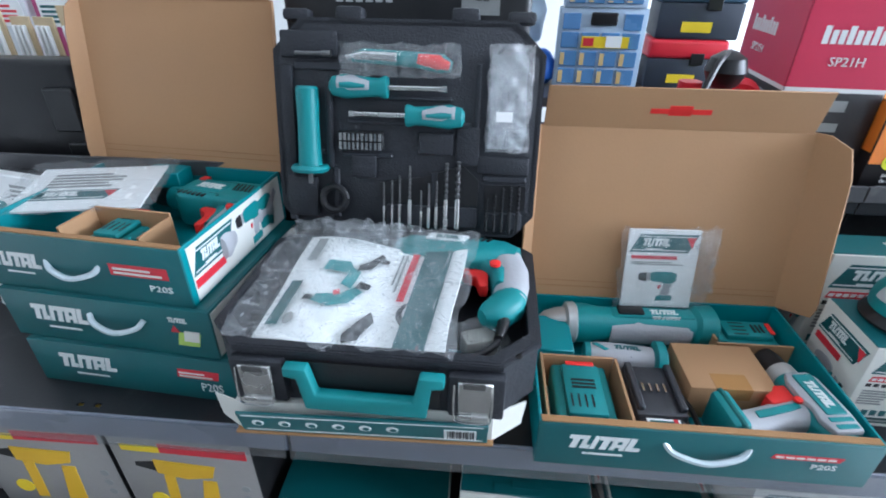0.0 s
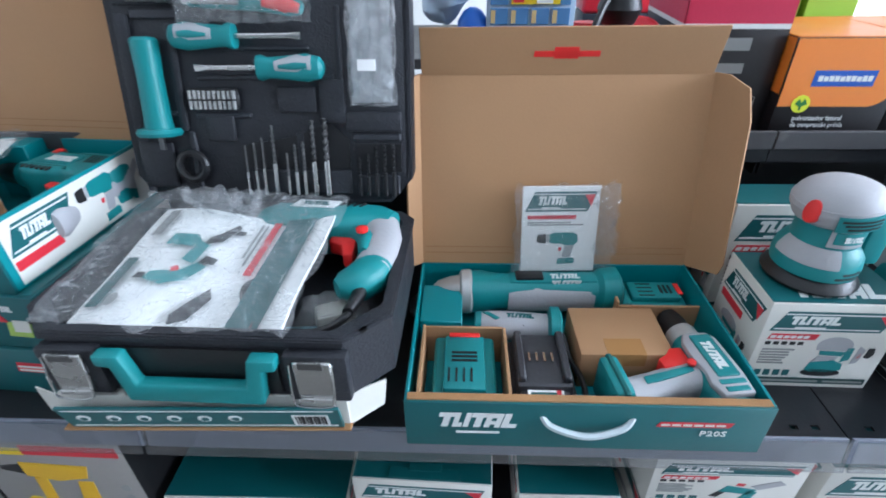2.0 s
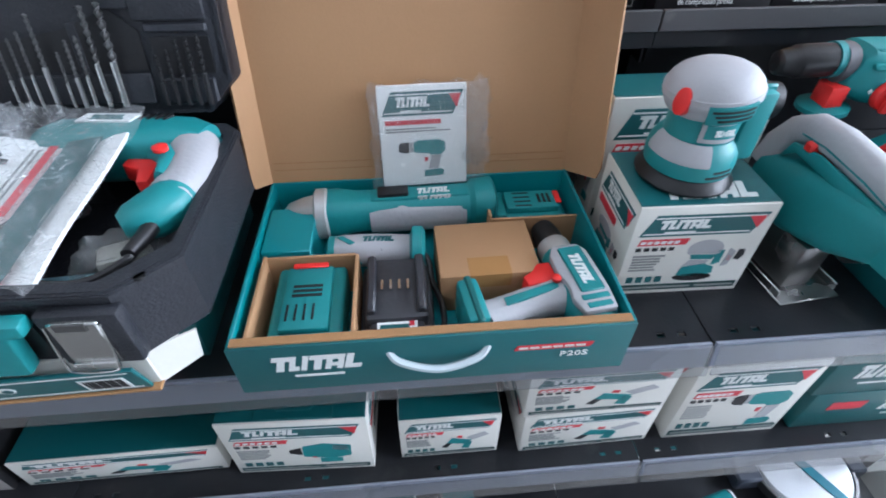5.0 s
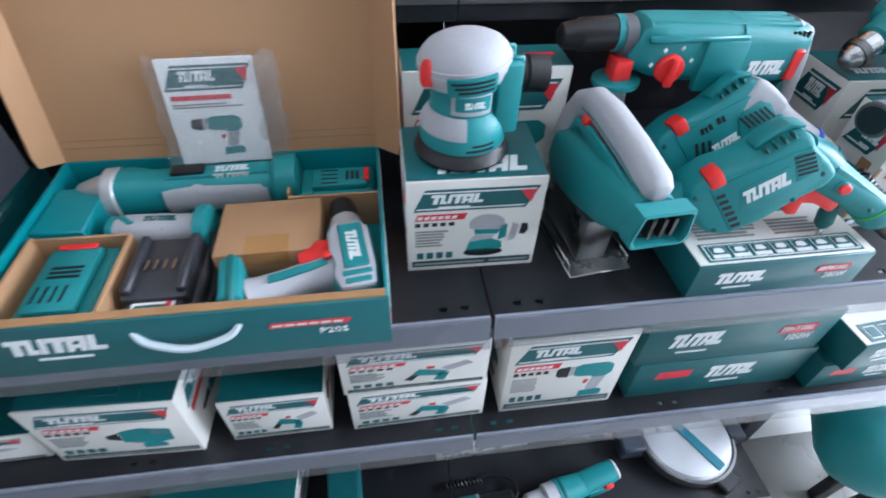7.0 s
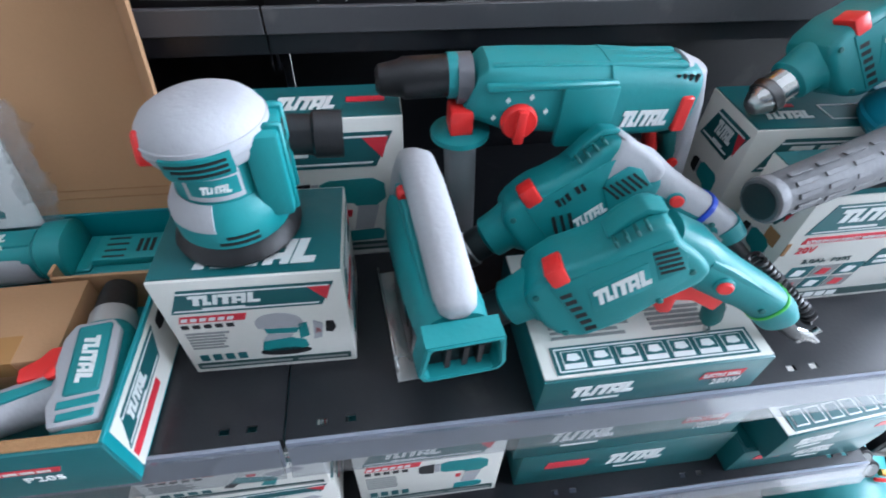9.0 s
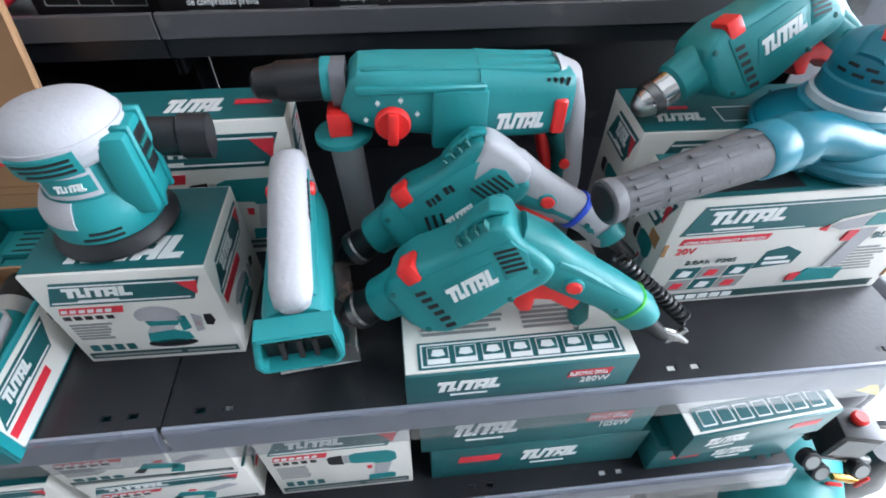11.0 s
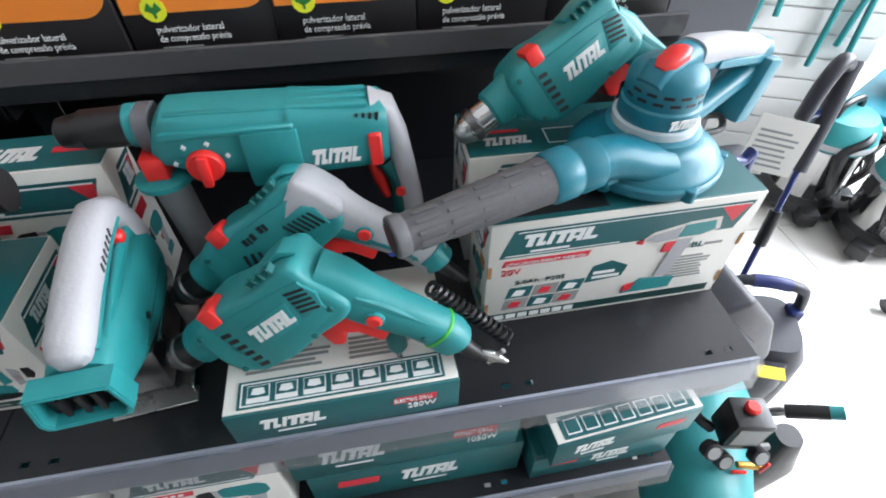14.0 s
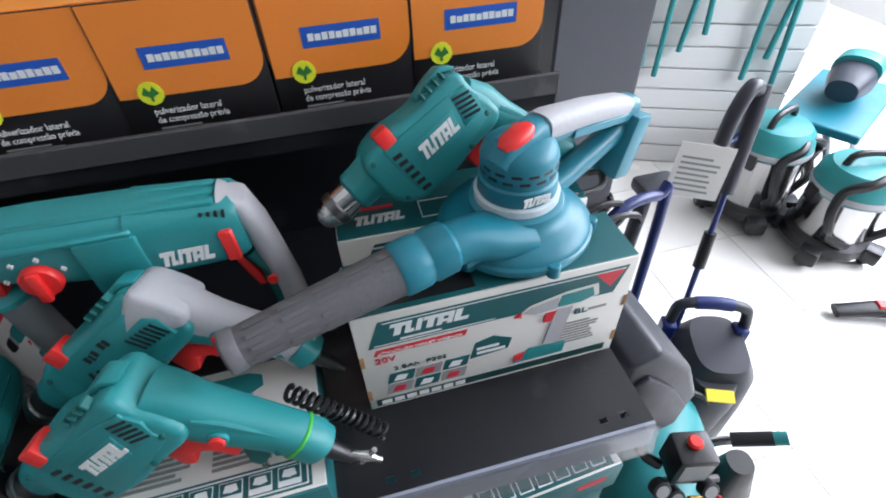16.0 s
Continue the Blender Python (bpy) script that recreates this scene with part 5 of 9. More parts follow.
lid = lid_part("lid_shell", join(plate(lid_outline(HWX, LH, 0.045), 0.004, 0.055, bevel=0.004)), CASE)
r = rim([(x, -z) for x, z in lid_outline(HWX, LH, 0.045)], [(x, -z) for x, z in lid_outline(HWX - 0.009, LH - 0.009, 0.043, 0.009)], 0.0, 0.018)
r.transform(pose(0, 0.006, 0, 90, 0, 0) @ Matrix.Diagonal((1, -1, -1, 1)) @ Matrix.Diagonal((1, 1, 1, 1)))
r.transform(Matrix.Translation((0, -0.002, 0)))
lid_part("lid_rim", r, CASE)
for x in (-0.165, -0.085, 0.085, 0.165):
    lid_part("lid_lug", block((x - 0.020, 0.002, LH - 0.004, x + 0.020, 0.030, LH + 0.016 - 0.05 * abs(abs(x) - 0.085)), bevel=0.005, seg=2), CASE)
for d in ((-0.19, -0.003, 0.262, -0.102, 0.005, 0.300), (-0.192, -0.003, 0.100, -0.172, 0.005, 0.252), (-0.124, -0.003, 0.100, -0.112, 0.005, 0.240), (0.078, -0.003, 0.112, 0.114, 0.005, 0.170), (0.020, -0.003, 0.126, 0.074, 0.005, 0.160), (-0.190, -0.003, 0.020, -0.140, 0.005, 0.085), (-0.086, -0.003, 0.086, -0.045, 0.005, 0.122), (0.112, -0.003, 0.100, 0.19, 0.005, 0.128)):
    lid_part("moulded_pad", block(d, bevel=0.004, seg=2), CASE)
MOULD = material("moulded_insert_plastic", srgb(44, 46, 52), 0.55, vary=0.1, bump=0.1, grain=300)
for d in ((-0.19, 0.0, 0.012, -0.178, 0.006, 0.24), (-0.17, 0.0, 0.245, -0.06, 0.006, 0.258), (-0.17, 0.0, 0.12, -0.125, 0.006, 0.128), (-0.09, 0.0, 0.168, 0.10, 0.006, 0.176), (-0.10, 0.0, 0.118, -0.02, 0.006, 0.126), (0.04, 0.0, 0.018, 0.052, 0.006, 0.10), (-0.03, 0.0, 0.012, 0.115, 0.007, 0.046), (0.128, 0.0, 0.012, 0.185, 0.007, 0.04), (0.12, 0.0, 0.088, 0.188, 0.006, 0.098), (-0.05, -0.001, 0.205, 0.07, 0.006, 0.212), (0.105, 0.0, 0.12, 0.112, 0.006, 0.26), (-0.115, 0.0, 0.02, -0.105, 0.006, 0.10)):
    lid_part("moulded_rib", block(d, bevel=0.002), MOULD, smooth=False)
# flat black plates on the lid face: recess shade drawn as colour
lid_part("tool_recess", plate([(-0.04, 0.05), (0.115, 0.05), (0.115, 0.09), (0.09, 0.112), (0.03, 0.092), (-0.04, 0.08)], 0.001, 0.0038), BLACK, smooth=False)
lid_part("tool_recess", plate([(0.125, 0.045), (0.188, 0.045), (0.188, 0.084), (0.125, 0.084)], 0.001, 0.0038), BLACK, smooth=False)

# things clipped in the lid
def in_lid(name, label, category, group=""):
    t = new(name)
    t.empty_display_size = 0.02
    t.matrix_basis = pose(CX, CY, D + CZ, 0, 0, -1) @ LM
    return tagged(t, label, category, group)


h = in_lid("side_handle", "teal plastic drill side handle clipped in the case lid", "handle")
part("grip", tube([(0, 0, 0.014, 0.014), (0.004, 0, 0.017, 0.017), (0.05, 0, 0.0155, 0.0155), (0.10, 0, 0.0165, 0.0165), (0.118, 0, 0.0175, 0.0175)], m=Matrix.Translation((-0.147, -0.012, 0.222)) @ pose(0, 0, 0, 0, 90, 0)), TEAL, h)
part("flange", tube([(0.117, 0, 0.026, 0.026), (0.122, 0, 0.029, 0.029), (0.127, 0, 0.026, 0.026)], m=Matrix.Translation((-0.147, -0.012, 0.222)) @ pose(0, 0, 0, 0, 90, 0)), TEAL, h)
part("stud", tube([(0.127, 0, 0.004, 0.004), (0.146, 0, 0.004, 0.004)], n=10, m=Matrix.Translation((-0.147, -0.012, 0.222)) @ pose(0, 0, 0, 0, 90, 0)), STEEL_DARK, h)
rg = in_lid("clamp_ring", "black plastic clamp ring in the case lid", "clamp")
bm = wire([(-0.112 + 0.019 * math.cos(k * math.pi / 8), -0.006, 0.052 + 0.019 * math.sin(k * math.pi / 8)) for k in range(17)], 0.0055)
part("ring", bm, BLACK, rg)


def screwdriver(x, z, way, label):
    t = in_lid("screwdriver", label, "screwdriver", "screwdrivers in the case lid")
    m = Matrix.Translation((x, -0.010, z)) @ Matrix.Diagonal((way * 1.12, 1.05, 1.15, 1))
    part("handle", tube([(0.0, 0, 0.006, 0.006), (0.004, 0, 0.012, 0.011), (0.02, 0, 0.0155, 0.014), (0.05, 0, 0.0125, 0.0115), (0.066, 0, 0.0115, 0.011), (0.074, 0, 0.0145, 0.013), (0.078, 0, 0.0135, 0.012)], m=m), TEAL, t, "teal grip")
    part("grip_patch", tube([(0.012, 0.003, 0.0105, 0.0125), (0.03, 0.003, 0.0115, 0.0142), (0.055, 0.0015, 0.0075, 0.0118)], m=m @ Matrix.Translation((0, -0.0012, 0))), GREY, t, "light grey grip inlay")
    part("grip_panel", tube([(0.016, 0.002, 0.006, 0.0132), (0.03, 0.002, 0.007, 0.0152), (0.05, 0.001, 0.004, 0.0128)], m=m @ Matrix.Translation((0, -0.0016, 0))), TEAL, t)
    part("shaft", tube([(0.077, 0, 0.003, 0.003), (0.142, 0, 0.003, 0.003), (0.15, 0, 0.004, 0.0016), (0.156, 0, 0.0042, 0.0012)], n=10, m=m), STEEL, t, "bright steel shaft")


screwdriver(-0.112, 0.223, 1, "teal screwdriver with steel blade, in the case lid")
screwdriver(0.090, 0.184, -1, "teal screwdriver with steel tip, in the case lid")
kn = in_lid("utility_knife", "teal and red utility knife in clear wrap", "knife")
part("knife_body", tube([(-0.078, 0.263, 0.006, 0.006), (-0.06, 0.266, 0.010, 0.008), (0.02, 0.262, 0.011, 0.008), (0.055, 0.258, 0.013, 0.009), (0.068, 0.254, 0.007, 0.006)], m=Matrix.Translation((0, -0.010, 0))), TEAL, kn)
part("blade_guard", tube([(-0.086, 0.263, 0.004, 0.004), (-0.06, 0.266, 0.008, 0.0085), (-0.01, 0.264, 0.008, 0.0088)], m=Matrix.Translation((0, -0.0108, 0))), STEEL, kn)
part("slider", tube([(0.02, 0.263, 0.008, 0.009), (0.05, 0.259, 0.011, 0.0102), (0.066, 0.254, 0.006, 0.007)], m=Matrix.Translation((0, -0.0115, 0))), RED, kn, "red slider")
bag = crumple(sheet(0.175, 0.045, 36, 12), 0.006, 70, 3.0)
bag.transform(Matrix.Translation((-0.092, -0.024, 0.238)))
part("clear_wrap", bag, FILM, kn, "crinkled clear wrap")
pk = in_lid("bag_of_parts", "frosted clear bag of small fixings in the case lid", "bag")
bag = crumple(sheet(0.064, 0.150, 20, 36), 0.003, 60, 11.0)
bag.transform(Matrix.Translation((0.122, -0.010, 0.136)))
FROST = clear("frosted_bag", rough=0.35, tint=(0.95, 0.97, 0.98), film=0.9, ripple=0.008, scale=40, shine=0.12)
part("bag", bag, FROST, pk)
part("fixings", crumple(block(*[(0.126 + 0.0135 * (i % 4), -0.006, 0.140 + 0.0148 * (i // 4), 0.1385 + 0.0135 * (i % 4), -0.002, 0.1545 + 0.0148 * (i // 4)) for i in range(36)]), 0.004, 70, 2), material("pale_fixings", srgb(176, 180, 182), 0.5, vary=0.3), pk, kind="stuff")
part("paper_tag", block((0.136, -0.0175, 0.180, 0.160, -0.0155, 0.194), bevel=0.0004, m=None), PAPER, pk, "small paper tag")
b = in_lid("bit_set", "row of steel screwdriver bits in a black holder", "drill bits")
part("holder", block((-0.105, -0.004, 0.131, -0.033, 0.002, 0.158), bevel=0.002), BLACK, b)
for i in range(10):
    for k in range(2):
        part("bit", tube([(0, 0, 0.0026, 0.0026), (0.011, 0, 0.0026, 0.0026)], n=6, m=Matrix.Translation((-0.100 + 0.0068 * i, -0.006, 0.155 - 0.0135 * k)) @ pose(0, 0, 0, 0, 90, 0)), STEEL, b, smooth=False)
ex = in_lid("bit_extension", "steel bit extension rod in the case lid", "drill bits")
part("rod", tube([(-0.165, 0.268, 0.003, 0.003), (-0.125, 0.268, 0.003, 0.003), (-0.124, 0.268, 0.0045, 0.0045), (-0.11, 0.268, 0.0045, 0.0045)], n=10, m=Matrix.Translation((0, -0.006, 0))), STEEL_DARK, ex)
for i, (x, ln, r, mt) in enumerate(((-0.032, 0.07, 0.0018, 0), (-0.019, 0.075, 0.002, 0), (-0.007, 0.082, 0.0022, 0), (0.009, 0.098, 0.0028, 0), (0.027, 0.06, 0.002, 0), (0.039, 0.072, 0.0024, 1), (0.051, 0.076, 0.0026, 1), (0.066, 0.105, 0.0034, 1), (0.084, 0.108, 0.0042, 1), (0.130, 0.055, 0.0022, 0), (0.142, 0.06, 0.0024, 0), (0.154, 0.07, 0.0026, 0), (0.166, 0.072, 0.0028, 0), (0.178, 0.075, 0.003, 0))):
    t = in_lid("drill_bit", "steel twist drill bit clipped in the case lid" if i < 9 else "dark wood drill bit clipped in the case lid", "drill bit", "drill bits in the case lid")
    m = Matrix.Translation((x, -0.007, 0.012)) @ pose(0, 0, 0, 0, -90, 0)
    dark = STEEL_DARK if i < 9 else BLACK
    part("shank", tube([(0, 0, r, r), (ln * 0.45, 0, r, r)], n=10, m=m), STEEL if i < 9 else dark, t)
    bm = bmesh.new()
    n, turns = 40, ln * 0.55 / (r * 5)
    rings = []
    for k in range(n + 1):
        a, xx = 2 * math.pi * turns * k / n, ln * (0.45 + 0.55 * k / n)
        k2 = 1.0 if k < n else 0.2
        rings.append([bm.verts.new((xx, k2 * r * s * math.cos(a + w), k2 * r * s * math.sin(a + w))) for w, s in ((0, 1.05), (0.9, 0.75), (1.6, 0.4), (math.pi, 1.05), (math.pi + 0.9, 0.75), (math.pi + 1.6, 0.4))])
    for r0, r1 in zip(rings, rings[1:]):
        for k in range(6):
            bm.faces.new((r0[k], r0[(k + 1) % 6], r1[(k + 1) % 6], r1[k]))
    bm.transform(m)
    part("flute", bm, dark, t, smooth=False)

# in the base: impact drill, booklet in film, cable, small wrapped parts
def in_case(x, y, z):
    m = pose(CX, CY, CZ, 0, 0, -1) @ Vector((x, y, z))
    return m.x, m.y, m.z


x, y, z = in_case(-0.025, 0.228, 0.076)
im = lying("impact_drill", x, y + 0.012, z, -5, "teal and grey corded impact drill lying in the case", flip=1)
part("chuck", tube([(-0.03, 0, 0.012, 0.012), (0.0, 0, 0.02, 0.02), (0.02, 0, 0.021, 0.021)]), STEEL_DARK, im, "drill chuck")
part("motor_housing", tube([(0.02, 0, 0.023, 0.023), (0.04, -0.002, 0.032, 0.030), (0.09, -0.004, 0.036, 0.032), (0.15, 0.002, 0.036, 0.032), (0.185, 0.006, 0.028, 0.03), (0.205, 0.0, 0.022, 0.026)], n=28, p=2.7), TEAL, im)
part("grip", tube([(0.165, 0.010, 0.027, 0.027, -35), (0.190, -0.006, 0.027, 0.026, -60), (0.200, -0.035, 0.0255, 0.0235, -80), (0.203, -0.07, 0.024, 0.0215, -90), (0.200, -0.10, 0.024, 0.0215, -95)], n=24, p=2.5), GREY, im, "light grey rubber grip")
part("grip_end", tube([(0.202, -0.092, 0.0235, 0.0215, -98), (0.198, -0.108, 0.0245, 0.0222, -112), (0.188, -0.124, 0.0225, 0.0210, -128), (0.176, -0.133, 0.0180, 0.0175, -138), (0.168, -0.138, 0.010, 0.011, -140)], n=24), TEAL, im)
part("cord_sleeve", tube([(0.196, -0.118, 0.009, 0.009, -92), (0.196, -0.150, 0.0075, 0.0075, -88), (0.192, -0.176, 0.006, 0.006, -80)], n=12), BLACK, im, "black cord sleeve")
part("side_panel", tube([(0.166, -0.030, 0.016, 0.0255, -70), (0.182, -0.046, 0.014, 0.0245, -85), (0.186, -0.080, 0.008, 0.0228, -92)], n=20), TEAL, im)
part("trigger", plate([(0.13, -0.036), (0.166, -0.036), (0.170, -0.078), (0.158, -0.08), (0.150, -0.056), (0.13, -0.05)], -0.010, 0.010, bevel=0.003), RED, im, "red trigger")
part("lock_button", lathe([(0.008, 0), (0.008, 0.004), (0.006, 0.005)], 14, m=pose(0.176, -0.0255, -0.045, 90, 0, 0)), RED, im, "red lock button")
part("name_plate", ink([rect(0.065, 0.0, 0.125, 0.018, 0.006)], Matrix.Translation((0, -0.0325, 0)), 0.0012), PRINT_WHITE, im)
part("printed_mark", ink(mark(0.078, 0.004, 0.038, 0.010), Matrix.Translation((0, -0.0338, 0))), PRINT_TEAL, im, smooth=False)
slots(4, 0.135, 0.014, 0.009, 0, 0.004, 0.013, -0.0315, im, 25)
part("cable", wire([(0.195, 0, -0.150), (0.19, 0.004, -0.18), (0.165, 0.006, -0.205), (0.12, 0.006, -0.205), (0.08, 0.002, -0.18), (0.06, 0.0, -0.15), (0.075, 0.0, -0.125), (0.12, 0.0, -0.12), (0.10, 0.01, -0.09), (0.05, 0.01, -0.07)], 0.0045), BLACK, im, "black power cable")

x, y, z = in_case(-0.150, 0.022, 0.046)
mb = thing("instruction_manual", x, y, z, -5, "white and teal manual in crinkled film, lying on the case contents", "booklet")
mb.matrix_basis = mb.matrix_basis @ Matrix.Diagonal((1.02, 1.27, 1.6, 1))
paper = crumple(sheet(0.235, 0.165, 24, 18), 0.006, 12, 4.0)
paper.transform(pose(0, 0, 0.014, -82, 0, 0))
for v in paper.verts:
    v.co.z = 0.016 + 0.22 * v.co.y * 0.55 + 0.004 * math.sin(v.co.x * 30)
ext = bmesh.ops.extrude_face_region(paper, geom=paper.faces[:])
for v in ext["geom"]:
    if isinstance(v, bmesh.types.BMVert):
        v.co.z -= 0.003
part("booklet", paper, PAPER, mb)


def drape(shapes, depth=0.0012):
    """Printing that follows the bent sheet."""
    bm = bmesh.new()
    for pts in shapes:
        vs = []
        cut = []
        for i, (a, b) in enumerate(pts):
            c, d = pts[(i + 1) % len(pts)]
            cut += [(a + (c - a) * k / 4, b + (d - b) * k / 4) for k in range(4)]
        for a, b in cut:
            vs.append(bm.verts.new((a, b, 0.016 + 0.121 * b + 0.004 * math.sin(a * 30) + 0.0035)))
        bm.faces.new(vs)
    return bm


part("printed_band", drape([rect(0.172, 0.006, 0.212, 0.155, 0.006)]), PRINT_TEAL, mb, smooth=False)
part("printed_line", drape([rect(0.1755, 0.010, 0.1768, 0.152, 0.006), rect(0.2075, 0.010, 0.2088, 0.152, 0.006)], 0.002), PRINT_WHITE, mb, smooth=False)
part("printed_mark", drape([[(x, z) for z, x in [(0.05 + 0.085 * (q[0]), 0.182 + 0.020 * q[1]) for q in s]] for s in [[(a[0], a[1]) for a in shp] for shp in mark(0, 0, 1, 1)]]), PRINT_WHITE, mb, smooth=False)
part("printed_corner", drape([[(0.196, 0.009), (0.2075, 0.009), (0.2075, 0.030)]]), PRINT_RED, mb, smooth=False)
part("printed_red_bar", drape([rect(0.158, 0.072, 0.168, 0.150, 0.003)]), PRINT_RED, mb, smooth=False)
part("printed_text", drape([rect(0.150, 0.085, 0.153, 0.145, 0.002), rect(0.144, 0.095, 0.147, 0.145, 0.002), rect(0.016, 0.112, 0.030, 0.152, 0.002)]), PRINT_GREY, mb, smooth=False)
part("printed_drill", drape([[(0.048, 0.098), (0.082, 0.098), (0.088, 0.108), (0.080, 0.116), (0.050, 0.114)], [(0.080, 0.080), (0.096, 0.076), (0.100, 0.104), (0.086, 0.108)]]), TEAL, mb, smooth=False)
part("printed_drill", drape([[(0.094, 0.104), (0.112, 0.112), (0.124, 0.136), (0.118, 0.140), (0.104, 0.122), (0.094, 0.114)], [(0.120, 0.124), (0.132, 0.126), (0.132, 0.132), (0.122, 0.132)]]), PRINT_BLACK, mb, smooth=False)
part("printed_drill", drape([[(0.052, 0.050), (0.076, 0.046), (0.100, 0.056), (0.112, 0.076), (0.100, 0.080), (0.086, 0.066), (0.056, 0.060)]]), TEAL, mb, smooth=False)
part("printed_drill", drape([[(0.040, 0.050), (0.053, 0.051), (0.053, 0.058), (0.042, 0.058)], [(0.100, 0.078), (0.118, 0.080), (0.120, 0.088), (0.104, 0.090)]]), PRINT_BLACK, mb, smooth=False)
part("printed_trigger", drape([[(0.078, 0.062), (0.086, 0.066), (0.082, 0.072), (0.075, 0.068)]]), PRINT_RED, mb, smooth=False)
part("printed_panel", drape([rect(0.010, 0.015, 0.026, 0.078, 0.003)]), PRINT_TEAL, mb, smooth=False)
part("printed_badge", drape([[(0.036 + 0.007 * math.cos(k * 0.7), 0.024 + 0.008 * math.sin(k * 0.7)) for k in range(9)]]), PRINT_GREY, mb, smooth=False)
part("printed_tool", drape([[(0.112, 0.006), (0.128, 0.014), (0.140, 0.040), (0.132, 0.052), (0.120, 0.036), (0.108, 0.016)]]), PRINT_BLACK, mb, smooth=False)
bag = crumple(sheet(0.282, 0.190, 60, 44), 0.010, 45, 9.0)
bag.transform(Matrix.Translation((-0.032, -0.006, 0.0)) @ pose(0, 0, 0, -90, 0, 0))
for v in bag.verts:
    v.co.z = 0.026 + 0.121 * v.co.y + 0.4 * v.co.z
part("clear_bag", bag, FILM_BAG, mb, "crinkled clear film bag")
tuft = crumple(sheet(0.12, 0.05, 24, 14), 0.018, 60, 13.0)
tuft.transform(Matrix.Translation((0.05, 0.150, 0.036)) @ Matrix.Diagonal((0.8, 0.8, 0.55, 1)))
part("bag_fold", tuft, FILM_BAG, mb, "crinkled clear film bag")
x, y, z = in_case(0.115, 0.055, 0.040)
wp = thing("wrapped_part", x, y, z, 20, "small steel part wrapped in clear film", "part")
part("steel_part", block((0, 0, -0.015, 0.045, 0.03, 0.02), bevel=0.006, seg=2), material("pale_metal_part", srgb(190, 188, 178), 0.4, metal=0.3), wp)
bm = bmesh.new()
bmesh.ops.create_icosphere(bm, subdivisions=4, radius=0.034)
bm.transform(Matrix.Translation((0.02, 0.015, 0.006)) @ Matrix.Diagonal((1.2, 0.9, 0.75, 1)))
part("film_wrap", crumple(bm, 0.012, 80, 6.0), FILM, wp, "crinkled clear film")
x, y, z = in_case(0.03, 0.022, 0.026)
bp = thing("blister_card", x, y, z, 4, "pale blue and green printed card in the case", "card")
part("card", block((0, 0, 0, 0.10, 0.05, 0.004), bevel=0.0006), material("pale_blue_card", srgb(150, 196, 210), 0.4, vary=0.1), bp)
part("printed_badge", ink([[(0.03 + 0.014 * math.cos(k * 0.628), 0.026 + 0.012 * math.sin(k * 0.628)) for k in range(10)]], on_top(0, 0, 0.004)), material("green_ink", srgb(70, 150, 70), 0.5), bp, smooth=False)

# ---- tools standing on the shelf ----
# orbital sander on its carton
sa = thing("orbital_sander", -0.022, 0.145, 0.1438, 4, "grey and teal cordless orbital sander with black pad, on its carton", "sander")
sa.matrix_basis = sa.matrix_basis @ Matrix.Diagonal((0.90, 0.90, 1.04, 1.0))
part("pad", lathe([(0.054, 0.0), (0.061, 0.003), (0.062, 0.006), (0.054, 0.016), (0.046, 0.020)], 48), BLACK, sa, "black sanding pad")
part("skirt", lathe([(0.050, 0.017), (0.0545, 0.019), (0.0555, 0.030), (0.0535, 0.042), (0.047, 0.052), (0.042, 0.057)], 48), TEAL, sa)
part("skirt_panel", arc_shell([(0.0545, 0.036), (0.0552, 0.0365), (0.0545, 0.043), (0.0482, 0.0535), (0.0435, 0.0575), (0.042, 0.0565)], 168, 262), GREY, sa, "light grey panel")
part("waist", lathe([(0.043, 0.055), (0.0415, 0.062), (0.0415, 0.078), (0.0435, 0.092)], 48, squash=0.96), TEAL, sa)
part("waist_frame", arc_shell([(0.041, 0.0595), (0.0432, 0.0605), (0.0440, 0.0855), (0.042, 0.0865)], 236, 304), GREY, sa, "light grey frame")
part("waist_inset", arc_shell([(0.041, 0.0645), (0.0442, 0.0655), (0.0448, 0.0805), (0.042, 0.0815)], 243, 300), TEAL, sa)
part("printed_mark", ink(mark(-0.013, 0.069, 0.026, 0.007), pose(0.002, -0.0438, 0, 0, 0, 2)), PRINT_WHITE, sa, smooth=False)
HEAD = Matrix.Translation((0.005, 0.0, 0.008)) @ pose(0, 0, 0, 0, -4, 0) @ Matrix.Diagonal((0.96, 0.90, 0.90, 1))
part("head_base", lathe([(0.044, 0.084), (0.051, 0.088), (0.0545, 0.094), (0.0555, 0.099), (0.054, 0.102)], 48, m=HEAD), GREY, sa, "light grey rubber head")
part("head", lathe([(0.0552, 0.098), (0.0578, 0.1015), (0.0585, 0.107), (0.0570, 0.114), (0.0535, 0.1205), (0.047, 0.127), (0.038, 0.1315), (0.026, 0.1345), (0.012, 0.1358), (0.002, 0.136)], 56, m=HEAD), GREY, sa, "light grey rubber head")
for r, z in ((0.0574, 0.1045), (0.0572, 0.1105)):
    part("head_ridge", lathe([(r, z), (r + 0.0016, z + 0.0008), (r + 0.0014, z + 0.0022), (r - 0.001, z + 0.0030)], 56, m=HEAD), GREY, sa)
for i in range(3):
    part("head_groove", wire([(-0.034 + 0.004 * i, -0.020 + 0.011 * i, 0.1220), (-0.016 + 0.004 * i, -0.019 + 0.011 * i, 0.1262), (0.0 + 0.004 * i, -0.018 + 0.011 * i, 0.1272)], 0.0009, 6), CLEARISH, sa)
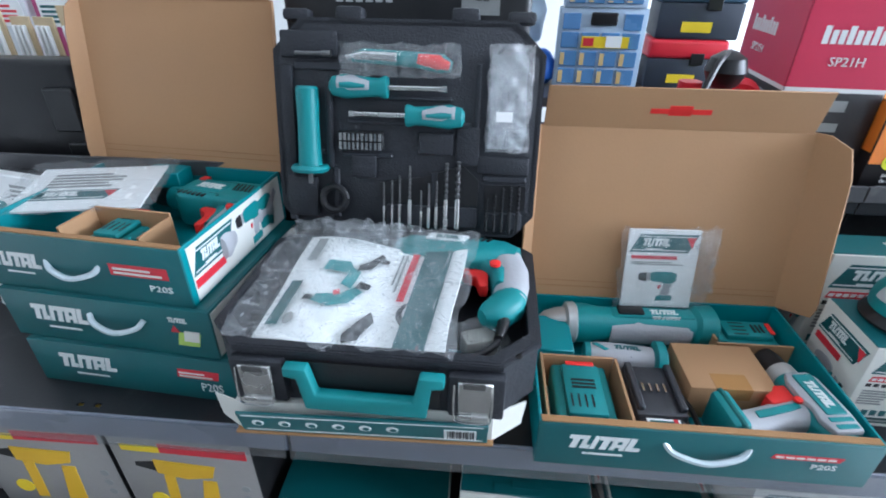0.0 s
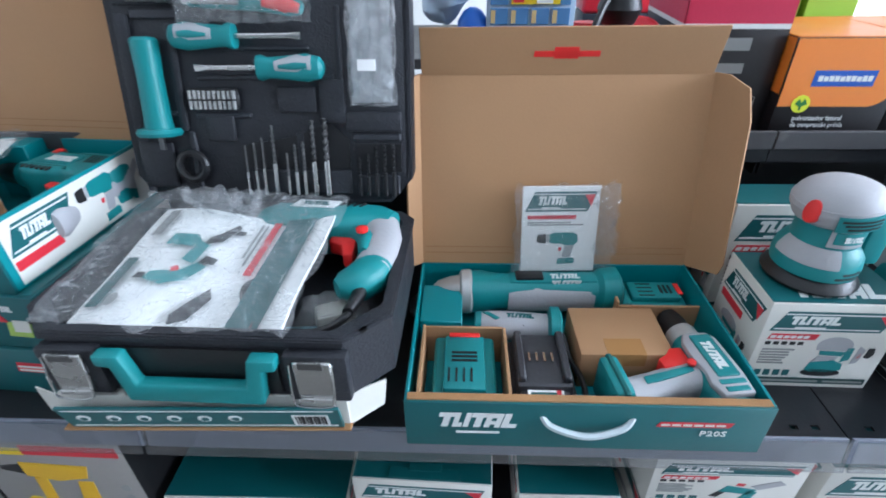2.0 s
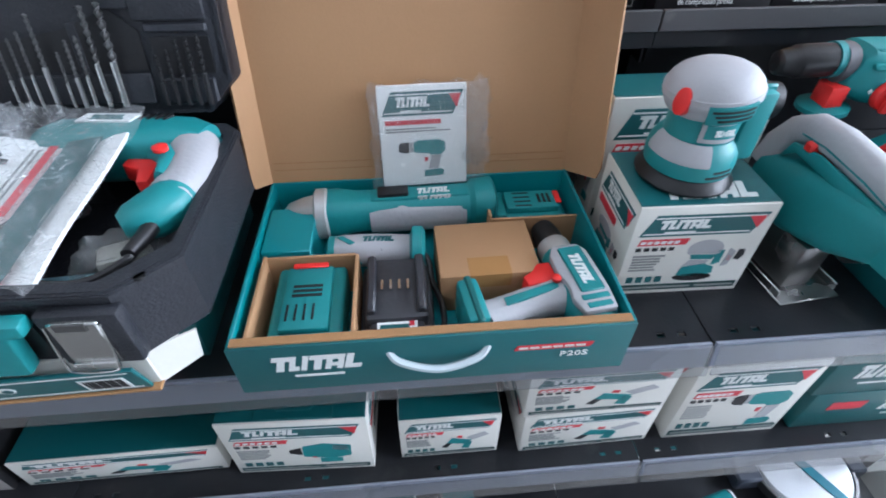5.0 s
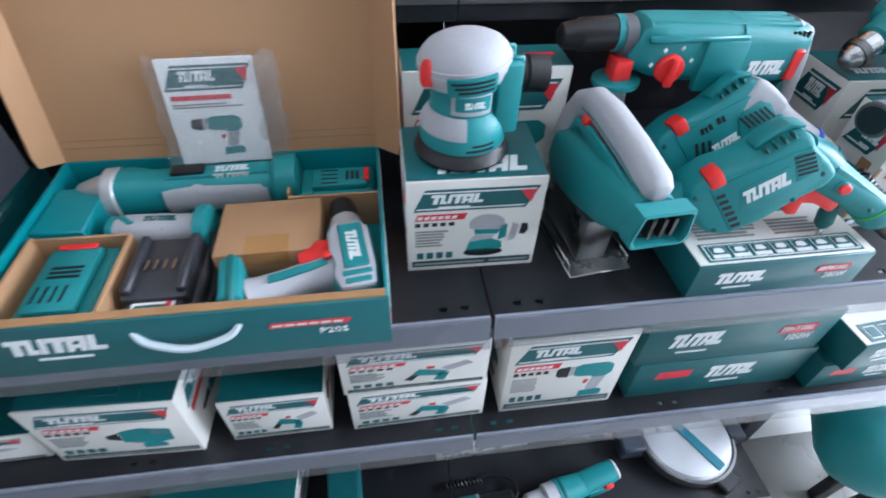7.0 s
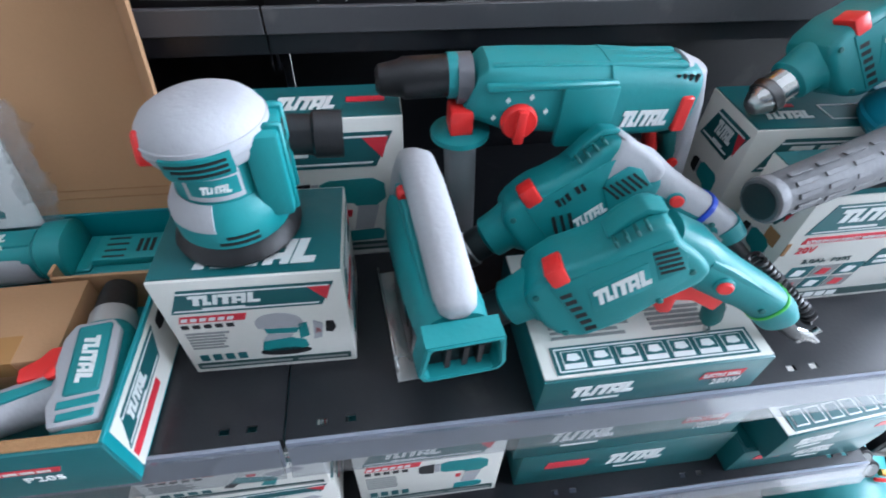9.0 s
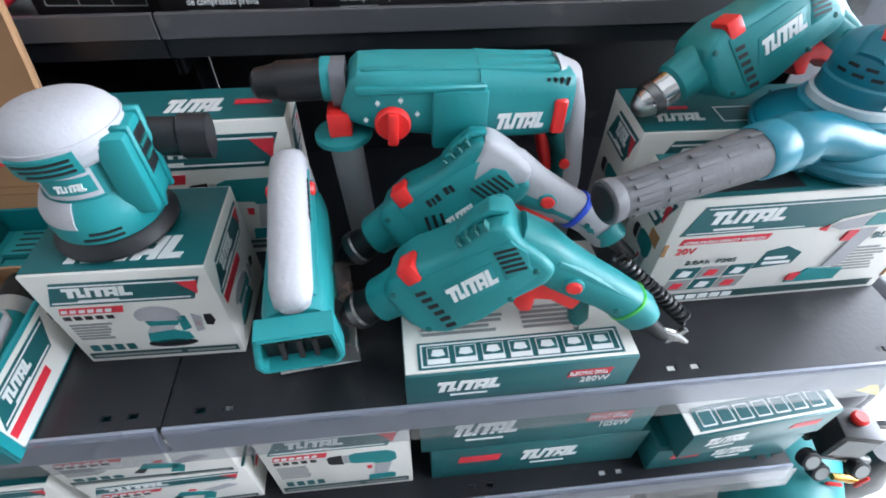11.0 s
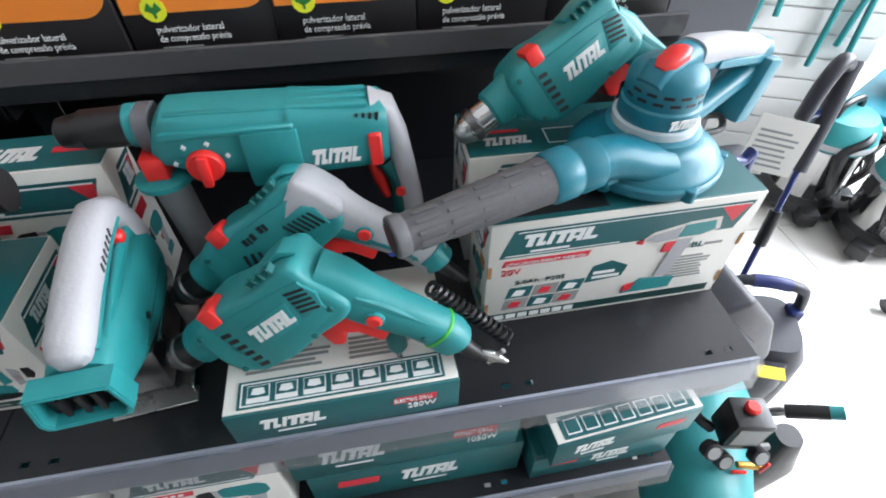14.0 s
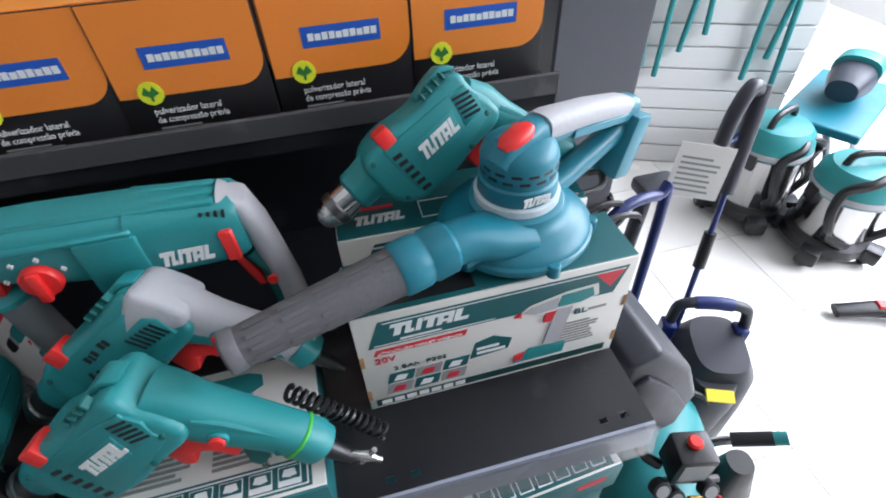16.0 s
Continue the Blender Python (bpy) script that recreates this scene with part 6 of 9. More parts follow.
part("power_button", lathe([(0.0125, -0.006), (0.0120, 0.003), (0.0095, 0.0048), (0.002, 0.0052)], 20, m=pose(-0.0500, -0.0215, 0.1010, 0, -78, 22) @ Matrix.Diagonal((1.15, 0.85, 1, 1))), RED, sa, "red power button")


def on_head(bm):
    bm.transform(HEAD)
    return bm


part("vent_window", on_head(arc_shell([(0.048, 0.0850), (0.0575, 0.0870), (0.0600, 0.0940), (0.0606, 0.1080), (0.055, 0.1095)], 238, 298)), TEAL, sa)
for i in range(3):
    part("vent_slot", on_head(arc_shell([(0.056, 0.0915 + 0.0052 * i), (0.0606 + 0.0003 * i, 0.0915 + 0.0052 * i), (0.0609 + 0.0003 * i, 0.0940 + 0.0052 * i), (0.056, 0.0940 + 0.0052 * i)], 243 + 4 * (2 - i), 293)), BLACK, sa, "dark vent slot", smooth=False)
for i in range(2):
    part("vent_slot", arc_shell([(0.052, 0.0235 + 0.006 * i), (0.0562, 0.0235 + 0.006 * i), (0.0562, 0.0258 + 0.006 * i), (0.052, 0.0258 + 0.006 * i)], 262 + 8 * i, 300), BLACK, sa, "dark vent slot", smooth=False)
for x in (-0.006, 0.028):
    part("bay_rail", block((0.046, x - 0.016, 0.030, 0.0655, x - 0.010, 0.112), bevel=0.002), TEAL, sa)
part("battery_bay", block((0.032, -0.034, 0.032, 0.062, 0.030, 0.108), bevel=0.004, seg=2), TEAL, sa)
part("bay_opening", block((0.0605, -0.022, 0.060, 0.0632, 0.018, 0.100), bevel=0.0008), BLACK, sa, "dark battery socket")
part("bay_contact", block((0.0628, -0.012, 0.074, 0.0645, 0.010, 0.078), (0.0628, -0.012, 0.086, 0.0645, 0.010, 0.090)), TEAL_DARK, sa, smooth=False)
part("dust_port", tube([(0.05, 0.075, 0.018, 0.018), (0.085, 0.072, 0.018, 0.018), (0.088, 0.072, 0.021, 0.021), (0.115, 0.070, 0.021, 0.021)], n=24, p=2, m=Matrix.Translation((0, 0.03, 0))), BLACK, sa, "black dust outlet")

# rotary hammer
rh = thing("rotary_hammer", 0.0, 0.243, 0.0, 0, "teal rotary hammer with grey rear grip and red mode dial", "rotary hammer")
part("chuck", tube([(0.112, 0.234, 0.010, 0.010), (0.116, 0.234, 0.015, 0.015), (0.136, 0.235, 0.018, 0.018), (0.139, 0.235, 0.0205, 0.0205), (0.184, 0.236, 0.0205, 0.0205)], p=2), BLACK, rh, "black quick-change chuck")
part("front_ring", tube([(0.182, 0.236, 0.022, 0.022), (0.192, 0.236, 0.022, 0.022)], p=2), TEAL, rh)
part("clamp_band", tube([(0.191, 0.233, 0.024, 0.024), (0.206, 0.233, 0.024, 0.024)], p=2.4), material("grey_band", srgb(92, 92, 96), 0.45), rh, "grey clamp band")
part("gear_housing", tube([(0.204, 0.230, 0.022, 0.026), (0.212, 0.227, 0.031, 0.032), (0.24, 0.221, 0.036, 0.036), (0.30, 0.216, 0.039, 0.037), (0.342, 0.214, 0.0395, 0.037)], n=28, p=3.4), TEAL, rh)
part("motor_housing", tube([(0.338, 0.2125, 0.0415, 0.039), (0.35, 0.212, 0.0408, 0.0387), (0.41, 0.210, 0.0385, 0.037), (0.434, 0.210, 0.0365, 0.034), (0.440, 0.210, 0.032, 0.030)], n=28, p=3.6), TEAL, rh)
part("side_step", block((0.290, -0.0415, 0.172, 0.348, -0.03, 0.238), bevel=0.004, seg=2), TEAL, rh)
part("side_rail", block((0.215, -0.0395, 0.236, 0.345, -0.03, 0.243), bevel=0.002), TEAL, rh)
for i in range(3):
    part("top_rib", block((0.215, -0.024 + 0.016 * i, 0.248, 0.415, -0.014 + 0.016 * i, 0.2555), bevel=0.003, seg=2, m=Matrix.Translation((0, 0, 0.0065)) @ pose(0, 0, 0, 0, 1.5, 0)), TEAL, rh)
part("dial", lathe([(0.0185, 0.0), (0.0185, 0.005), (0.0165, 0.008)], 32, m=pose(0.250, -0.036, 0.204, 90, 0, 0)), RED, rh, "red mode dial")
part("dial_knob", block((-0.0055, -0.051, -0.020, 0.0055, -0.043, 0.017), bevel=0.003, seg=2, m=pose(0.250, 0, 0.204, 0, 3, 0)), RED, rh, "red dial grip")
for k in range(4):
    a = radians(20 + 50 * k)
    part("dial_sign", ink([rect(-0.0022, -0.0012, 0.0022, 0.0012), rect(-0.0006, -0.003, 0.0006, 0.003)], Matrix.Translation((0.250 + 0.027 * math.cos(a), -0.0398, 0.206 + 0.026 * math.sin(a)))), PRINT_WHITE, rh, smooth=False)
part("speed_slide", block((0.418, -0.039, 0.182, 0.432, -0.030, 0.222), bevel=0.002), RED, rh, "red slide")
part("printed_mark", ink(mark(0.355, 0.192, 0.052, 0.018), Matrix.Translation((0, -0.0388, 0))), PRINT_WHITE, rh, smooth=False)
slots(4, 0.408, 0.237, 0.007, 0, 0.003, 0.012, -0.031, rh, 10)
part("rear_grip", tube([(0.424, 0.242, 0.009, 0.022, 0), (0.440, 0.232, 0.013, 0.022, -50), (0.449, 0.20, 0.014, 0.021, -75), (0.456, 0.155, 0.0145, 0.020, -82), (0.462, 0.105, 0.016, 0.020, -86), (0.463, 0.06, 0.018, 0.021, -88), (0.461, 0.003, 0.020, 0.022, -92)], n=22, p=2.5), GREY, rh, "light grey rubber rear grip")
part("grip_inner", tube([(0.434, 0.168, 0.012, 0.018, -60), (0.447, 0.14, 0.010, 0.018, -80), (0.450, 0.08, 0.010, 0.018, -88)], n=18), TEAL_DARK, rh)
part("trigger", tube([(0.418, 0.165, 0.006, 0.010, -70), (0.426, 0.140, 0.008, 0.011, -75), (0.434, 0.112, 0.006, 0.010, -80)]), RED, rh, "red trigger")
part("lock_button", lathe([(0.006, 0), (0.006, 0.004)], 14, m=pose(0.449, -0.019, 0.128, 90, 0, 0)), RED, rh, "red lock button")
part("handle_clamp", block((0.183, -0.030, 0.184, 0.207, 0.0, 0.212), bevel=0.003, seg=2), RED, rh, "red clamp lever")
AX = Matrix.Translation((0.196, -0.012, 0.186)) @ pose(0, 0, 0, 8, 87, 0)
part("aux_flange", tube([(0.0, 0, 0.018, 0.018), (0.004, 0, 0.031, 0.031), (0.010, 0, 0.031, 0.031), (0.014, 0, 0.02, 0.02)], n=28, p=2, m=AX), TEAL, rh, "teal handle flange")
part("aux_grip", tube([(0.012, 0, 0.016, 0.016), (0.03, 0, 0.0175, 0.0175), (0.11, 0, 0.017, 0.017), (0.165, 0, 0.0165, 0.0165), (0.178, 0, 0.013, 0.013)], n=22, m=AX), material("mid_grey_rubber", srgb(128, 128, 130), 0.6, vary=0.08), rh, "grey side handle")

# three corded drills
def lean_back(bm):
    """Shortens and slants what lies below the motor: the grip runs back from the body."""
    for v in bm.verts:
        if v.co.z < -0.060:
            v.co.z = -0.060 + 0.94 * (v.co.z + 0.060)
        if v.co.z < -0.020:
            v.co.x += 0.17 * (-0.020 - v.co.z)
    return bm


def corded_drill(t, main, chuck, band=None, grey=None, wide=0.031):
    A = 0.010

    def leaned(name, bm, mat, parent, label="", smooth=True):
        return part(name, lean_back(bm), mat, parent, label, smooth)

    leaned("chuck", tube([(-0.024, A, 0.006, 0.006), (-0.021, A, 0.0105, 0.0105), (-0.010, A, 0.0165, 0.0165), (0.006, A, 0.0185, 0.0185), (0.022, A, 0.0185, 0.0185), (0.024, A, 0.014, 0.014)], p=2.0), chuck, t, "drill chuck")
    leaned("chuck_ring", tube([(-0.006, A, 0.0195, 0.0195), (0.003, A, 0.0205, 0.0205), (0.005, A, 0.019, 0.019)], n=28, p=2.0), STEEL_DARK, t, "toothed ring")
    leaned("nose", tube([(0.022, A, 0.0175, 0.0175), (0.026, A, 0.0225, 0.0225), (0.044, A, 0.0235, 0.0235), (0.050, A, 0.0262, 0.0255), (0.066, 0.004, 0.034, 0.029)], n=26, p=2.2), main, t)
    outline = [(0.050, 0.030), (0.062, 0.0405), (0.092, 0.0445), (0.112, 0.040), (0.136, 0.0375), (0.158, 0.0415), (0.180, 0.0430), (0.1925, 0.0350), (0.1905, 0.016), (0.200, -0.010), (0.202, -0.030), (0.186, -0.040), (0.150, -0.0415), (0.112, -0.048), (0.074, -0.0455), (0.056, -0.032), (0.050, -0.012)]
    outline = [(x, 0.95 * z) for x, z in outline]
    leaned("motor_housing", plate(outline, -wide, wide, bevel=0.0085, seg=4), main, t)
    leaned("side_step", plate([(0.078, 0.030), (0.150, 0.026), (0.186, 0.022), (0.186, -0.022), (0.150, -0.030), (0.112, -0.0385), (0.078, -0.036)], -wide - 0.0014, wide + 0.0014, bevel=0.0012), main, t)
    leaned("top_ridge", plate([(0.140, 0.035), (0.160, 0.0395), (0.178, 0.0410), (0.191, 0.0345), (0.1945, 0.0365), (0.180, 0.0475), (0.160, 0.0455), (0.140, 0.0405)], -0.013, 0.013, bevel=0.002), main, t)
    for i in range(4):
        part("ridge_notch", block((0.146 + 0.0095 * i, -0.0315, 0.030, 0.149 + 0.0095 * i, -0.020, 0.0375), bevel=0.0008, m=pose(0, 0, 0, 0, -3, 0)), TEAL_DARK, t, smooth=False)
    leaned("grip", tube([(0.184, 0.008, 0.018, 0.025, -62), (0.190, -0.016, 0.0260, 0.0245, -66), (0.1955, -0.044, 0.0248, 0.0228, -68), (0.2030, -0.070, 0.0226, 0.0216, -69), (0.2110, -0.094, 0.0206, 0.0204, -73), (0.2160, -0.116, 0.0200, 0.0202, -80), (0.2172, -0.134, 0.0206, 0.0206, -88), (0.2160, -0.1455, 0.0186, 0.0188, -94), (0.2150, -0.1490, 0.012, 0.012, -94)], n=26, p=2.5), grey or main, t, "light grey rubber grip" if grey else "")
    if grey:
        leaned("rear_cover", plate([(0.142, 0.005), (0.166, 0.026), (0.187, 0.0370), (0.197, 0.030), (0.206, 0.006), (0.212, -0.018), (0.196, -0.026), (0.168, -0.008)], -wide - 0.0016, wide + 0.0016, bevel=0.0085, seg=4), grey, t, "light grey rear cover")
        leaned("grip_front", tube([(0.176, -0.026, 0.014, 0.0245, -60), (0.188, -0.046, 0.0145, 0.0232, -66), (0.1985, -0.072, 0.0125, 0.0214, -70), (0.2080, -0.100, 0.0105, 0.0200, -75), (0.2135, -0.126, 0.0125, 0.0200, -84), (0.215, -0.142, 0.0150, 0.0184, -90)], n=24, p=2.6), main, t)
        leaned("grip_cap", tube([(0.2195, -0.126, 0.0192, 0.0218, -85), (0.2175, -0.146, 0.0182, 0.0208, -92), (0.2165, -0.151, 0.011, 0.013, -92)], n=24, p=2.6), main, t)
        leaned("vent_panel", plate([(0.143, -0.022), (0.150, 0.004), (0.158, 0.010), (0.181, 0.010), (0.190, 0.0), (0.190, -0.022)], -wide - 0.0036, -wide + 0.002, bevel=0.0012), main, t)
        slots(6, 0.155, -0.004, 0.0058, -0.0008, 0.0026, 0.020, -wide - 0.0032, t, -18)
        leaned("printed_mark", ink(mark(0.108, -0.019, 0.036, 0.0105), Matrix.Translation((0, -wide - 0.0016, 0))), PRINT_WHITE, t, smooth=False)
        slots(3, 0.092, -0.006, 0.0075, -0.003, 0.0035, 0.026, -wide - 0.0012, t, 18)
        leaned("handwritten_note", ink([rect(0.106, 0.012, 0.110, 0.020), rect(0.112, 0.011, 0.1145, 0.019), rect(0.117, 0.012, 0.121, 0.020), rect(0.128, 0.013, 0.132, 0.021), rect(0.134, 0.012, 0.1375, 0.020)], Matrix.Translation((0, -wide - 0.0016, 0))), PRINT_BLACK, t, smooth=False)
    else:
        leaned("mark_panel", plate([(0.098, -0.016), (0.152, -0.014), (0.160, 0.012), (0.106, 0.012)], -wide - 0.0022, -wide + 0.002, bevel=0.0005), main, t)
        leaned("printed_mark", ink(mark(0.104, -0.009, 0.051, 0.0165), Matrix.Translation((0, -wide - 0.0024, 0))), PRINT_WHITE, t, smooth=False)
        leaned("vent_panel", plate([(0.160, -0.012), (0.167, 0.022), (0.184, 0.022), (0.191, 0.004), (0.185, -0.012)], -wide - 0.0018, -wide + 0.002, bevel=0.0008), main, t)
        slots(5, 0.176, 0.016, -0.0005, -0.0056, 0.020, 0.0028, -wide - 0.0012, t, 14)
        slots(6, 0.086, 0.015, 0.0004, -0.0092, 0.0105, 0.0046, -wide - 0.0008, t, 8)
        leaned("grip_inlay", tube([(0.2025, -0.028, 0.007, 0.0236, -66), (0.2085, -0.050, 0.009, 0.0212, -68), (0.2165, -0.080, 0.008, 0.0194, -70), (0.2235, -0.106, 0.006, 0.0184, -76)], n=16, p=3), main, t)
    leaned("trigger", plate([(0.140, -0.040), (0.174, -0.036), (0.190, -0.084), (0.176, -0.090), (0.168, -0.066), (0.158, -0.058), (0.146, -0.070), (0.137, -0.064)], -0.0160, 0.0145, bevel=0.0028), RED, t, "red trigger")
    leaned("button_rim", lathe([(0.009, -0.004), (0.009, 0.0016), (0.0078, 0.0026)], 20, m=pose(0.1985, -0.0228, -0.056, 90, 0, 0)), main, t)
    leaned("lock_button", lathe([(0.0068, -0.002), (0.0068, 0.0042), (0.0054, 0.0056)], 18, m=pose(0.1985, -0.0228, -0.056, 90, 0, 0)), RED, t, "red lock button")
    leaned("mode_slide", block((0.080, -wide - 0.0016, 0.0255, 0.098, -0.006, 0.0462), bevel=0.0025, seg=2), RED, t, "red slide button")
    for x, z in ((0.064, -0.026), (0.062, 0.026), (0.150, -0.034), (0.187, -0.018), (0.210, -0.108)):
        leaned("screw", lathe([(0.003, 0), (0.003, 0.0016), (0.0022, 0.0022)], 10, m=pose(x, -wide + 0.0002 if x < 0.2 else -0.0205, z, 90, 0, 0)), TEAL_DARK, t)
    if band:
        leaned("band", tube([(0.2100, -0.0905, 0.0225, 0.0222, -74), (0.2106, -0.0935, 0.0229, 0.0226, -74), (0.2112, -0.0965, 0.0225, 0.0222, -74)] if grey else [(0.2160, -0.1185, 0.0208, 0.0210, -81), (0.2164, -0.120, 0.0213, 0.0215, -81), (0.2166, -0.1218, 0.0208, 0.0210, -81)], n=26, p=2.6), band, t, "coloured tie")
    leaned("cord_sleeve", tube([(0.2165, -0.146, 0.0110, 0.0110, -90), (0.2165, -0.162, 0.0085, 0.0085, -88), (0.2185, -0.184, 0.0065, 0.0065, -80), (0.2195, -0.190, 0.004, 0.004, -80)], n=14), BLACK, t, "black cord sleeve")


d1 = thing("impact_drill", 0.206, 0.154, 0.068, 6, "teal corded drill with grey back, leaning over a carton", "drill", "corded drills", ry=-35, rx=-22)
corded_drill(d1, TEAL, BLACK, material("blue_tie", srgb(30, 70, 190), 0.4), GREY)
d2 = thing("electric_drill", 0.210, 0.075, 0.057, -3, "teal corded drill with red trigger, leaning on its carton", "drill", "corded drills", ry=-36, rx=-13)
corded_drill(d2, TEAL, BLACK, material("green_tie", srgb(60, 170, 60), 0.4))
part("chuck_key", lean_back(tube([(0.222, -0.176, 0.0035, 0.0035), (0.226, -0.192, 0.0085, 0.0045), (0.229, -0.200, 0.0045, 0.003), (0.231, -0.207, 0.003, 0.003)], n=10)), STEEL, d2, "steel chuck key")
part("key_bar", lean_back(tube([(0.216, -0.196, 0.003, 0.003), (0.240, -0.190, 0.003, 0.003)], n=8)), STEEL, d2, "steel cross bar")
part("key_holder", tube([(0.196, -0.090, 0.006, 0.006, -120), (0.192, -0.098, 0.0105, 0.008, -120), (0.184, -0.112, 0.0105, 0.008, -120), (0.180, -0.118, 0.006, 0.005, -120)], n=14), TEAL_DARK, d2, "dark teal key holder")
part("key_shank", tube([(0.181, -0.116, 0.0032, 0.0032, -120), (0.173, -0.130, 0.0032, 0.0032, -120)], n=8), STEEL, d2, "steel key shank")
coil = []
for k in range(150):
    a, u = k * 0.62, k / 149
    coil.append((0.232 + 0.008 * u + 0.0068 * math.cos(a), 0.026 + 0.0075 * math.sin(a), -0.088 - 0.115 * u))
part("coiled_cord", lean_back(wire(coil, 0.0025, 5)), BLACK, d2, "coiled black cord")
d3 = thing("electric_drill", 0.544, 0.232, 0.195, 16, "teal corded drill with bright chuck, lying on a carton", "drill", "corded drills", ry=-30, rx=-22)
corded_drill(d3, TEAL, STEEL)
part("cable", lean_back(wire([(0.219, 0, -0.188), (0.232, -0.005, -0.200), (0.215, -0.02, -0.205), (0.18, -0.03, -0.17), (0.19, -0.02, -0.13), (0.22, 0.0, -0.09)], 0.0045)), BLACK, d3, "black power cable")

# jigsaw: body along y, nose to the back
js = thing("jigsaw", 0.154, 0.030, 0.022, 96, "teal cordless jigsaw with long light grey handle and steel base", "jigsaw", rx=2)
part("motor_body", tube([(-0.026, 0.115, 0.023, 0.027), (-0.010, 0.111, 0.030, 0.029), (0.04, 0.097, 0.042, 0.030), (0.10, 0.084, 0.046, 0.0305), (0.15, 0.077, 0.043, 0.030), (0.172, 0.078, 0.034, 0.026)], n=28, p=3.0), TEAL, js)
part("handle", tube([(-0.024, 0.142, 0.008, 0.009, 12), (-0.020, 0.144, 0.0125, 0.0145, 12), (-0.008, 0.148, 0.0165, 0.0172, 12), (0.04, 0.156, 0.0185, 0.0178, 10), (0.10, 0.163, 0.019, 0.0178, 4), (0.135, 0.162, 0.0185, 0.0172, -18), (0.157, 0.150, 0.018, 0.0168, -50), (0.170, 0.125, 0.021, 0.019, -80), (0.172, 0.095, 0.026, 0.022, -90)], n=24, p=2.5), GREY, js, "long light grey rubber handle")
for y in (-0.0212, 0.015):
    part("handle_side", plate([(-0.012, 0.134), (0.04, 0.142), (0.10, 0.149), (0.14, 0.144), (0.150, 0.118), (0.13, 0.134), (0.08, 0.130), (0.0, 0.118)], y, y + 0.0062, bevel=0.002), TEAL, js)
part("lock_button", block((0.110, -0.0232, 0.143, 0.124, 0.0232, 0.156), bevel=0.003), RED, js, "red lock button")
part("trigger", block((0.092, -0.010, 0.126, 0.122, 0.010, 0.146), bevel=0.003), RED, js, "red trigger")
SOCKET = pose(-0.042, 0, 0.043)
part("battery_mouth", rim([(-0.034, -0.03), (0.034, -0.03), (0.04, -0.018), (0.034, 0.03), (-0.034, 0.03), (-0.04, -0.018)], [(-0.029, -0.025), (0.029, -0.025), (0.034, -0.016), (0.029, 0.025), (-0.029, 0.025), (-0.034, -0.016)], 0, 0.022), TEAL, js, "teal battery socket").matrix_basis = SOCKET @ pose(0.016, 0, 0.072, 90, 0, -90) @ Matrix.Diagonal((0.90, 0.76, 1.0, 1.0))
part("mouth_inside", block((0.008, -0.027, 0.050, 0.012, 0.027, 0.093), m=SOCKET), BLACK, js, "dark socket", smooth=False)
part("mouth_contact", block((-0.002, -0.016, 0.06, 0.009, -0.012, 0.084), (-0.002, -0.004, 0.06, 0.009, 0.0, 0.084), (-0.002, 0.010, 0.06, 0.009, 0.014, 0.084), m=SOCKET), BLACK, js, smooth=False)
part("base_plate", block((0.02, -0.046, -0.021, 0.172, 0.040, -0.018), (0.03, -0.046, -0.018, 0.172, -0.043, -0.006), (0.03, 0.037, -0.018, 0.172, 0.040, -0.006), bevel=0.001, m=pose(0, 0, 0, -2, 0, 0)), STEEL, js, "bright steel base plate")
part("base_bracket", block((0.045, -0.022, -0.02, 0.15, 0.022, 0.050), bevel=0.006, seg=2), STEEL_DARK, js)
part("blade", block((0.155, -0.001, 0.0, 0.165, 0.001, 0.05)), STEEL_DARK, js, smooth=False)
part("blade_guard", tube([(0.168, 0.03, 0.024, 0.024), (0.182, 0.03, 0.022, 0.022)], n=20), FROST, js, "clear guard")
part("handle_seam", tube([(-0.010, 0.152, 0.003, 0.0180, 12), (0.04, 0.163, 0.003, 0.0188, 10), (0.10, 0.170, 0.003, 0.0188, 4), (0.138, 0.168, 0.003, 0.0182, -20)], n=14, p=3, m=Matrix.Translation((0, -0.0008, -0.012))), TEAL, js, "teal seam along the handle")
part("handwritten_note", ink([[(0.060 + 0.0085 * k, 0.158 + 0.0008 * k), (0.0618 + 0.0085 * k, 0.158 + 0.0008 * k), (0.0645 + 0.0085 * k, 0.166 + 0.0008 * k), (0.0627 + 0.0085 * k, 0.166 + 0.0008 * k)] for k in range(6)], pose(0, -0.0182, 0)), PRINT_BLACK, js, "black handwriting", smooth=False)
part("seam_line", block((0.03, -0.0308, 0.082, 0.15, -0.0295, 0.0832), (0.05, -0.0308, 0.060, 0.14, -0.0295, 0.0612)), TEAL_DARK, js, smooth=False)
for z in (0.055, 0.092):
    part("screw_hole", lathe([(0.004, 0), (0.004, 0.002)], 10, m=pose(0.06, -0.0300, z, 90, 0, 0)), BLACK, js, smooth=False)

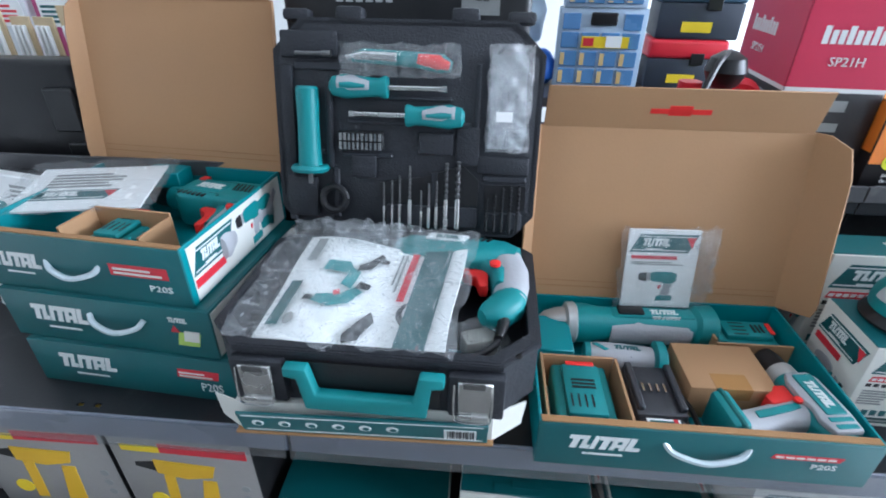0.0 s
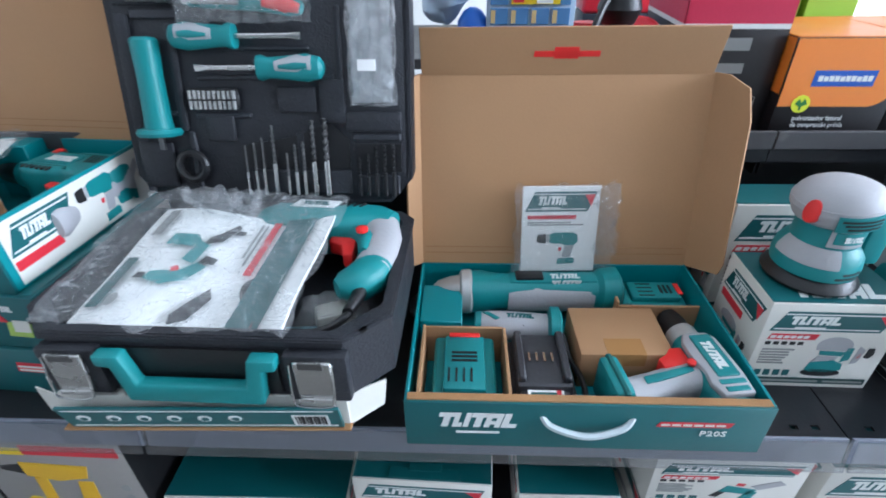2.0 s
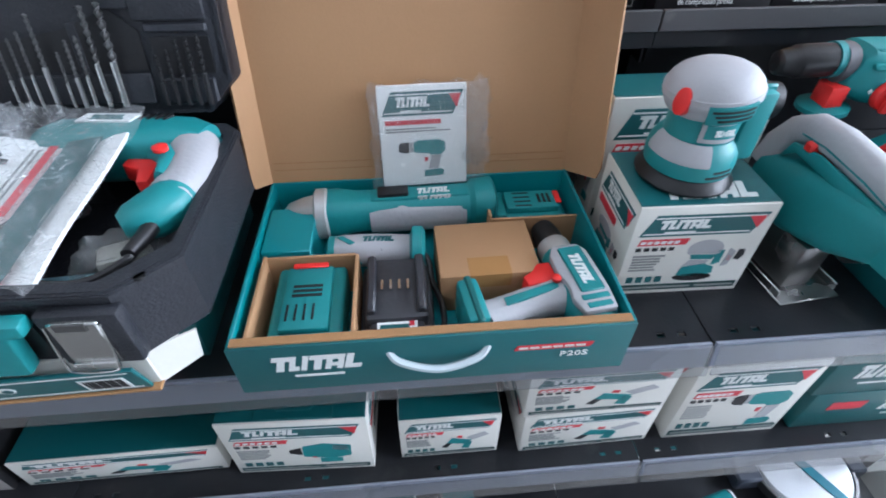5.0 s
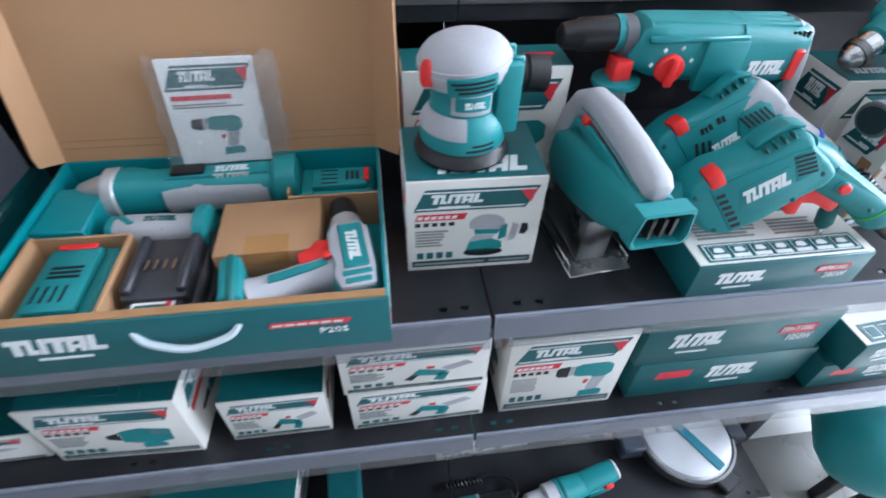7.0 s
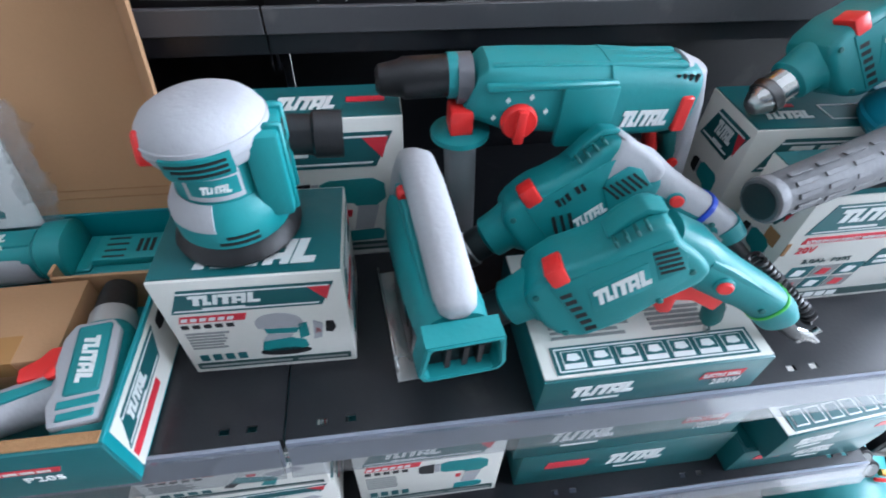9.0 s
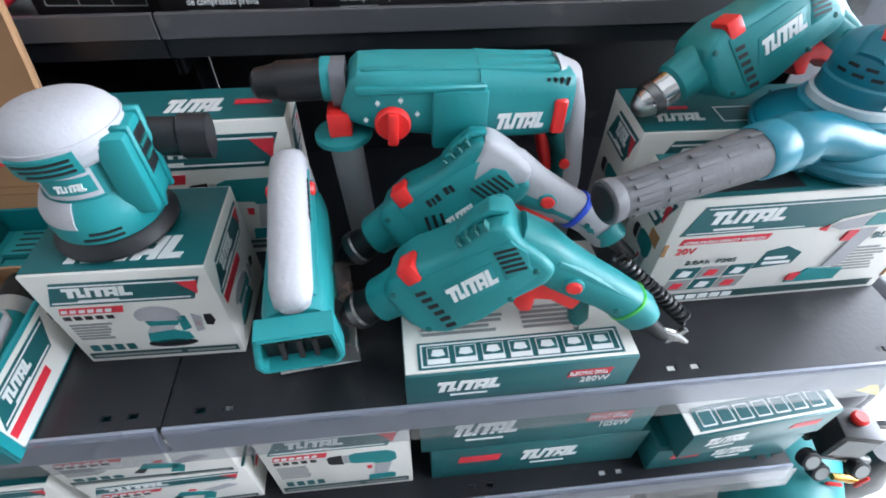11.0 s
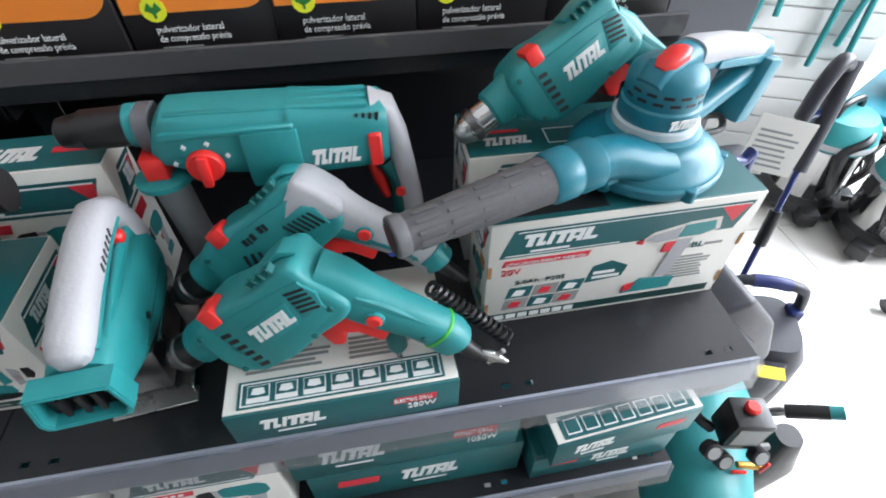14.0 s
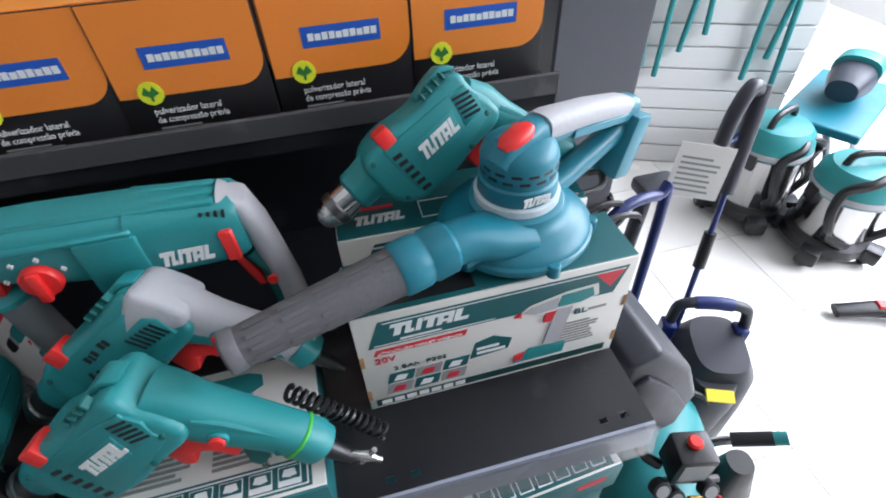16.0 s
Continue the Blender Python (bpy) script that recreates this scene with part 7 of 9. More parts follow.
# leaf blower across the two cartons
lb = thing("leaf_blower", 0.028, -0.044, -0.001, 6, "blue-teal cordless leaf blower with ribbed grey nozzle, on cartons", "leaf blower")
NM = Matrix.Translation((0.408, 0.070, 0.202)) @ pose(0, 0, 0, 0, 0, 9) @ pose(0, 0, 0, 0, -4.5, 0)
NOZ = material("dark_grey_nozzle", srgb(84, 84, 86), 0.6, vary=0.1, bump=0.05)
part("nozzle", tube([(0.0, 0, 0.0185, 0.0185), (0.002, 0, 0.020, 0.020), (0.012, 0, 0.0195, 0.0195), (0.014, 0, 0.018, 0.018), (0.06, 0, 0.0195, 0.020), (0.12, 0, 0.0215, 0.0225), (0.18, 0, 0.0235, 0.025)], n=28, p=2.2, m=NM), NOZ, lb, "ribbed dark grey nozzle")
part("nozzle_mouth", tube([(-0.0012, 0, 0.016, 0.016), (-0.0004, 0, 0.016, 0.016)], n=24, p=2, m=NM), BLACK, lb, "dark nozzle opening")
for j in range(5):
    for i in range(5):
        a = radians(-62 + 31 * j)
        rr = 0.0186 + 0.0052 * (0.03 + i * 0.03) / 0.18
        part("nozzle_rib", block((0.022 + i * 0.031, -0.0022, rr - 0.001, 0.046 + i * 0.031, 0.0022, rr + 0.0007), bevel=0.0003, m=NM @ pose(0, 0, 0, 60 + math.degrees(a), 0, 0)), NOZ, lb, smooth=False)
part("outlet_collar", tube([(0.160, 0, 0.0235, 0.0245), (0.164, 0, 0.0255, 0.0265), (0.186, 0, 0.0255, 0.0265), (0.189, 0, 0.0238, 0.0248), (0.192, 0, 0.0238, 0.0248), (0.195, 0, 0.0255, 0.0265), (0.216, 0, 0.0250, 0.0260), (0.220, 0, 0.0215, 0.0225)], n=30, p=2.2, m=NM), TEAL_BLUE, lb)
part("outlet", tube([(0.216, 0, 0.0205, 0.0215), (0.232, -0.001, 0.0208, 0.0225), (0.248, -0.006, 0.0205, 0.026), (0.268, -0.014, 0.0200, 0.032), (0.30, -0.024, 0.0180, 0.036)], n=30, p=2.3, m=NM), TEAL_BLUE, lb)
part("outlet_clip", block((0.226, -0.014, -0.030, 0.246, 0.006, -0.018), bevel=0.003, m=NM), TEAL_BLUE, lb)
HC = Matrix.Translation((0.716, 0.148, 0.1705)) @ Matrix.Diagonal((0.99, 0.99, 0.78, 1))
part("fan_housing", lathe([(0.055, 0.0), (0.077, 0.003), (0.083, 0.012), (0.083, 0.026), (0.080, 0.033), (0.070, 0.042), (0.060, 0.048), (0.053, 0.056), (0.0515, 0.066), (0.046, 0.070)], 48, m=HC), TEAL_BLUE, lb)
part("housing_ring", lathe([(0.0835, 0.016), (0.0855, 0.018), (0.0855, 0.024), (0.083, 0.027)], 48, m=HC), TEAL_BLUE, lb)
for k in range(5):
    part("housing_boss", lathe([(0.007, 0.0), (0.007, 0.016), (0.0055, 0.018)], 14, m=HC @ pose(0, 0, 0, 0, 0, -150 + 62 * k) @ Matrix.Translation((0.084, 0, 0.010))), TEAL_BLUE, lb)
part("seal_band", lathe([(0.044, 0.0), (0.0462, 0.001), (0.0462, 0.0095), (0.044, 0.0105)], 40, m=Matrix.Translation((0.716, 0.148, 0.2235)) @ Matrix.Diagonal((0.98, 0.98, 1, 1))), CLEARISH, lb, "pale grey band")
part("motor_housing", lathe([(0.0450, 0.0), (0.0462, 0.002), (0.0455, 0.020), (0.0430, 0.0225), (0.0430, 0.025), (0.0440, 0.027), (0.0440, 0.047), (0.0410, 0.056), (0.033, 0.063), (0.02, 0.067)], 40, m=Matrix.Translation((0.716, 0.148, 0.2335)) @ Matrix.Diagonal((0.90, 0.90, 0.88, 1))), TEAL_BLUE, lb)
for k in range(9):
    for j in range(2):
        part("vent_slot", block((-0.006, -0.0462, -0.0016, 0.006, -0.043, 0.0016), m=Matrix.Translation((0.716, 0.148, 0.262 + 0.008 * j)) @ Matrix.Diagonal((0.862, 0.862, 1, 1)) @ pose(0, 0, 0, 0, 0, -90 + 24 * k + 12 * j)), BLACK, lb, "dark vent slot", smooth=False)
part("printed_mark", ink(mark(0.700, 0.238, 0.032, 0.010), Matrix.Translation((0, 0.1060, 0))), PRINT_WHITE, lb, smooth=False)
HM = Matrix.Translation((0.696, 0.138, 0.273)) @ pose(0, 0, 0, 0, 0, 22) @ pose(0, 0, 0, 0, 9, 0) @ Matrix.Diagonal((1.12, 0.92, 0.92, 1))
part("top_handle", tube([(-0.012, 0.0, 0.010, 0.015, 40), (0.0, 0.014, 0.017, 0.018, 35), (0.03, 0.024, 0.018, 0.018, 8), (0.10, 0.024, 0.0175, 0.017, -4), (0.17, 0.014, 0.018, 0.017, -8), (0.195, 0.008, 0.021, 0.019, -10)], n=24, p=2.6, m=HM), TEAL_BLUE, lb)
part("grip", tube([(0.038, 0.029, 0.0155, 0.0188, 6), (0.05, 0.030, 0.0165, 0.0192, 3), (0.11, 0.027, 0.016, 0.018, -5), (0.17, 0.018, 0.0165, 0.018, -8), (0.184, 0.015, 0.015, 0.017, -10)], n=24, p=2.6, m=HM), GREY, lb, "light grey grip")
part("grip_inlay", block((0.075, -0.0195, 0.016, 0.175, -0.015, 0.026), bevel=0.001, m=HM @ pose(0, 0, 0, 0, 4, 0)), TEAL_BLUE, lb)
part("power_switch", tube([(-0.012, 0.020, 0.004, 0.006), (-0.006, 0.024, 0.008, 0.012), (0.012, 0.034, 0.008, 0.013), (0.020, 0.038, 0.004, 0.007)], n=16, m=HM @ Matrix.Translation((0, -0.004, 0))), RED, lb, "red power switch")
part("trigger", block((0.045, -0.010, -0.008, 0.062, 0.010, 0.012), bevel=0.003, m=HM), RED, lb, "red trigger")
part("lower_arm", tube([(0.04, -0.075, 0.012, 0.016, 20), (0.10, -0.055, 0.013, 0.015, 20), (0.16, -0.028, 0.014, 0.016, 28), (0.198, -0.008, 0.018, 0.018, 30)], n=20, p=2.6, m=HM), TEAL_BLUE, lb)
part("battery_mount", block((0.180, -0.030, -0.052, 0.212, 0.030, 0.036), bevel=0.005, seg=2, m=HM @ pose(0, 0, 0, 0, 8, 0)), TEAL_BLUE, lb)


# ---- cartons on the upper level ----
ORANGE = material("orange_printed_card", srgb(232, 132, 44), 0.4, vary=0.05, scale=6)
LIME = material("lime_ink", srgb(222, 226, 40), 0.5, vary=0.04, bump=0)
BLUE_INK = material("blue_ink", srgb(24, 84, 176), 0.45, vary=0.05, bump=0)
LEAF_INK = material("leaf_green_ink", srgb(44, 120, 50), 0.5, vary=0.1, bump=0)
UZ = UP - 0.0185


def sprayer_carton(x, rz=0, w=0.164):
    t = thing("sprayer_carton", x, 0.368, UZ, rz, "orange and black carton of a garden sprayer", "box", "sprayer cartons")
    d, h = 0.19, 0.150
    part("carton_body", block((0, 0, 0, w, d, h), bevel=0.0014, seg=2), BLACK_CARD, t)
    lo = 0.052
    pts = [(0.002, lo), (w - 0.034, lo)] + [(w - 0.034 + 0.032 * math.sin(a * math.pi / 16), lo + 0.032 - 0.032 * math.cos(a * math.pi / 16)) for a in range(1, 9)] + [(w - 0.002, h - 0.001), (0.002, h - 0.001)]
    f = on_front(0, 0, 0)
    part("printed_orange", ink([pts], f), ORANGE, t, smooth=False)
    part("printed_orange", ink([rect(0.001, 0.07, d - 0.002, h - 0.001)], on_left(0, d, 0)), ORANGE, t, smooth=False)
    part("tuck_flap", block((0.001, 0.002, h - 0.0002, w - 0.001, d - 0.002, h + 0.0014), bevel=0.0004), ORANGE, t)
    part("printed_plate", ink([rect(0.04, 0.082, 0.128, 0.105)], f, INK * 1.7), BLUE_INK, t, smooth=False)
    part("printed_mark", ink([rect(0.047 + 0.0078 * i, 0.0895, 0.0535 + 0.0078 * i, 0.0975 - 0.001 * (i % 3 == 1)) for i in range(10)], f, INK * 2.4), PRINT_WHITE, t, smooth=False)
    part("printed_badge", ink([[(0.035 + 0.0135 * math.cos(k * 0.5236), 0.056 + 0.0135 * math.sin(k * 0.5236)) for k in range(12)]], f, INK * 2.4), LIME, t, smooth=False)
    part("printed_leaf", ink([[(0.026, 0.056), (0.031, 0.064), (0.035, 0.058), (0.039, 0.064), (0.044, 0.056), (0.0365, 0.052), (0.0365, 0.047), (0.0335, 0.047), (0.0335, 0.052)]], f, INK * 3), LEAF_INK, t, smooth=False)
    words("pulverizador lateral", f @ Matrix.Translation((0.030, 0, 0.031)), 0.0078, PRINT_WHITE, t, width=0.072)
    words("de compress\u00e3o pr\u00e9via", f @ Matrix.Translation((0.030, 0, 0.0205)), 0.0078, PRINT_WHITE, t, width=0.078)
    part("printed_text", ink(bars(0.03, 0.006, 0.06, 0.010, 3), f), PRINT_GREY, t, smooth=False)
    return t


for i, x in enumerate((0.0, 0.166, 0.330, 0.4945, 0.6600)):
    sprayer_carton(x + 0.002 * (i % 2), (-1.0, 0.6, -0.5, 0.4, -0.8)[i])

CRIMSON = material("crimson_printed_card", srgb(196, 40, 76), 0.4, vary=0.06, scale=5)
LIME_CARD = material("lime_card", srgb(170, 206, 50), 0.5, vary=0.06, scale=5)
bx = thing("blower_carton", -0.152, 0.400, UZ, -4, "crimson and black carton with white lettering bars", "box")
W2, D2, H2 = 0.150, 0.22, 0.30
part("carton_body", block((0, 0, 0, W2, D2, H2), bevel=0.002, seg=2), BLACK_CARD, bx)
part("tuck_flap", block((0.001, 0.002, H2 - 0.0002, W2 - 0.001, D2 - 0.002, H2 + 0.0016), bevel=0.0004), CRIMSON, bx)
for m, w in ((on_front(0, 0, 0), W2), (on_left(0, D2, 0), D2)):
    part("printed_crimson", ink([rect(0.001, 0.165, w - 0.001, H2 - 0.001)], m), CRIMSON, bx, smooth=False)
    part("printed_line", ink([rect(0.001, 0.158, w - 0.001, 0.165)], m), PRINT_WHITE, bx, smooth=False)
    part("printed_mark", ink([rect(0.03 + 0.0115 * i, 0.23, 0.0385 + 0.0115 * i, 0.25 + 0.006 * (i % 3 == 0)) for i in range(9)], m, INK * 1.7), PRINT_WHITE, bx, smooth=False)
    words("SP21H", m @ Matrix.Translation((0.05, -0.0005, 0.198)), 0.014, PRINT_WHITE, bx, width=0.05)
    part("printed_text", ink(bars(0.02, 0.128, w - 0.04, 0.022, 1, 0.8) + bars(0.03, 0.095, w - 0.06, 0.018, 1, 0.8, 3), m), PRINT_GREY, bx, smooth=False)
    part("printed_table", ink([rect(0.015, 0.012 + 0.0095 * i, w - 0.02, 0.0132 + 0.0095 * i) for i in range(6)] + [rect(0.015 + (w - 0.036) * k / 3, 0.012, 0.016 + (w - 0.036) * k / 3, 0.06) for k in range(4)], m), PRINT_GREY, bx, smooth=False)

for i in range(2):
    lg = thing("lime_carton", 0.035 + 0.10 * i, 0.60, UZ, 3, "small lime green carton at the back", "box", "lime cartons")
    part("carton_body", block((0, 0, 0, 0.092, 0.10, 0.25), bevel=0.0015), LIME_CARD, lg)
    part("printed_mark", ink(mark(0.02, 0.2, 0.05, 0.015), on_front(0, 0, 0)), PRINT_TEAL, lg, smooth=False)

RED_CAN = material("red_jerrycan_plastic", srgb(214, 40, 56), 0.4, vary=0.06, bump=0.03)
jc = thing("fuel_can", -0.335, 0.42, UZ, 6, "red plastic fuel can with a black bulb hose", "fuel can")
part("can_body", tube([(0.0, 0.07, 0.068, 0.055), (0.012, 0.07, 0.07, 0.062), (0.11, 0.068, 0.068, 0.062), (0.155, 0.06, 0.055, 0.055), (0.165, 0.058, 0.045, 0.045)], n=24, p=4), RED_CAN, jc)
part("can_handle", wire([(0.10, 0, 0.13), (0.115, 0, 0.160), (0.15, 0, 0.155), (0.17, 0, 0.12), (0.168, 0, 0.08)], 0.010), RED_CAN, jc)
part("neck", tube([(0.045, 0.14, 0.018, 0.018, 90), (0.045, 0.165, 0.018, 0.018, 90)], n=16), RED_CAN, jc)
part("primer_bulb", lathe([(0.008, 0.0), (0.024, 0.012), (0.032, 0.032), (0.026, 0.052), (0.010, 0.062)], 24, m=pose(0.082, -0.03, 0.155, 0, 0, 0)), BLACK, jc, "black rubber bulb")
part("hose", wire([(0.082, -0.03, 0.215), (0.055, -0.055, 0.205), (0.030, -0.075, 0.16), (0.015, -0.08, 0.11)], 0.005), BLACK, jc, "black hose")

# a second row of shelving behind, seen past the lids
rs = thing("rear_shelf", 0, 0, 0, label="pale grey steel shelf behind the display, holding tool boxes", category="shelving")
part("rear_deck", block((-1.9, 1.12, 0.185, 0.75, 1.75, 0.215), bevel=0.002), LIP, rs, smooth=False)
for x in (-1.88, -0.6, 0.73):
    part("rear_upright", block((x - 0.02, 1.70, -D + 0.002, x + 0.02, 1.74, 0.185)), LIP, rs, smooth=False)
BLUE_PANE = material("blue_clear_drawer", srgb(96, 140, 190), 0.25, vary=0.1, bump=0.01, coat=0.5)
CREAM = material("cream_divider", srgb(222, 190, 130), 0.5, vary=0.1)
FRAME = material("pale_blue_grey_plastic", srgb(178, 196, 216), 0.45, vary=0.06)


def organiser(x, y, z, rz, w, h):
    t = thing("parts_organiser", x, y, z, rz, "blue-grey parts organiser box with see-through compartments", "organiser", "organisers")
    part("case", block((0, 0.008, 0, w, 0.06, h), bevel=0.005, seg=2), FRAME, t)
    for j in range(4):
        for i in range(4):
            if j == 3 and 1 <= i <= 2:
                continue
            x0, z0 = 0.012 + (w - 0.02) / 4 * i, 0.012 + (h - 0.02) / 4 * j
            pane = part("compartment", block((x0, 0.002, z0, x0 + (w - 0.02) / 4 - 0.008, 0.009, z0 + (h - 0.02) / 4 - 0.008), bevel=0.0015), BLUE_PANE, t, smooth=False)
            if j < 2:
                part("divider", block((x0 + 0.002, -0.001, z0 + 0.004, x0 + 0.016, 0.003, z0 + (h - 0.02) / 4 - 0.014)), CREAM, t, smooth=False)
    part("carry_handle", block((w * 0.36, -0.004, h - 0.05, w * 0.66, 0.006, h - 0.012), bevel=0.004), BLACK, t, "dark carry handle")
    part("price_label", block((w * 0.28, -0.004, h * 0.52, w * 0.82, 0.003, h * 0.66)), PRINT_YELLOW, t, smooth=False)
    part("price_label", block((w * 0.30, -0.0046, h * 0.54, w * 0.42, 0.0, h * 0.64)), PRINT_RED, t, smooth=False)
    part("price_label", block((w * 0.56, -0.0052, h * 0.53, w * 0.74, 0.0, h * 0.67)), PAPER, t, smooth=False)
    return t


organiser(-0.41, 1.28, 0.2155, -4, 0.27, 0.24)
organiser(-0.40, 1.27, 0.456, -3, 0.25, 0.11)


def toolbox(x, y, z, rz, w, d, h, lid_mat, body_mat, label):
    t = thing("tool_box", x, y, z, rz, label, "tool box", "tool boxes")
    part("body", block((0, 0, 0, w, d, h * 0.62), bevel=0.006, seg=2), body_mat, t)
    part("lid", block((-0.004, -0.004, h * 0.62, w + 0.004, d + 0.004, h), bevel=0.012, seg=3), lid_mat, t)
    part("latch", block((w * 0.55, -0.010, h * 0.5, w * 0.72, 0.0, h * 0.74), bevel=0.002), BLACK, t)
    part("label", block((w * 0.3, -0.0012, h * 0.12, w * 0.66, 0.0, h * 0.3)), PRINT_YELLOW, t, smooth=False)
    return t


SLATE = material("slate_blue_plastic", srgb(70, 96, 118), 0.5, vary=0.08)
DGREY = material("dark_slate_plastic", srgb(52, 58, 70), 0.5, vary=0.08)
toolbox(-0.11, 1.30, 0.2155, -2, 0.24, 0.16, 0.15, RED_CAN, DGREY, "black tool box with red lid, on a rear shelf")
toolbox(-0.10, 1.31, 0.367, -5, 0.25, 0.16, 0.17, SLATE, DGREY, "slate blue tool box stacked on another")
gc = thing("lime_carton", -0.09, 1.32, 0.5385, 0, "small lime green carton on a tool box", "box", "lime cartons")
part("carton_body", block((0, 0, 0, 0.16, 0.12, 0.06), bevel=0.0015), LIME_CARD, gc)
bg = thing("blue_pump", -0.60, 1.34, 0.2155, 0, "white bag and blue plastic pump on a rear shelf", "pump")
bm = bmesh.new()
bmesh.ops.create_icosphere(bm, subdivisions=4, radius=0.10)
bm.transform(Matrix.Translation((0.06, 0.05, 0.19)) @ Matrix.Diagonal((0.9, 0.6, 1.4, 1)))
part("bag", crumple(bm, 0.03, 16, 4.0), material("pale_blue_bag", srgb(190, 208, 226), 0.35, vary=0.12), bg)
part("pump_body", lathe([(0.03, 0.0), (0.05, 0.02), (0.05, 0.07), (0.03, 0.10), (0.012, 0.11)], 20, m=Matrix.Translation((0.15, 0.0, 0.0))), material("blue_plastic", srgb(30, 96, 190), 0.4), bg, "blue plastic pump")

# black case behind the open drill case
kc = thing("black_case", -0.965, 0.40, UZ, -1, "black plastic case with printed bars, behind the drill case", "tool case")
part("case_body", block((0, 0, 0, 0.40, 0.12, 0.315), bevel=0.012, seg=3), BLACK, kc)
part("printed_mark", ink([rect(0.09 + 0.016 * i, 0.278, 0.101 + 0.016 * i, 0.300) for i in range(6)], on_front(0, 0, 0)), GREY, kc, smooth=False)
part("printed_plate", ink([rect(0.29, 0.262, 0.35, 0.302)], on_front(0, 0, 0)), PRINT_GREY, kc, smooth=False)
words("CE", on_front(0, 0, 0) @ Matrix.Translation((0.308, -0.0005, 0.282)), 0.013, PRINT_BLACK, kc, width=0.024)
# and one beside the stack
bc = thing("black_case", -1.80, 0.375, 0.0, 2, "open black plastic tool case standing behind cartons", "tool case")
part("lid", block((0, 0, 0.02, 0.44, 0.06, 0.425), bevel=0.012, seg=3), BLACK, bc)
for i in range(3):
    part("rib", block((0.40 - 0.012 * i, -0.012, 0.10 + 0.1 * i, 0.432, 0.002, 0.18 + 0.1 * i), bevel=0.004), BLACK, bc)
part("moulding", block((0.04, -0.008, 0.06, 0.37, 0.002, 0.2), (0.04, -0.008, 0.24, 0.2, 0.002, 0.37), bevel=0.006), BLACK, bc)
part("steel_tool", tube([(0.05, 0.36, 0.012, 0.010), (0.12, 0.36, 0.014, 0.010)], n=10, m=Matrix.Translation((0, -0.018, 0))), STEEL_DARK, bc)
lp = thing("leaflet_pack", -1.545, 0.235, 0.0, -12, "white and teal printed pack standing by the stack", "pack", rx=-12)
part("pack", block((0, 0, 0, 0.165, 0.03, 0.262), bevel=0.002), PAPER, lp)
part("printed_picture", ink([[(0.06 + 0.025 * math.cos(k * 0.628), 0.19 + 0.025 * math.sin(k * 0.628)) for k in range(10)], [(0.03, 0.13), (0.07, 0.14), (0.08, 0.17), (0.03, 0.165)]], on_front(0, 0, 0)), TEAL, lp, smooth=False)
part("printed_text", ink(bars(0.09, 0.2, 0.06, 0.05, 6), on_front(0, 0, 0)), PRINT_GREY, lp, smooth=False)
# blister packs and small red boxes on the upper level
for i in range(6):
    bk = thing("blister_pack", -1.62 + 0.052 * i, 0.52 + 0.004 * (i % 2), UZ, -6, "white blister pack with a red foot, on the upper shelf", "pack", "blister packs")
    part("card", block((0, 0, 0, 0.046, 0.004, 0.235 + 0.02 * (i % 3 == 0)), bevel=0.0006), material("blister_card", srgb(214, 190, 150), 0.5), bk)
    part("blister", block((0.008, -0.010, 0.15, 0.014, 0.0, 0.22), (0.019, -0.010, 0.15, 0.025, 0.0, 0.22), (0.030, -0.010, 0.15, 0.036, 0.0, 0.22), bevel=0.002), PAPER, bk)
    part("foot", block((0.008, -0.010, 0.12, 0.036, 0.0, 0.15), bevel=0.002), PRINT_RED, bk)
for i in range(2):
    rd = thing("small_red_box", -1.29 + 0.01 * i, 0.50, UZ + 0.20 + 0.031 * i, -12 + 8 * i, "small flat red and white carton on the upper shelf", "box", "small red boxes")
    part("carton_body", block((0, 0, 0, 0.13, 0.08, 0.030), bevel=0.001), CARD_WHITE, rd)
    part("printed_red_bar", ink([rect(0.002, 0.002, 0.128, 0.014)], on_front(0, 0, 0)), PRINT_RED, rd, smooth=False)
rk = thing("box_stand", -1.30, 0.51, UZ, -6, "blue and white packs stacked on the upper shelf", "packs")
part("pack", block((0, 0, 0, 0.14, 0.1, 0.199), bevel=0.002), DGREY, rk)

# packs standing behind them
for i, c in enumerate(((30, 60, 150), (210, 212, 214), (170, 60, 110), (190, 190, 196), (40, 90, 160), (200, 60, 50))):
    hp = thing("hanging_pack", -1.86 + 0.115 * i, 0.66, UZ, -4 + 3 * (i % 3), "printed tool pack standing at the back of the shelf", "pack", "rear packs")
    tint = material("printed_pack", srgb(*c), 0.4, vary=0.08)
    part("pack_body", block((0, 0, 0, 0.10, 0.03, 0.30 + 0.02 * (i % 2)), bevel=0.003, seg=2), tint, hp)
    part("printed_panel", ink([rect(0.012, 0.20, 0.088, 0.255)], on_front(0, 0, 0)), PAPER, hp, smooth=False)
    part("printed_text", ink(bars(0.018, 0.208, 0.06, 0.04, 4, seed=i), on_front(0, -0.0008, 0)), PRINT_RED if i % 2 else PRINT_TEAL, hp, smooth=False)

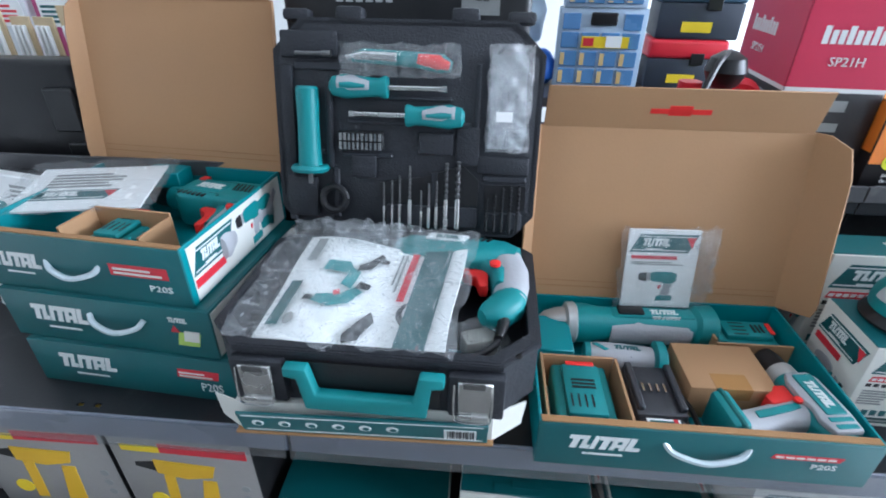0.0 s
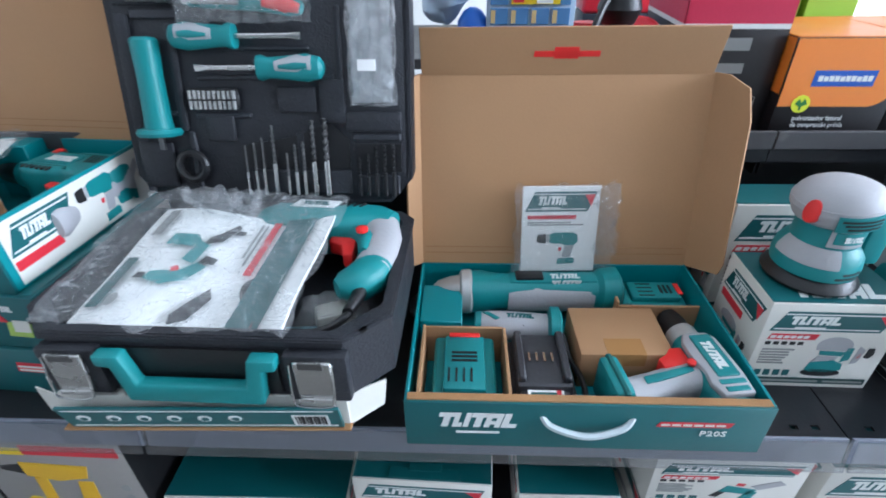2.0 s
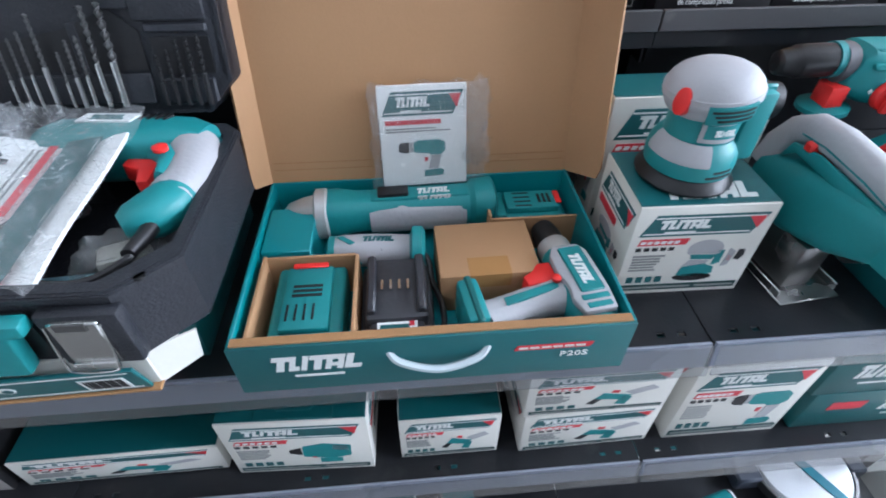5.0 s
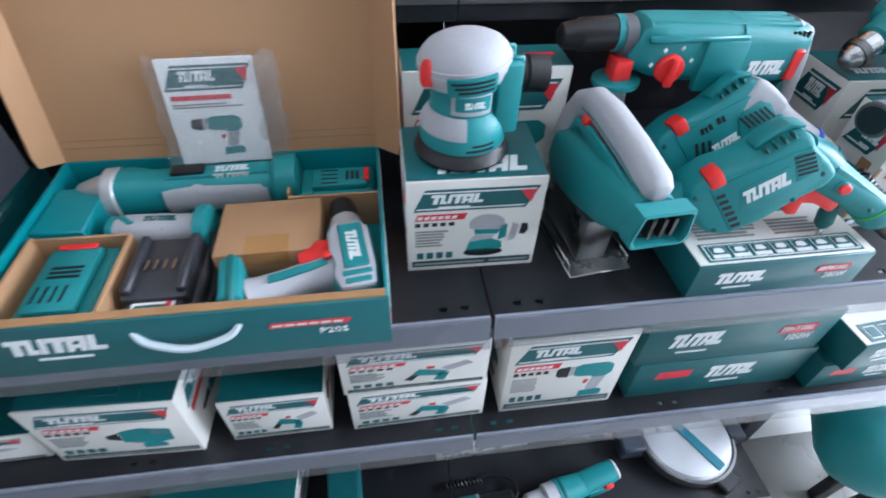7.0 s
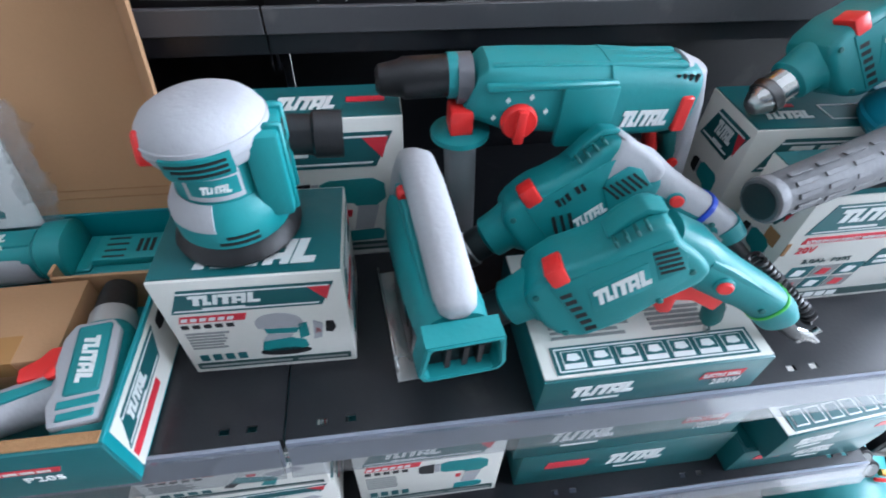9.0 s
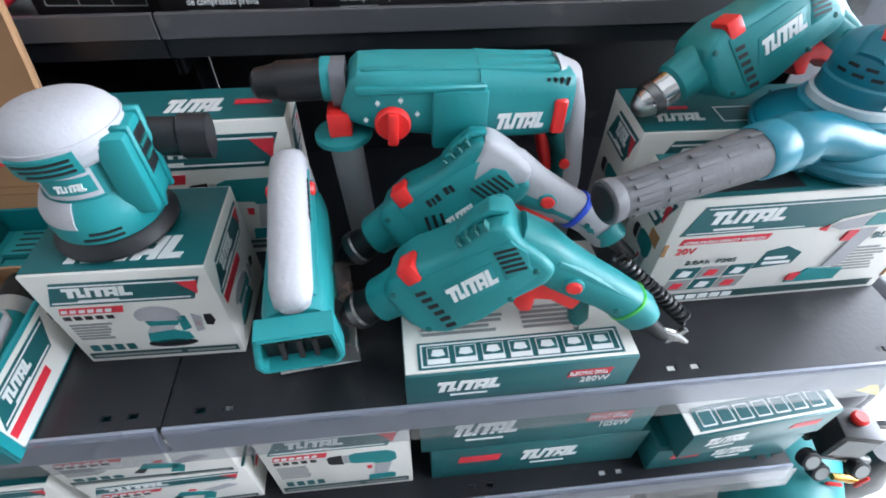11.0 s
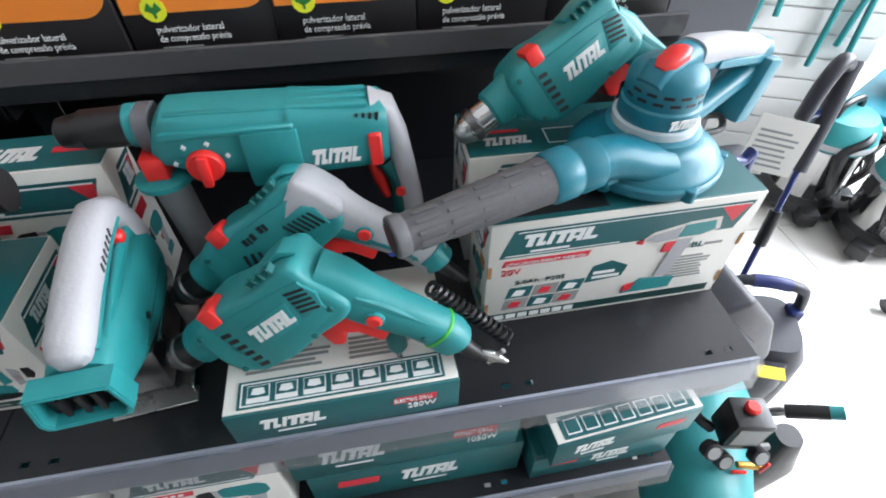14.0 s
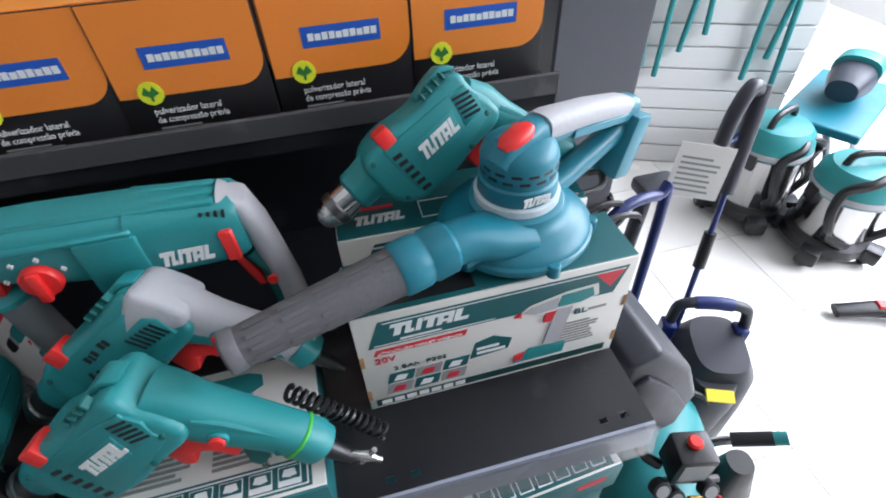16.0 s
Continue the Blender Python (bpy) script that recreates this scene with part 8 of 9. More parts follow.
# ---- the bottom level ----
def corded_grinder(x, y, z, rz, label):
    t = thing("angle_grinder", x, y, z, rz, label, "angle grinder", "loose grinders")
    part("gear_head", tube([(-0.004, 0.030, 0.016, 0.018), (0.0, 0.031, 0.024, 0.025), (0.040, 0.032, 0.027, 0.028), (0.046, 0.032, 0.029, 0.030)], n=24, p=3.4), CAST, t, "cast metal gear head")
    part("head_bolt", lathe([(0.005, 0.0), (0.005, 0.004), (0.002, 0.005)], 14, m=pose(0.018, 0.004, 0.0555)), BLACK, t, "dark bolt")
    part("collar", tube([(0.044, 0.034, 0.031, 0.031), (0.048, 0.034, 0.0345, 0.0345), (0.055, 0.034, 0.0345, 0.0345)], n=28, p=2.2), STEEL, t, "bright metal collar")
    part("motor_body", tube([(0.054, 0.034, 0.033, 0.033), (0.090, 0.034, 0.034, 0.034), (0.118, 0.034, 0.033, 0.033)], n=28, p=2.3), TEAL, t)
    part("ring", tube([(0.117, 0.034, 0.0345, 0.0345), (0.123, 0.034, 0.0345, 0.0345)], n=28, p=2.3), GREY, t, "light grey ring")
    part("grip", tube([(0.122, 0.034, 0.030, 0.030), (0.150, 0.034, 0.0305, 0.0305), (0.205, 0.034, 0.029, 0.029), (0.212, 0.034, 0.022, 0.022)], n=26, p=2.3), BLACK, t, "black grip")
    cord = [(0.05 + 0.10 * k / 90, 0.075 + 0.008 * math.cos(k * 0.7), 0.014 + 0.008 * math.sin(k * 0.7)) for k in range(91)]
    part("coiled_cord", wire(cord, 0.003, 6), BLACK, t, "coiled black cord")
    part("cable", wire([(0.211, 0, 0.034), (0.228, 0.02, 0.030), (0.224, 0.06, 0.014), (0.18, 0.082, 0.012), (0.15, 0.083, 0.014)], 0.0035), BLACK, t, "black cable")
    return t


def cordless_grinder(x, y, z, rz, label):
    t = thing("angle_grinder", x, y, z, rz, label, "angle grinder", "loose grinders")
    part("grip", tube([(-0.02, 0.032, 0.022, 0.022), (-0.014, 0.032, 0.027, 0.027), (0.030, 0.032, 0.028, 0.028), (0.035, 0.034, 0.034, 0.034), (0.066, 0.034, 0.034, 0.034)], n=28, p=2.4), GREY, t, "light grey grip")
    part("motor_body", tube([(0.064, 0.034, 0.035, 0.035), (0.078, 0.034, 0.034, 0.035), (0.110, 0.036, 0.030, 0.032), (0.150, 0.038, 0.028, 0.029)], n=28, p=2.6), TEAL, t)
    part("body_rib", tube([(0.074, 0.034, 0.0362, 0.0362), (0.080, 0.034, 0.0362, 0.0362)], n=28, p=2.6), TEAL_DARK, t)
    part("rear_handle", tube([(0.140, 0.048, 0.019, 0.027), (0.180, 0.053, 0.020, 0.027), (0.226, 0.055, 0.021, 0.027), (0.232, 0.055, 0.015, 0.020)], n=24, p=2.8), TEAL, t)
    part("end_cap", tube([(0.229, 0.055, 0.020, 0.026), (0.236, 0.055, 0.018, 0.024)], n=24, p=2.8), GREY, t, "light grey end cap")
    part("battery_foot", block((0.150, -0.030, 0.0, 0.222, 0.030, 0.030), bevel=0.006, seg=2), TEAL, t)
    part("trigger", block((0.196, -0.033, 0.026, 0.220, -0.018, 0.038), bevel=0.003), RED, t, "red switch")
    return t


corded_grinder(-0.06, 0.045, BASE, 4, "teal and black angle grinder with metal head, on the bottom shelf")
cordless_grinder(0.20, 0.05, BASE, 12, "teal and grey cordless angle grinder on the bottom shelf")
white_carton(-0.03, 0.20, BASE, 0.26, 0.2, 0.085, 3, "", "flat white and teal carton at the back of the bottom shelf")
white_carton(0.26, 0.22, BASE, 0.22, 0.18, 0.10, -4, "drill", "white and teal carton at the back of the bottom shelf")
teal_carton(-0.30, 0.035, BASE, 0.075, 0.2, 0.12, 4, "narrow teal carton on the bottom shelf")
white_carton(-0.72, 0.05, BASE, 0.34, 0.2, 0.13, -2, "drill", "wide white and teal carton on the bottom shelf")
ms = thing("mitre_saw", 0.665, 0.17, BASE, 0, "mitre saw with round bright table, on the bottom shelf", "mitre saw")
part("turntable", lathe([(0.115, 0.0), (0.125, 0.01), (0.125, 0.045), (0.118, 0.052), (0.10, 0.053)], 48), material("cast_aluminium", srgb(206, 208, 210), 0.35, metal=0.6, vary=0.06), ms, "bright round table")
part("scale_ring", rim([(0.135 * math.cos(k * 0.1963), 0.135 * math.sin(k * 0.1963)) for k in range(32)], [(0.126 * math.cos(k * 0.1963), 0.126 * math.sin(k * 0.1963)) for k in range(32)], 0.02, 0.048), STEEL_DARK, ms, "marked scale ring")
part("kerf_plate", block((-0.014, -0.115, 0.0525, 0.014, 0.11, 0.056), bevel=0.001, m=pose(0, 0, 0, 0, 0, 28)), TEAL_BLUE, ms, "teal kerf plate")
part("fence", block((-0.16, 0.05, 0.05, -0.02, 0.062, 0.09), (0.02, 0.05, 0.05, 0.16, 0.062, 0.09), bevel=0.003), STEEL, ms)
part("side_wing", block((-0.19, -0.03, 0.0, -0.12, 0.09, 0.052), bevel=0.006), DGREY, ms)
part("side_wing", block((0.12, -0.03, 0.0, 0.172, 0.09, 0.052), bevel=0.006), DGREY, ms)
part("front_arm", block((-0.03, -0.165, 0.005, 0.03, -0.12, 0.03), bevel=0.005, m=pose(0, 0, 0, 0, 0, 28)), BLACK, ms)
part("saw_guard", lathe([(0.06, 0.0), (0.09, 0.008), (0.09, 0.028), (0.07, 0.036)], 32, m=pose(0.06, 0.12, 0.17, 90, 0, 20)), CLEARISH, ms)
part("saw_arm", tube([(0.02, 0.05, 0.02, 0.02), (0.06, 0.12, 0.02, 0.02), (0.1, 0.18, 0.025, 0.03)], n=14, m=Matrix.Translation((0, 0.15, 0))), DGREY, ms)


# ---- the open floor beyond the shelf end ----
PILLAR = material("grey_painted_steel", srgb(84, 86, 92), 0.4, vary=0.06, scale=3)
structure("trim_pillar", block((0.905, 0.49, 0.0, 1.07, 0.66, HIGH), bevel=0.004), PILLAR, "grey painted square pillar at the shelf end")


def at_floor(name, x, y, rz, label, category, group=""):
    return thing(name, x, y, -D, rz, label, category, group)


# wall panel with grooves, and teal long-handled tools hung on it
slat = at_floor("slat_panel", 1.66, 1.98, -24, "white slatted display panel with long teal tools", "display panel")
part("backing", block((0, 0.012, 0.0, 1.1, 0.03, 2.2)), WALL, slat, smooth=False)
for i in range(21):
    part("slat", block((0, 0, 0.012 + 0.104 * i, 1.1, 0.012, 0.106 + 0.104 * i), bevel=0.001), WALL, slat, smooth=False)
for i, (x, ln, z) in enumerate(((0.40, 0.9, 0.55), (0.47, 1.0, 0.5), (0.55, 0.95, 0.62), (0.64, 0.85, 0.70), (0.86, 0.9, 0.5), (0.93, 0.7, 0.6), (1.0, 0.8, 0.45))):
    q = slat.matrix_basis @ Vector((x, -0.03, z))
    rod = thing("long_tool", q.x, q.y, q.z - D, -24, "long teal tube tool hanging on the panel", "tool", "hanging tools")
    part("shaft", tube([(0, 0, 0.013, 0.013), (ln * 0.7, 0, 0.013, 0.013), (ln * 0.72, 0, 0.018, 0.018), (ln, 0, 0.018, 0.018)], n=12, p=2, m=pose(0, 0, 0, 0, -90 + 4 * (i % 3 - 1), 0)), TEAL, rod)
    part("hook", block((-0.004, 0.0, ln - 0.06, 0.004, 0.032, ln - 0.052)), STEEL, rod, smooth=False)
for k, (x, z) in enumerate(((0.18, 0.75), (0.26, 0.85))):
    q = slat.matrix_basis @ Vector((x, -0.03, z))
    ch = thing("hanging_chain", q.x, q.y, q.z - D, -24, "dark steel chain hanging on the panel", "chain", "hanging chains")
    for i in range(26):
        bm = wire([(0.013 * math.cos(a * 0.7854), 0, 0.022 * math.sin(a * 0.7854)) for a in range(9)], 0.004, 6)
        bm.transform(Matrix.Translation((0.05 * i / 26, 0, 0.033 * i)) @ pose(0, 0, 0, 0, 0, 90 * (i % 2)))
        part("link", bm, STEEL_DARK, ch)
    part("hook", block((0.044, 0.0, 0.84, 0.05, 0.032, 0.848)), STEEL, ch, smooth=False)

CHROME = material("polished_steel_drum", srgb(214, 214, 214), 0.12, metal=1.0, vary=0.04, bump=0.01)


def vacuum(x, y, rz, label, r=0.165, h=0.30, loose_hose=True):
    t = at_floor("drum_vacuum", x, y, rz, label, "vacuum cleaner", "drum vacuums")
    part("chassis", lathe([(r * 1.02, 0.05), (r * 1.15, 0.06), (r * 1.12, 0.10), (r * 0.98, 0.12)], 32), BLACK, t, "black wheeled chassis")
    for k in range(4):
        a = radians(45 + 90 * k)
        part("foot", block((-0.05, -0.04, 0.03, 0.06, 0.04, 0.10), bevel=0.012, seg=2, m=Matrix.Translation((r * 1.1 * math.cos(a), r * 1.1 * math.sin(a), 0)) @ pose(0, 0, 0, 0, 0, 45 + 90 * k)), BLACK, t)
        part("castor", lathe([(0.022, -0.012), (0.026, -0.008), (0.026, 0.008), (0.022, 0.012)], 14, m=Matrix.Translation((r * 1.18 * math.cos(a), r * 1.18 * math.sin(a), 0.027)) @ pose(0, 0, 0, 90, 0, 30 * k)), BLACK, t, "small castor")
    part("drum", lathe([(r * 0.97, 0.115), (r, 0.125), (r, 0.10 + h), (r * 1.02, 0.105 + h), (r * 0.99, 0.12 + h)], 40), CHROME, t, "polished steel drum")
    part("head", lathe([(r * 1.04, 0.11 + h), (r * 1.06, 0.13 + h), (r * 1.0, 0.19 + h), (r * 0.8, 0.225 + h), (r * 0.4, 0.235 + h)], 36), TEAL, t, "teal motor head")
    part("head_band", lathe([(r * 1.07, 0.118 + h), (r * 1.08, 0.13 + h), (r * 1.06, 0.142 + h)], 36), GREY, t, "light grey band")
    part("top_handle", wire([(-r * 0.6, 0, 0.20 + h), (-r * 0.45, 0, 0.27 + h), (r * 0.45, 0, 0.27 + h), (r * 0.6, 0, 0.20 + h)], 0.014, 8), BLACK, t, "black carry handle")
    for s in (-1, 1):
        part("clip", block((s * r * 1.03 - 0.012, -0.03, 0.06 + h, s * r * 1.03 + 0.012, 0.03, 0.13 + h), bevel=0.003), BLACK, t, "black clip")
    if loose_hose:
        pts = [(0.9 * r * math.cos(k * 0.5) * (1.25 - 0.02 * k), -r * 0.75 - 0.02 * k % 0.05, 0.28 + 0.16 * math.sin(k * 0.5)) for k in range(15)]
        part("hose", wire(pts, 0.019, 8), BLACK, t, "black ribbed hose")
    part("cable", wire([(r, -0.04, 0.36), (r + 0.04, -0.09, 0.25), (r - 0.02, -0.14, 0.2), (r - 0.06, -0.15, 0.3), (r - 0.02, -0.12, 0.34)], 0.005), BLACK, t, "black cable")
    return t


vacuum(2.37, 1.25, 20, "steel drum vacuum with teal head and curved black hose", 0.148, 0.25)
vacuum(2.53, 0.95, -15, "steel drum vacuum with teal head, hose wound round it", 0.145, 0.20)
st = at_floor("tool_stand", 2.78, 1.36, 30, "grey folding tool stand with a saw", "stand")
for s in (-1, 1):
    part("leg", wire([(s * 0.25, -0.18, 0.0), (s * 0.2, 0.0, 0.42), (s * 0.25, 0.18, 0.0)], 0.014, 8), GREY, st, "grey tube leg")
part("top_frame", block((-0.3, -0.16, 0.42, 0.3, 0.16, 0.46), bevel=0.006), TEAL_BLUE, st)
part("saw_body", tube([(-0.12, 0.54, 0.05, 0.06), (-0.02, 0.56, 0.08, 0.09), (0.1, 0.56, 0.08, 0.09), (0.16, 0.55, 0.05, 0.06)], n=20), DGREY, st, "dark saw motor")
part("saw_cap", tube([(-0.02, 0.60, 0.06, 0.092), (0.08, 0.60, 0.06, 0.092)], n=20), TEAL, st)
ht = at_floor("floor_sander", 2.42, 0.55, -20, "black and grey disc tool with red switch, on the floor", "floor tool")
part("disc", lathe([(0.11, 0.0), (0.12, 0.012), (0.12, 0.03), (0.10, 0.045)], 36, m=Matrix.Translation((0.2, -0.05, 0))), CHROME, ht)
part("rim", lathe([(0.121, 0.004), (0.135, 0.008), (0.135, 0.034), (0.121, 0.038)], 36, m=Matrix.Translation((0.2, -0.05, 0))), BLACK, ht)
part("arm", tube([(-0.15, 0.03, 0.018, 0.03), (-0.02, 0.05, 0.024, 0.035), (0.14, 0.06, 0.03, 0.045)], n=14), BLACK, ht)
part("switch", block((-0.02, -0.02, 0.07, 0.03, 0.02, 0.082), bevel=0.003), RED, ht, "red switch")

# pressure washer with lance, gun and price card
NAVY = material("navy_plastic", srgb(20, 38, 96), 0.4, vary=0.06)
CHAR = material("charcoal_plastic", srgb(44, 46, 54), 0.45, vary=0.08, bump=0.03)
pw = at_floor("pressure_washer", 1.46, 0.42, -22, "black and navy pressure washer with upright handle and hose", "pressure washer")
part("body", tube([(0.02, 0.0, 0.10, 0.12, 90), (0.0, 0.06, 0.13, 0.14, 90), (0.0, 0.22, 0.13, 0.14, 95), (0.02, 0.32, 0.11, 0.12, 95), (0.03, 0.38, 0.07, 0.10, 95)], n=28, p=3), CHAR, pw)
part("front_cover", tube([(-0.02, 0.10, 0.10, 0.10, 90), (-0.01, 0.26, 0.10, 0.10, 95), (0.01, 0.345, 0.06, 0.08, 95)], n=24, p=2.6, m=Matrix.Translation((0, -0.055, 0))), CHAR, pw)
part("handle", wire([(-0.09, 0.05, 0.30), (-0.095, 0.06, 0.42), (-0.07, 0.06, 0.475), (0.07, 0.06, 0.475), (0.105, 0.06, 0.42), (0.11, 0.05, 0.30)], 0.016, 10), CHAR, pw, "upright carry handle")
part("handle_grip", wire([(-0.05, 0.06, 0.478), (0.0, 0.06, 0.482), (0.05, 0.06, 0.478)], 0.019, 10), NAVY, pw, "navy grip")
for s in (-1, 1):
    part("handle_foot", block((s * 0.10 - 0.02, 0.03, 0.30, s * 0.10 + 0.02, 0.075, 0.40), bevel=0.006), NAVY, pw)
    part("wheel", lathe([(0.05, -0.02), (0.06, -0.014), (0.06, 0.014), (0.05, 0.02)], 24, m=Matrix.Translation((s * 0.13, 0.09, 0.061)) @ pose(0, 0, 0, 0, 90, 0)), BLACK, pw, "black wheel")
part("warning_label", block((-0.04, -0.02, 0.352, 0.03, 0.012, 0.360), m=pose(0, -0.05, 0.03, 18, 0, 0)), PRINT_YELLOW, pw, "yellow warning label")
for k in range(3):
    part("hose_loop", wire([(-0.12 + 0.10 * math.cos(a * 0.524) + 0.01 * k, -0.10 - 0.02 * k, 0.25 + 0.07 * math.sin(a * 0.524) + 0.01 * k) for a in range(13)], 0.008, 6), BLACK, pw, "coiled black hose")
ln = at_floor("spray_lance", 1.42, 0.50, 0, "long dark spray lance with a navy trigger gun", "spray lance")
part("lance", wire([(0.0, 0.0, 0.30), (0.045, 0.06, 0.55), (0.09, 0.12, 0.78)], 0.008, 8), NAVY, ln)
part("lance_sleeve", wire([(0.045, 0.06, 0.55), (0.065, 0.087, 0.65)], 0.017, 10), BLACK, ln)
part("gun_body", wire([(0.088, 0.118, 0.76), (0.12, 0.16, 0.93), (0.135, 0.185, 1.02)], 0.022, 10), CHAR, ln)
part("gun_grip", wire([(0.135, 0.185, 1.0), (0.085, 0.165, 1.03), (0.05, 0.15, 0.98), (0.04, 0.145, 0.90)], 0.019, 10), CHAR, ln)
part("trigger_guard", wire([(0.125, 0.165, 0.93), (0.09, 0.155, 0.90), (0.05, 0.148, 0.895)], 0.008, 8), NAVY, ln)
ps = at_floor("lance_post", 1.22, 0.62, 0, "thick dark lance standing with a printed card", "spray lance")
part("tube", wire([(0.0, 0.0, 0.002), (0.05, 0.03, 0.35), (0.10, 0.06, 0.78)], 0.020, 10), CHAR, ps)
part("collar", wire([(0.035, 0.02, 0.25), (0.048, 0.03, 0.34)], 0.030, 10), BLACK, ps)
part("head", block((0.06, 0.02, 0.76, 0.17, 0.09, 0.80), bevel=0.012, seg=2), CHAR, ps)
part("info_card", block((0, 0, 0, 0.13, 0.003, 0.14), m=pose(0.115, 0.02, 0.78, -12, 6, -25)), CARD_WHITE, ps, "white printed card", smooth=False)
part("printed_text", ink(bars(0.012, 0.015, 0.10, 0.10, 7, 0.4), pose(0.115, 0.02, 0.78, -12, 6, -25)), PRINT_GREY, ps, smooth=False)
fr = at_floor("hose_reel", 1.12, 0.44, 15, "navy tube frame of a washer with black hose", "pressure washer")
part("frame", wire([(-0.08, 0, 0.0), (-0.08, 0.02, 0.80), (-0.06, 0.02, 0.93), (0.06, 0.02, 0.93), (0.09, 0.02, 0.86), (0.09, 0, 0.0)], 0.012, 10), NAVY, fr)
part("body", block((-0.10, -0.10, 0.02, 0.11, 0.10, 0.5), bevel=0.03, seg=3), CHAR, fr)
part("hose", wire([(-0.10 + 0.07 * math.cos(a * 0.62), -0.02 + 0.004 * a, 0.93 + 0.03 * math.sin(a * 0.62)) for a in range(22)], 0.007, 6), BLACK, fr, "coiled black hose")

# dark angular housing beside the shelf end, and the air compressor
dk = at_floor("dark_housing", 0.885, 0.09, 3, "dark grey angular plastic machine housing by the shelf end", "machine")
part("housing", plate([(0.0, 0.66), (0.155, 0.70), (0.175, 0.80), (0.13, 0.90), (0.05, 0.985), (0.0, 0.97)], 0.01, 0.20, bevel=0.012, seg=3), CHAR, dk)
part("foot", block((0.01, 0.10, 0.0, 0.075, 0.19, 0.67), bevel=0.006), CHAR, dk)
part("side_panel", plate([(0.02, 0.70), (0.145, 0.735), (0.15, 0.79), (0.10, 0.87), (0.04, 0.93), (0.02, 0.92)], 0.002, 0.014, bevel=0.004), CHAR, dk)
part("sticker", block((-0.02, 0.05, 0.0, 0.03, 0.12, 0.004), m=pose(0.055, 0.0, 0.962, 0, 45, 0)), CARD_WHITE, dk, "pale sticker", smooth=False)
cp = at_floor("air_compressor", 1.16, 0.16, -12, "teal air compressor tank with gauges, red knob and handle", "compressor")
part("tank", lathe([(0.02, -0.25), (0.07, -0.235), (0.11, -0.20), (0.125, -0.15), (0.125, 0.15), (0.11, 0.20), (0.07, 0.235), (0.02, 0.25)], 32, m=Matrix.Translation((0, 0, 0.26)) @ pose(0, 0, 0, 0, 90, 70)), TEAL, cp)
part("motor", tube([(-0.06, 0.44, 0.055, 0.055), (0.0, 0.44, 0.062, 0.062), (0.06, 0.44, 0.055, 0.055)], n=20, m=Matrix.Translation((-0.04, 0.16, 0))), TEAL, cp)
part("pressure_switch", block((-0.05, -0.09, 0.46, 0.03, -0.02, 0.56), bevel=0.006, seg=2), BLACK, cp, "black pressure switch")
part("switch_plate", block((-0.04, -0.0925, 0.48, 0.02, -0.089, 0.545)), PRINT_GREY, cp, smooth=False)
part("stop_knob", lathe([(0.014, 0.0), (0.016, 0.01), (0.012, 0.016)], 16, m=Matrix.Translation((-0.01, -0.05, 0.56))), RED, cp, "red knob")
part("manifold", tube([(-0.06, 0.44, 0.008, 0.008), (0.07, 0.44, 0.008, 0.008)], n=12, m=Matrix.Translation((0, -0.075, 0))), STEEL_DARK, cp, "steel manifold")
for x, z in ((-0.075, 0.455), (-0.03, 0.405), (0.035, 0.435)):
    gz = part("gauge", lathe([(0.016, 0.0), (0.021, 0.004), (0.021, 0.024), (0.018, 0.026)], 24, m=pose(x, -0.085, z, 60, 0, 10)), BLACK, cp, "round pressure gauge")
    part("gauge_face", lathe([(0.015, 0.0262), (0.015, 0.027)], 24, m=pose(x, -0.085, z, 60, 0, 10)), PRINT_GREY, gz)
part("outlet", tube([(0.0, 0.395, 0.007, 0.007), (0.04, 0.39, 0.009, 0.009), (0.055, 0.388, 0.006, 0.006)], n=12, m=Matrix.Translation((0.01, -0.10, 0))), material("brass", srgb(176, 138, 72), 0.4, metal=1.0), cp, "brass outlet")
part("valve", block((0.06, -0.112, 0.375, 0.070, -0.104, 0.425), bevel=0.003, m=pose(0, 0, 0, 0, 0, 0)), RED, cp, "red valve lever")
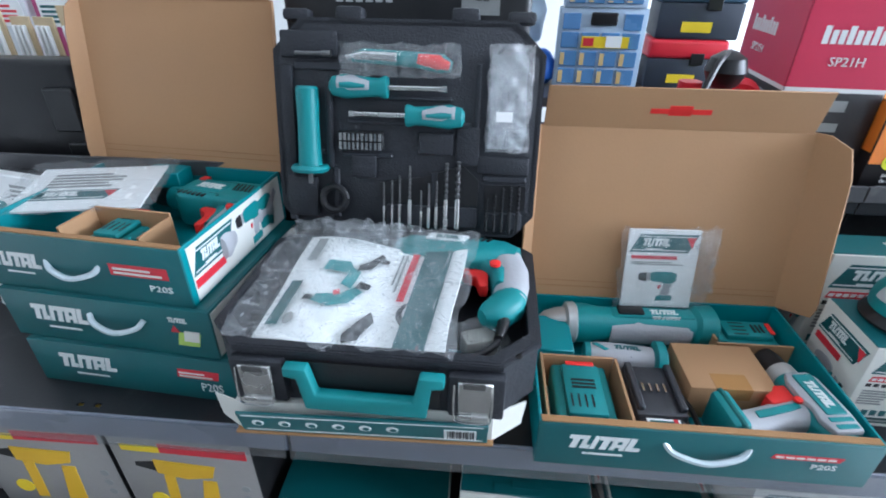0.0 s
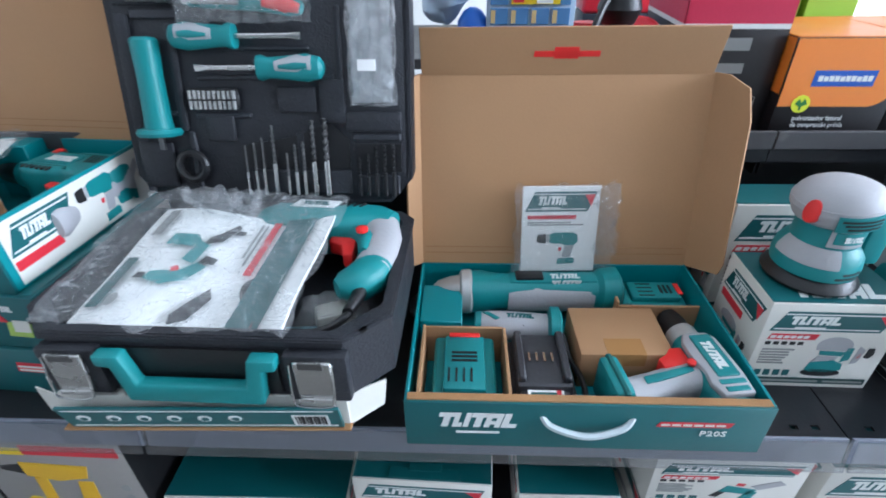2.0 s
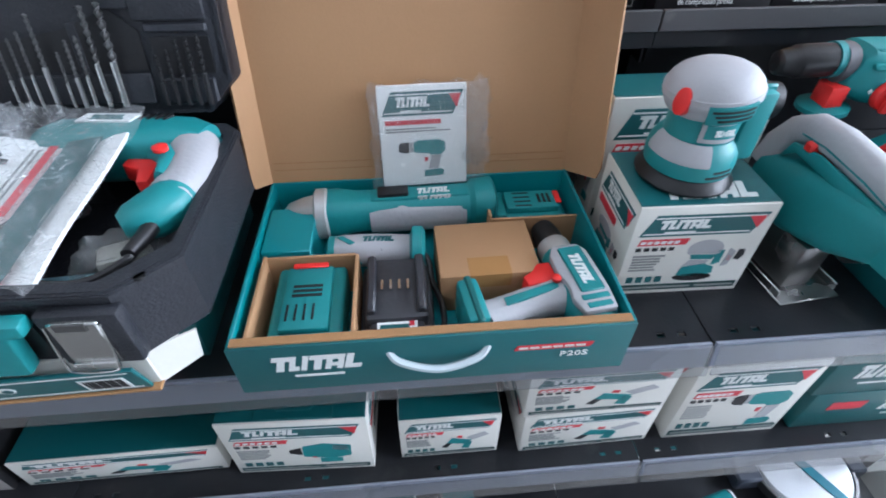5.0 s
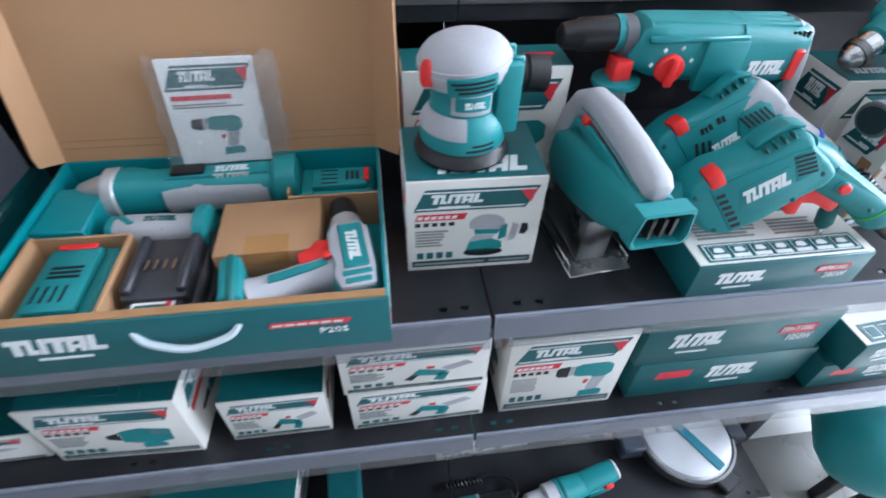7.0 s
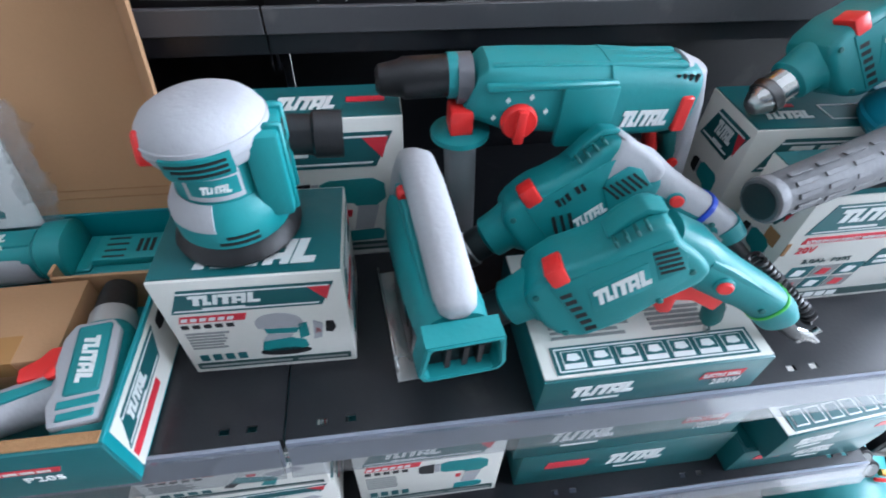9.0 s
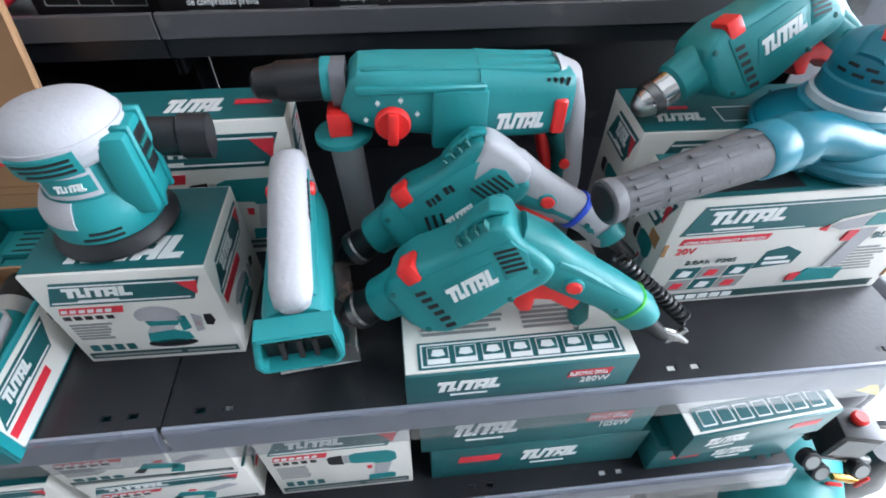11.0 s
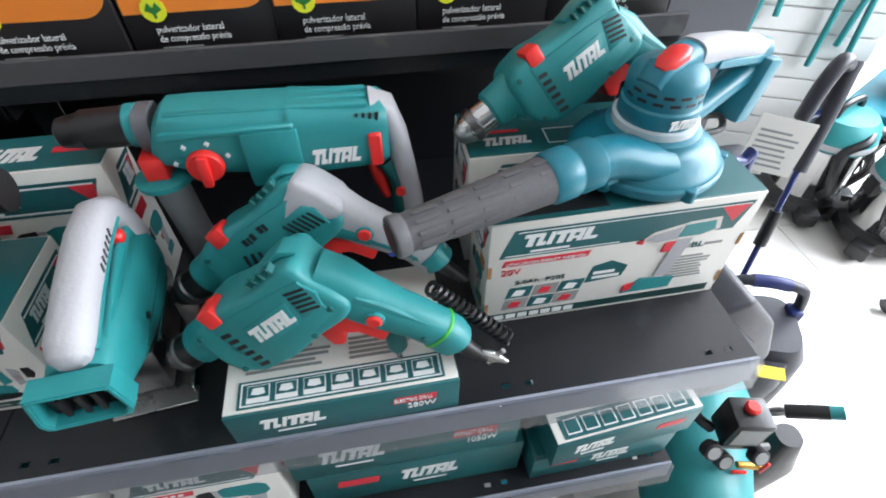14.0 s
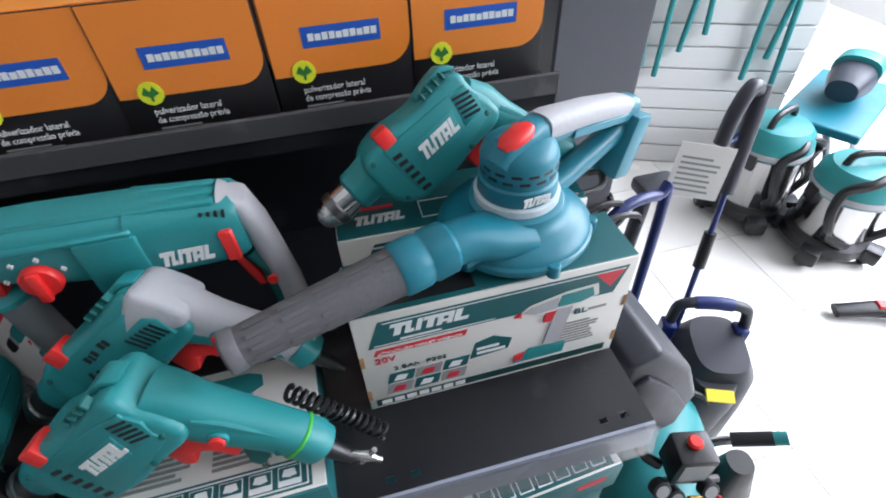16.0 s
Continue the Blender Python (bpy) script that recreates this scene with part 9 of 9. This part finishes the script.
part("valve", block((-0.005, -0.118, 0.383, 0.030, -0.110, 0.393), bevel=0.003), RED, cp, "red valve lever")
part("hose", wire([(-0.06, -0.05, 0.47), (-0.10, -0.03, 0.50), (-0.10, 0.03, 0.52), (-0.05, 0.08, 0.50)], 0.012, 8), BLACK, cp, "black hose")
part("handle", wire([(0.06, 0.02, 0.36), (0.09, 0.0, 0.45), (0.13, -0.015, 0.49)], 0.010, 8), STEEL, cp)
part("handle_grip", wire([(0.115, -0.01, 0.480), (0.185, -0.03, 0.517)], 0.016, 10), BLACK, cp, "black grip")
part("grip_end", wire([(0.185, -0.03, 0.517), (0.208, -0.036, 0.528)], 0.015, 10), TEAL, cp)
for x, y in ((-0.07, -0.16), (0.07, -0.16), (-0.07, 0.16), (0.07, 0.16)):
    part("foot", block((x - 0.015, y - 0.015, 0.0, x + 0.015, y + 0.015, 0.17), bevel=0.003), BLACK, cp)
part("side_bag", tube([(0.0, 0.05, 0.05, 0.04, 90), (0.0, 0.25, 0.07, 0.05, 90), (0.0, 0.38, 0.03, 0.03, 90)], n=18, m=Matrix.Translation((0.17, -0.02, 0))), BLACK, cp, "black fabric cover")

# floor tiles: those of the aisle one by one, the rest of the room joined and greyed to bounce less light
T = 0.45
bm = block((0.0015, 0.0015, -0.006, T - 0.0015, T - 0.0015, 0.0), bevel=0.0008)
tile_mesh = bpy.data.meshes.new("tile")
bm.to_mesh(tile_mesh)
bm.free()
tile_mesh.materials.append(TILE)
rest = []
for j in range(int((Y1 - Y0) / T) + 1):
    for i in range(int((X1 + 1.8 - X0) / T)):
        x0, y0 = X0 + i * T, Y0 + j * T
        if (-0.9 < x0 and -0.1 < y0 < 4.0) or (0.85 < x0 and -1.2 < y0 < 4.0):
            ob = new("tile", tile_mesh)
            ob.location = (x0, y0, 0.0)
            ob.parent = floor
        else:
            rest.append((x0 + 0.0015, y0 + 0.0015, -0.006, x0 + T - 0.0015, min(y0 + T, Y1) - 0.0015, 0.0))
part("tile_field", block(*rest), TILE_LOW_BOUNCE, floor, "grey tiles of the outer floor", smooth=False, kind="stuff")
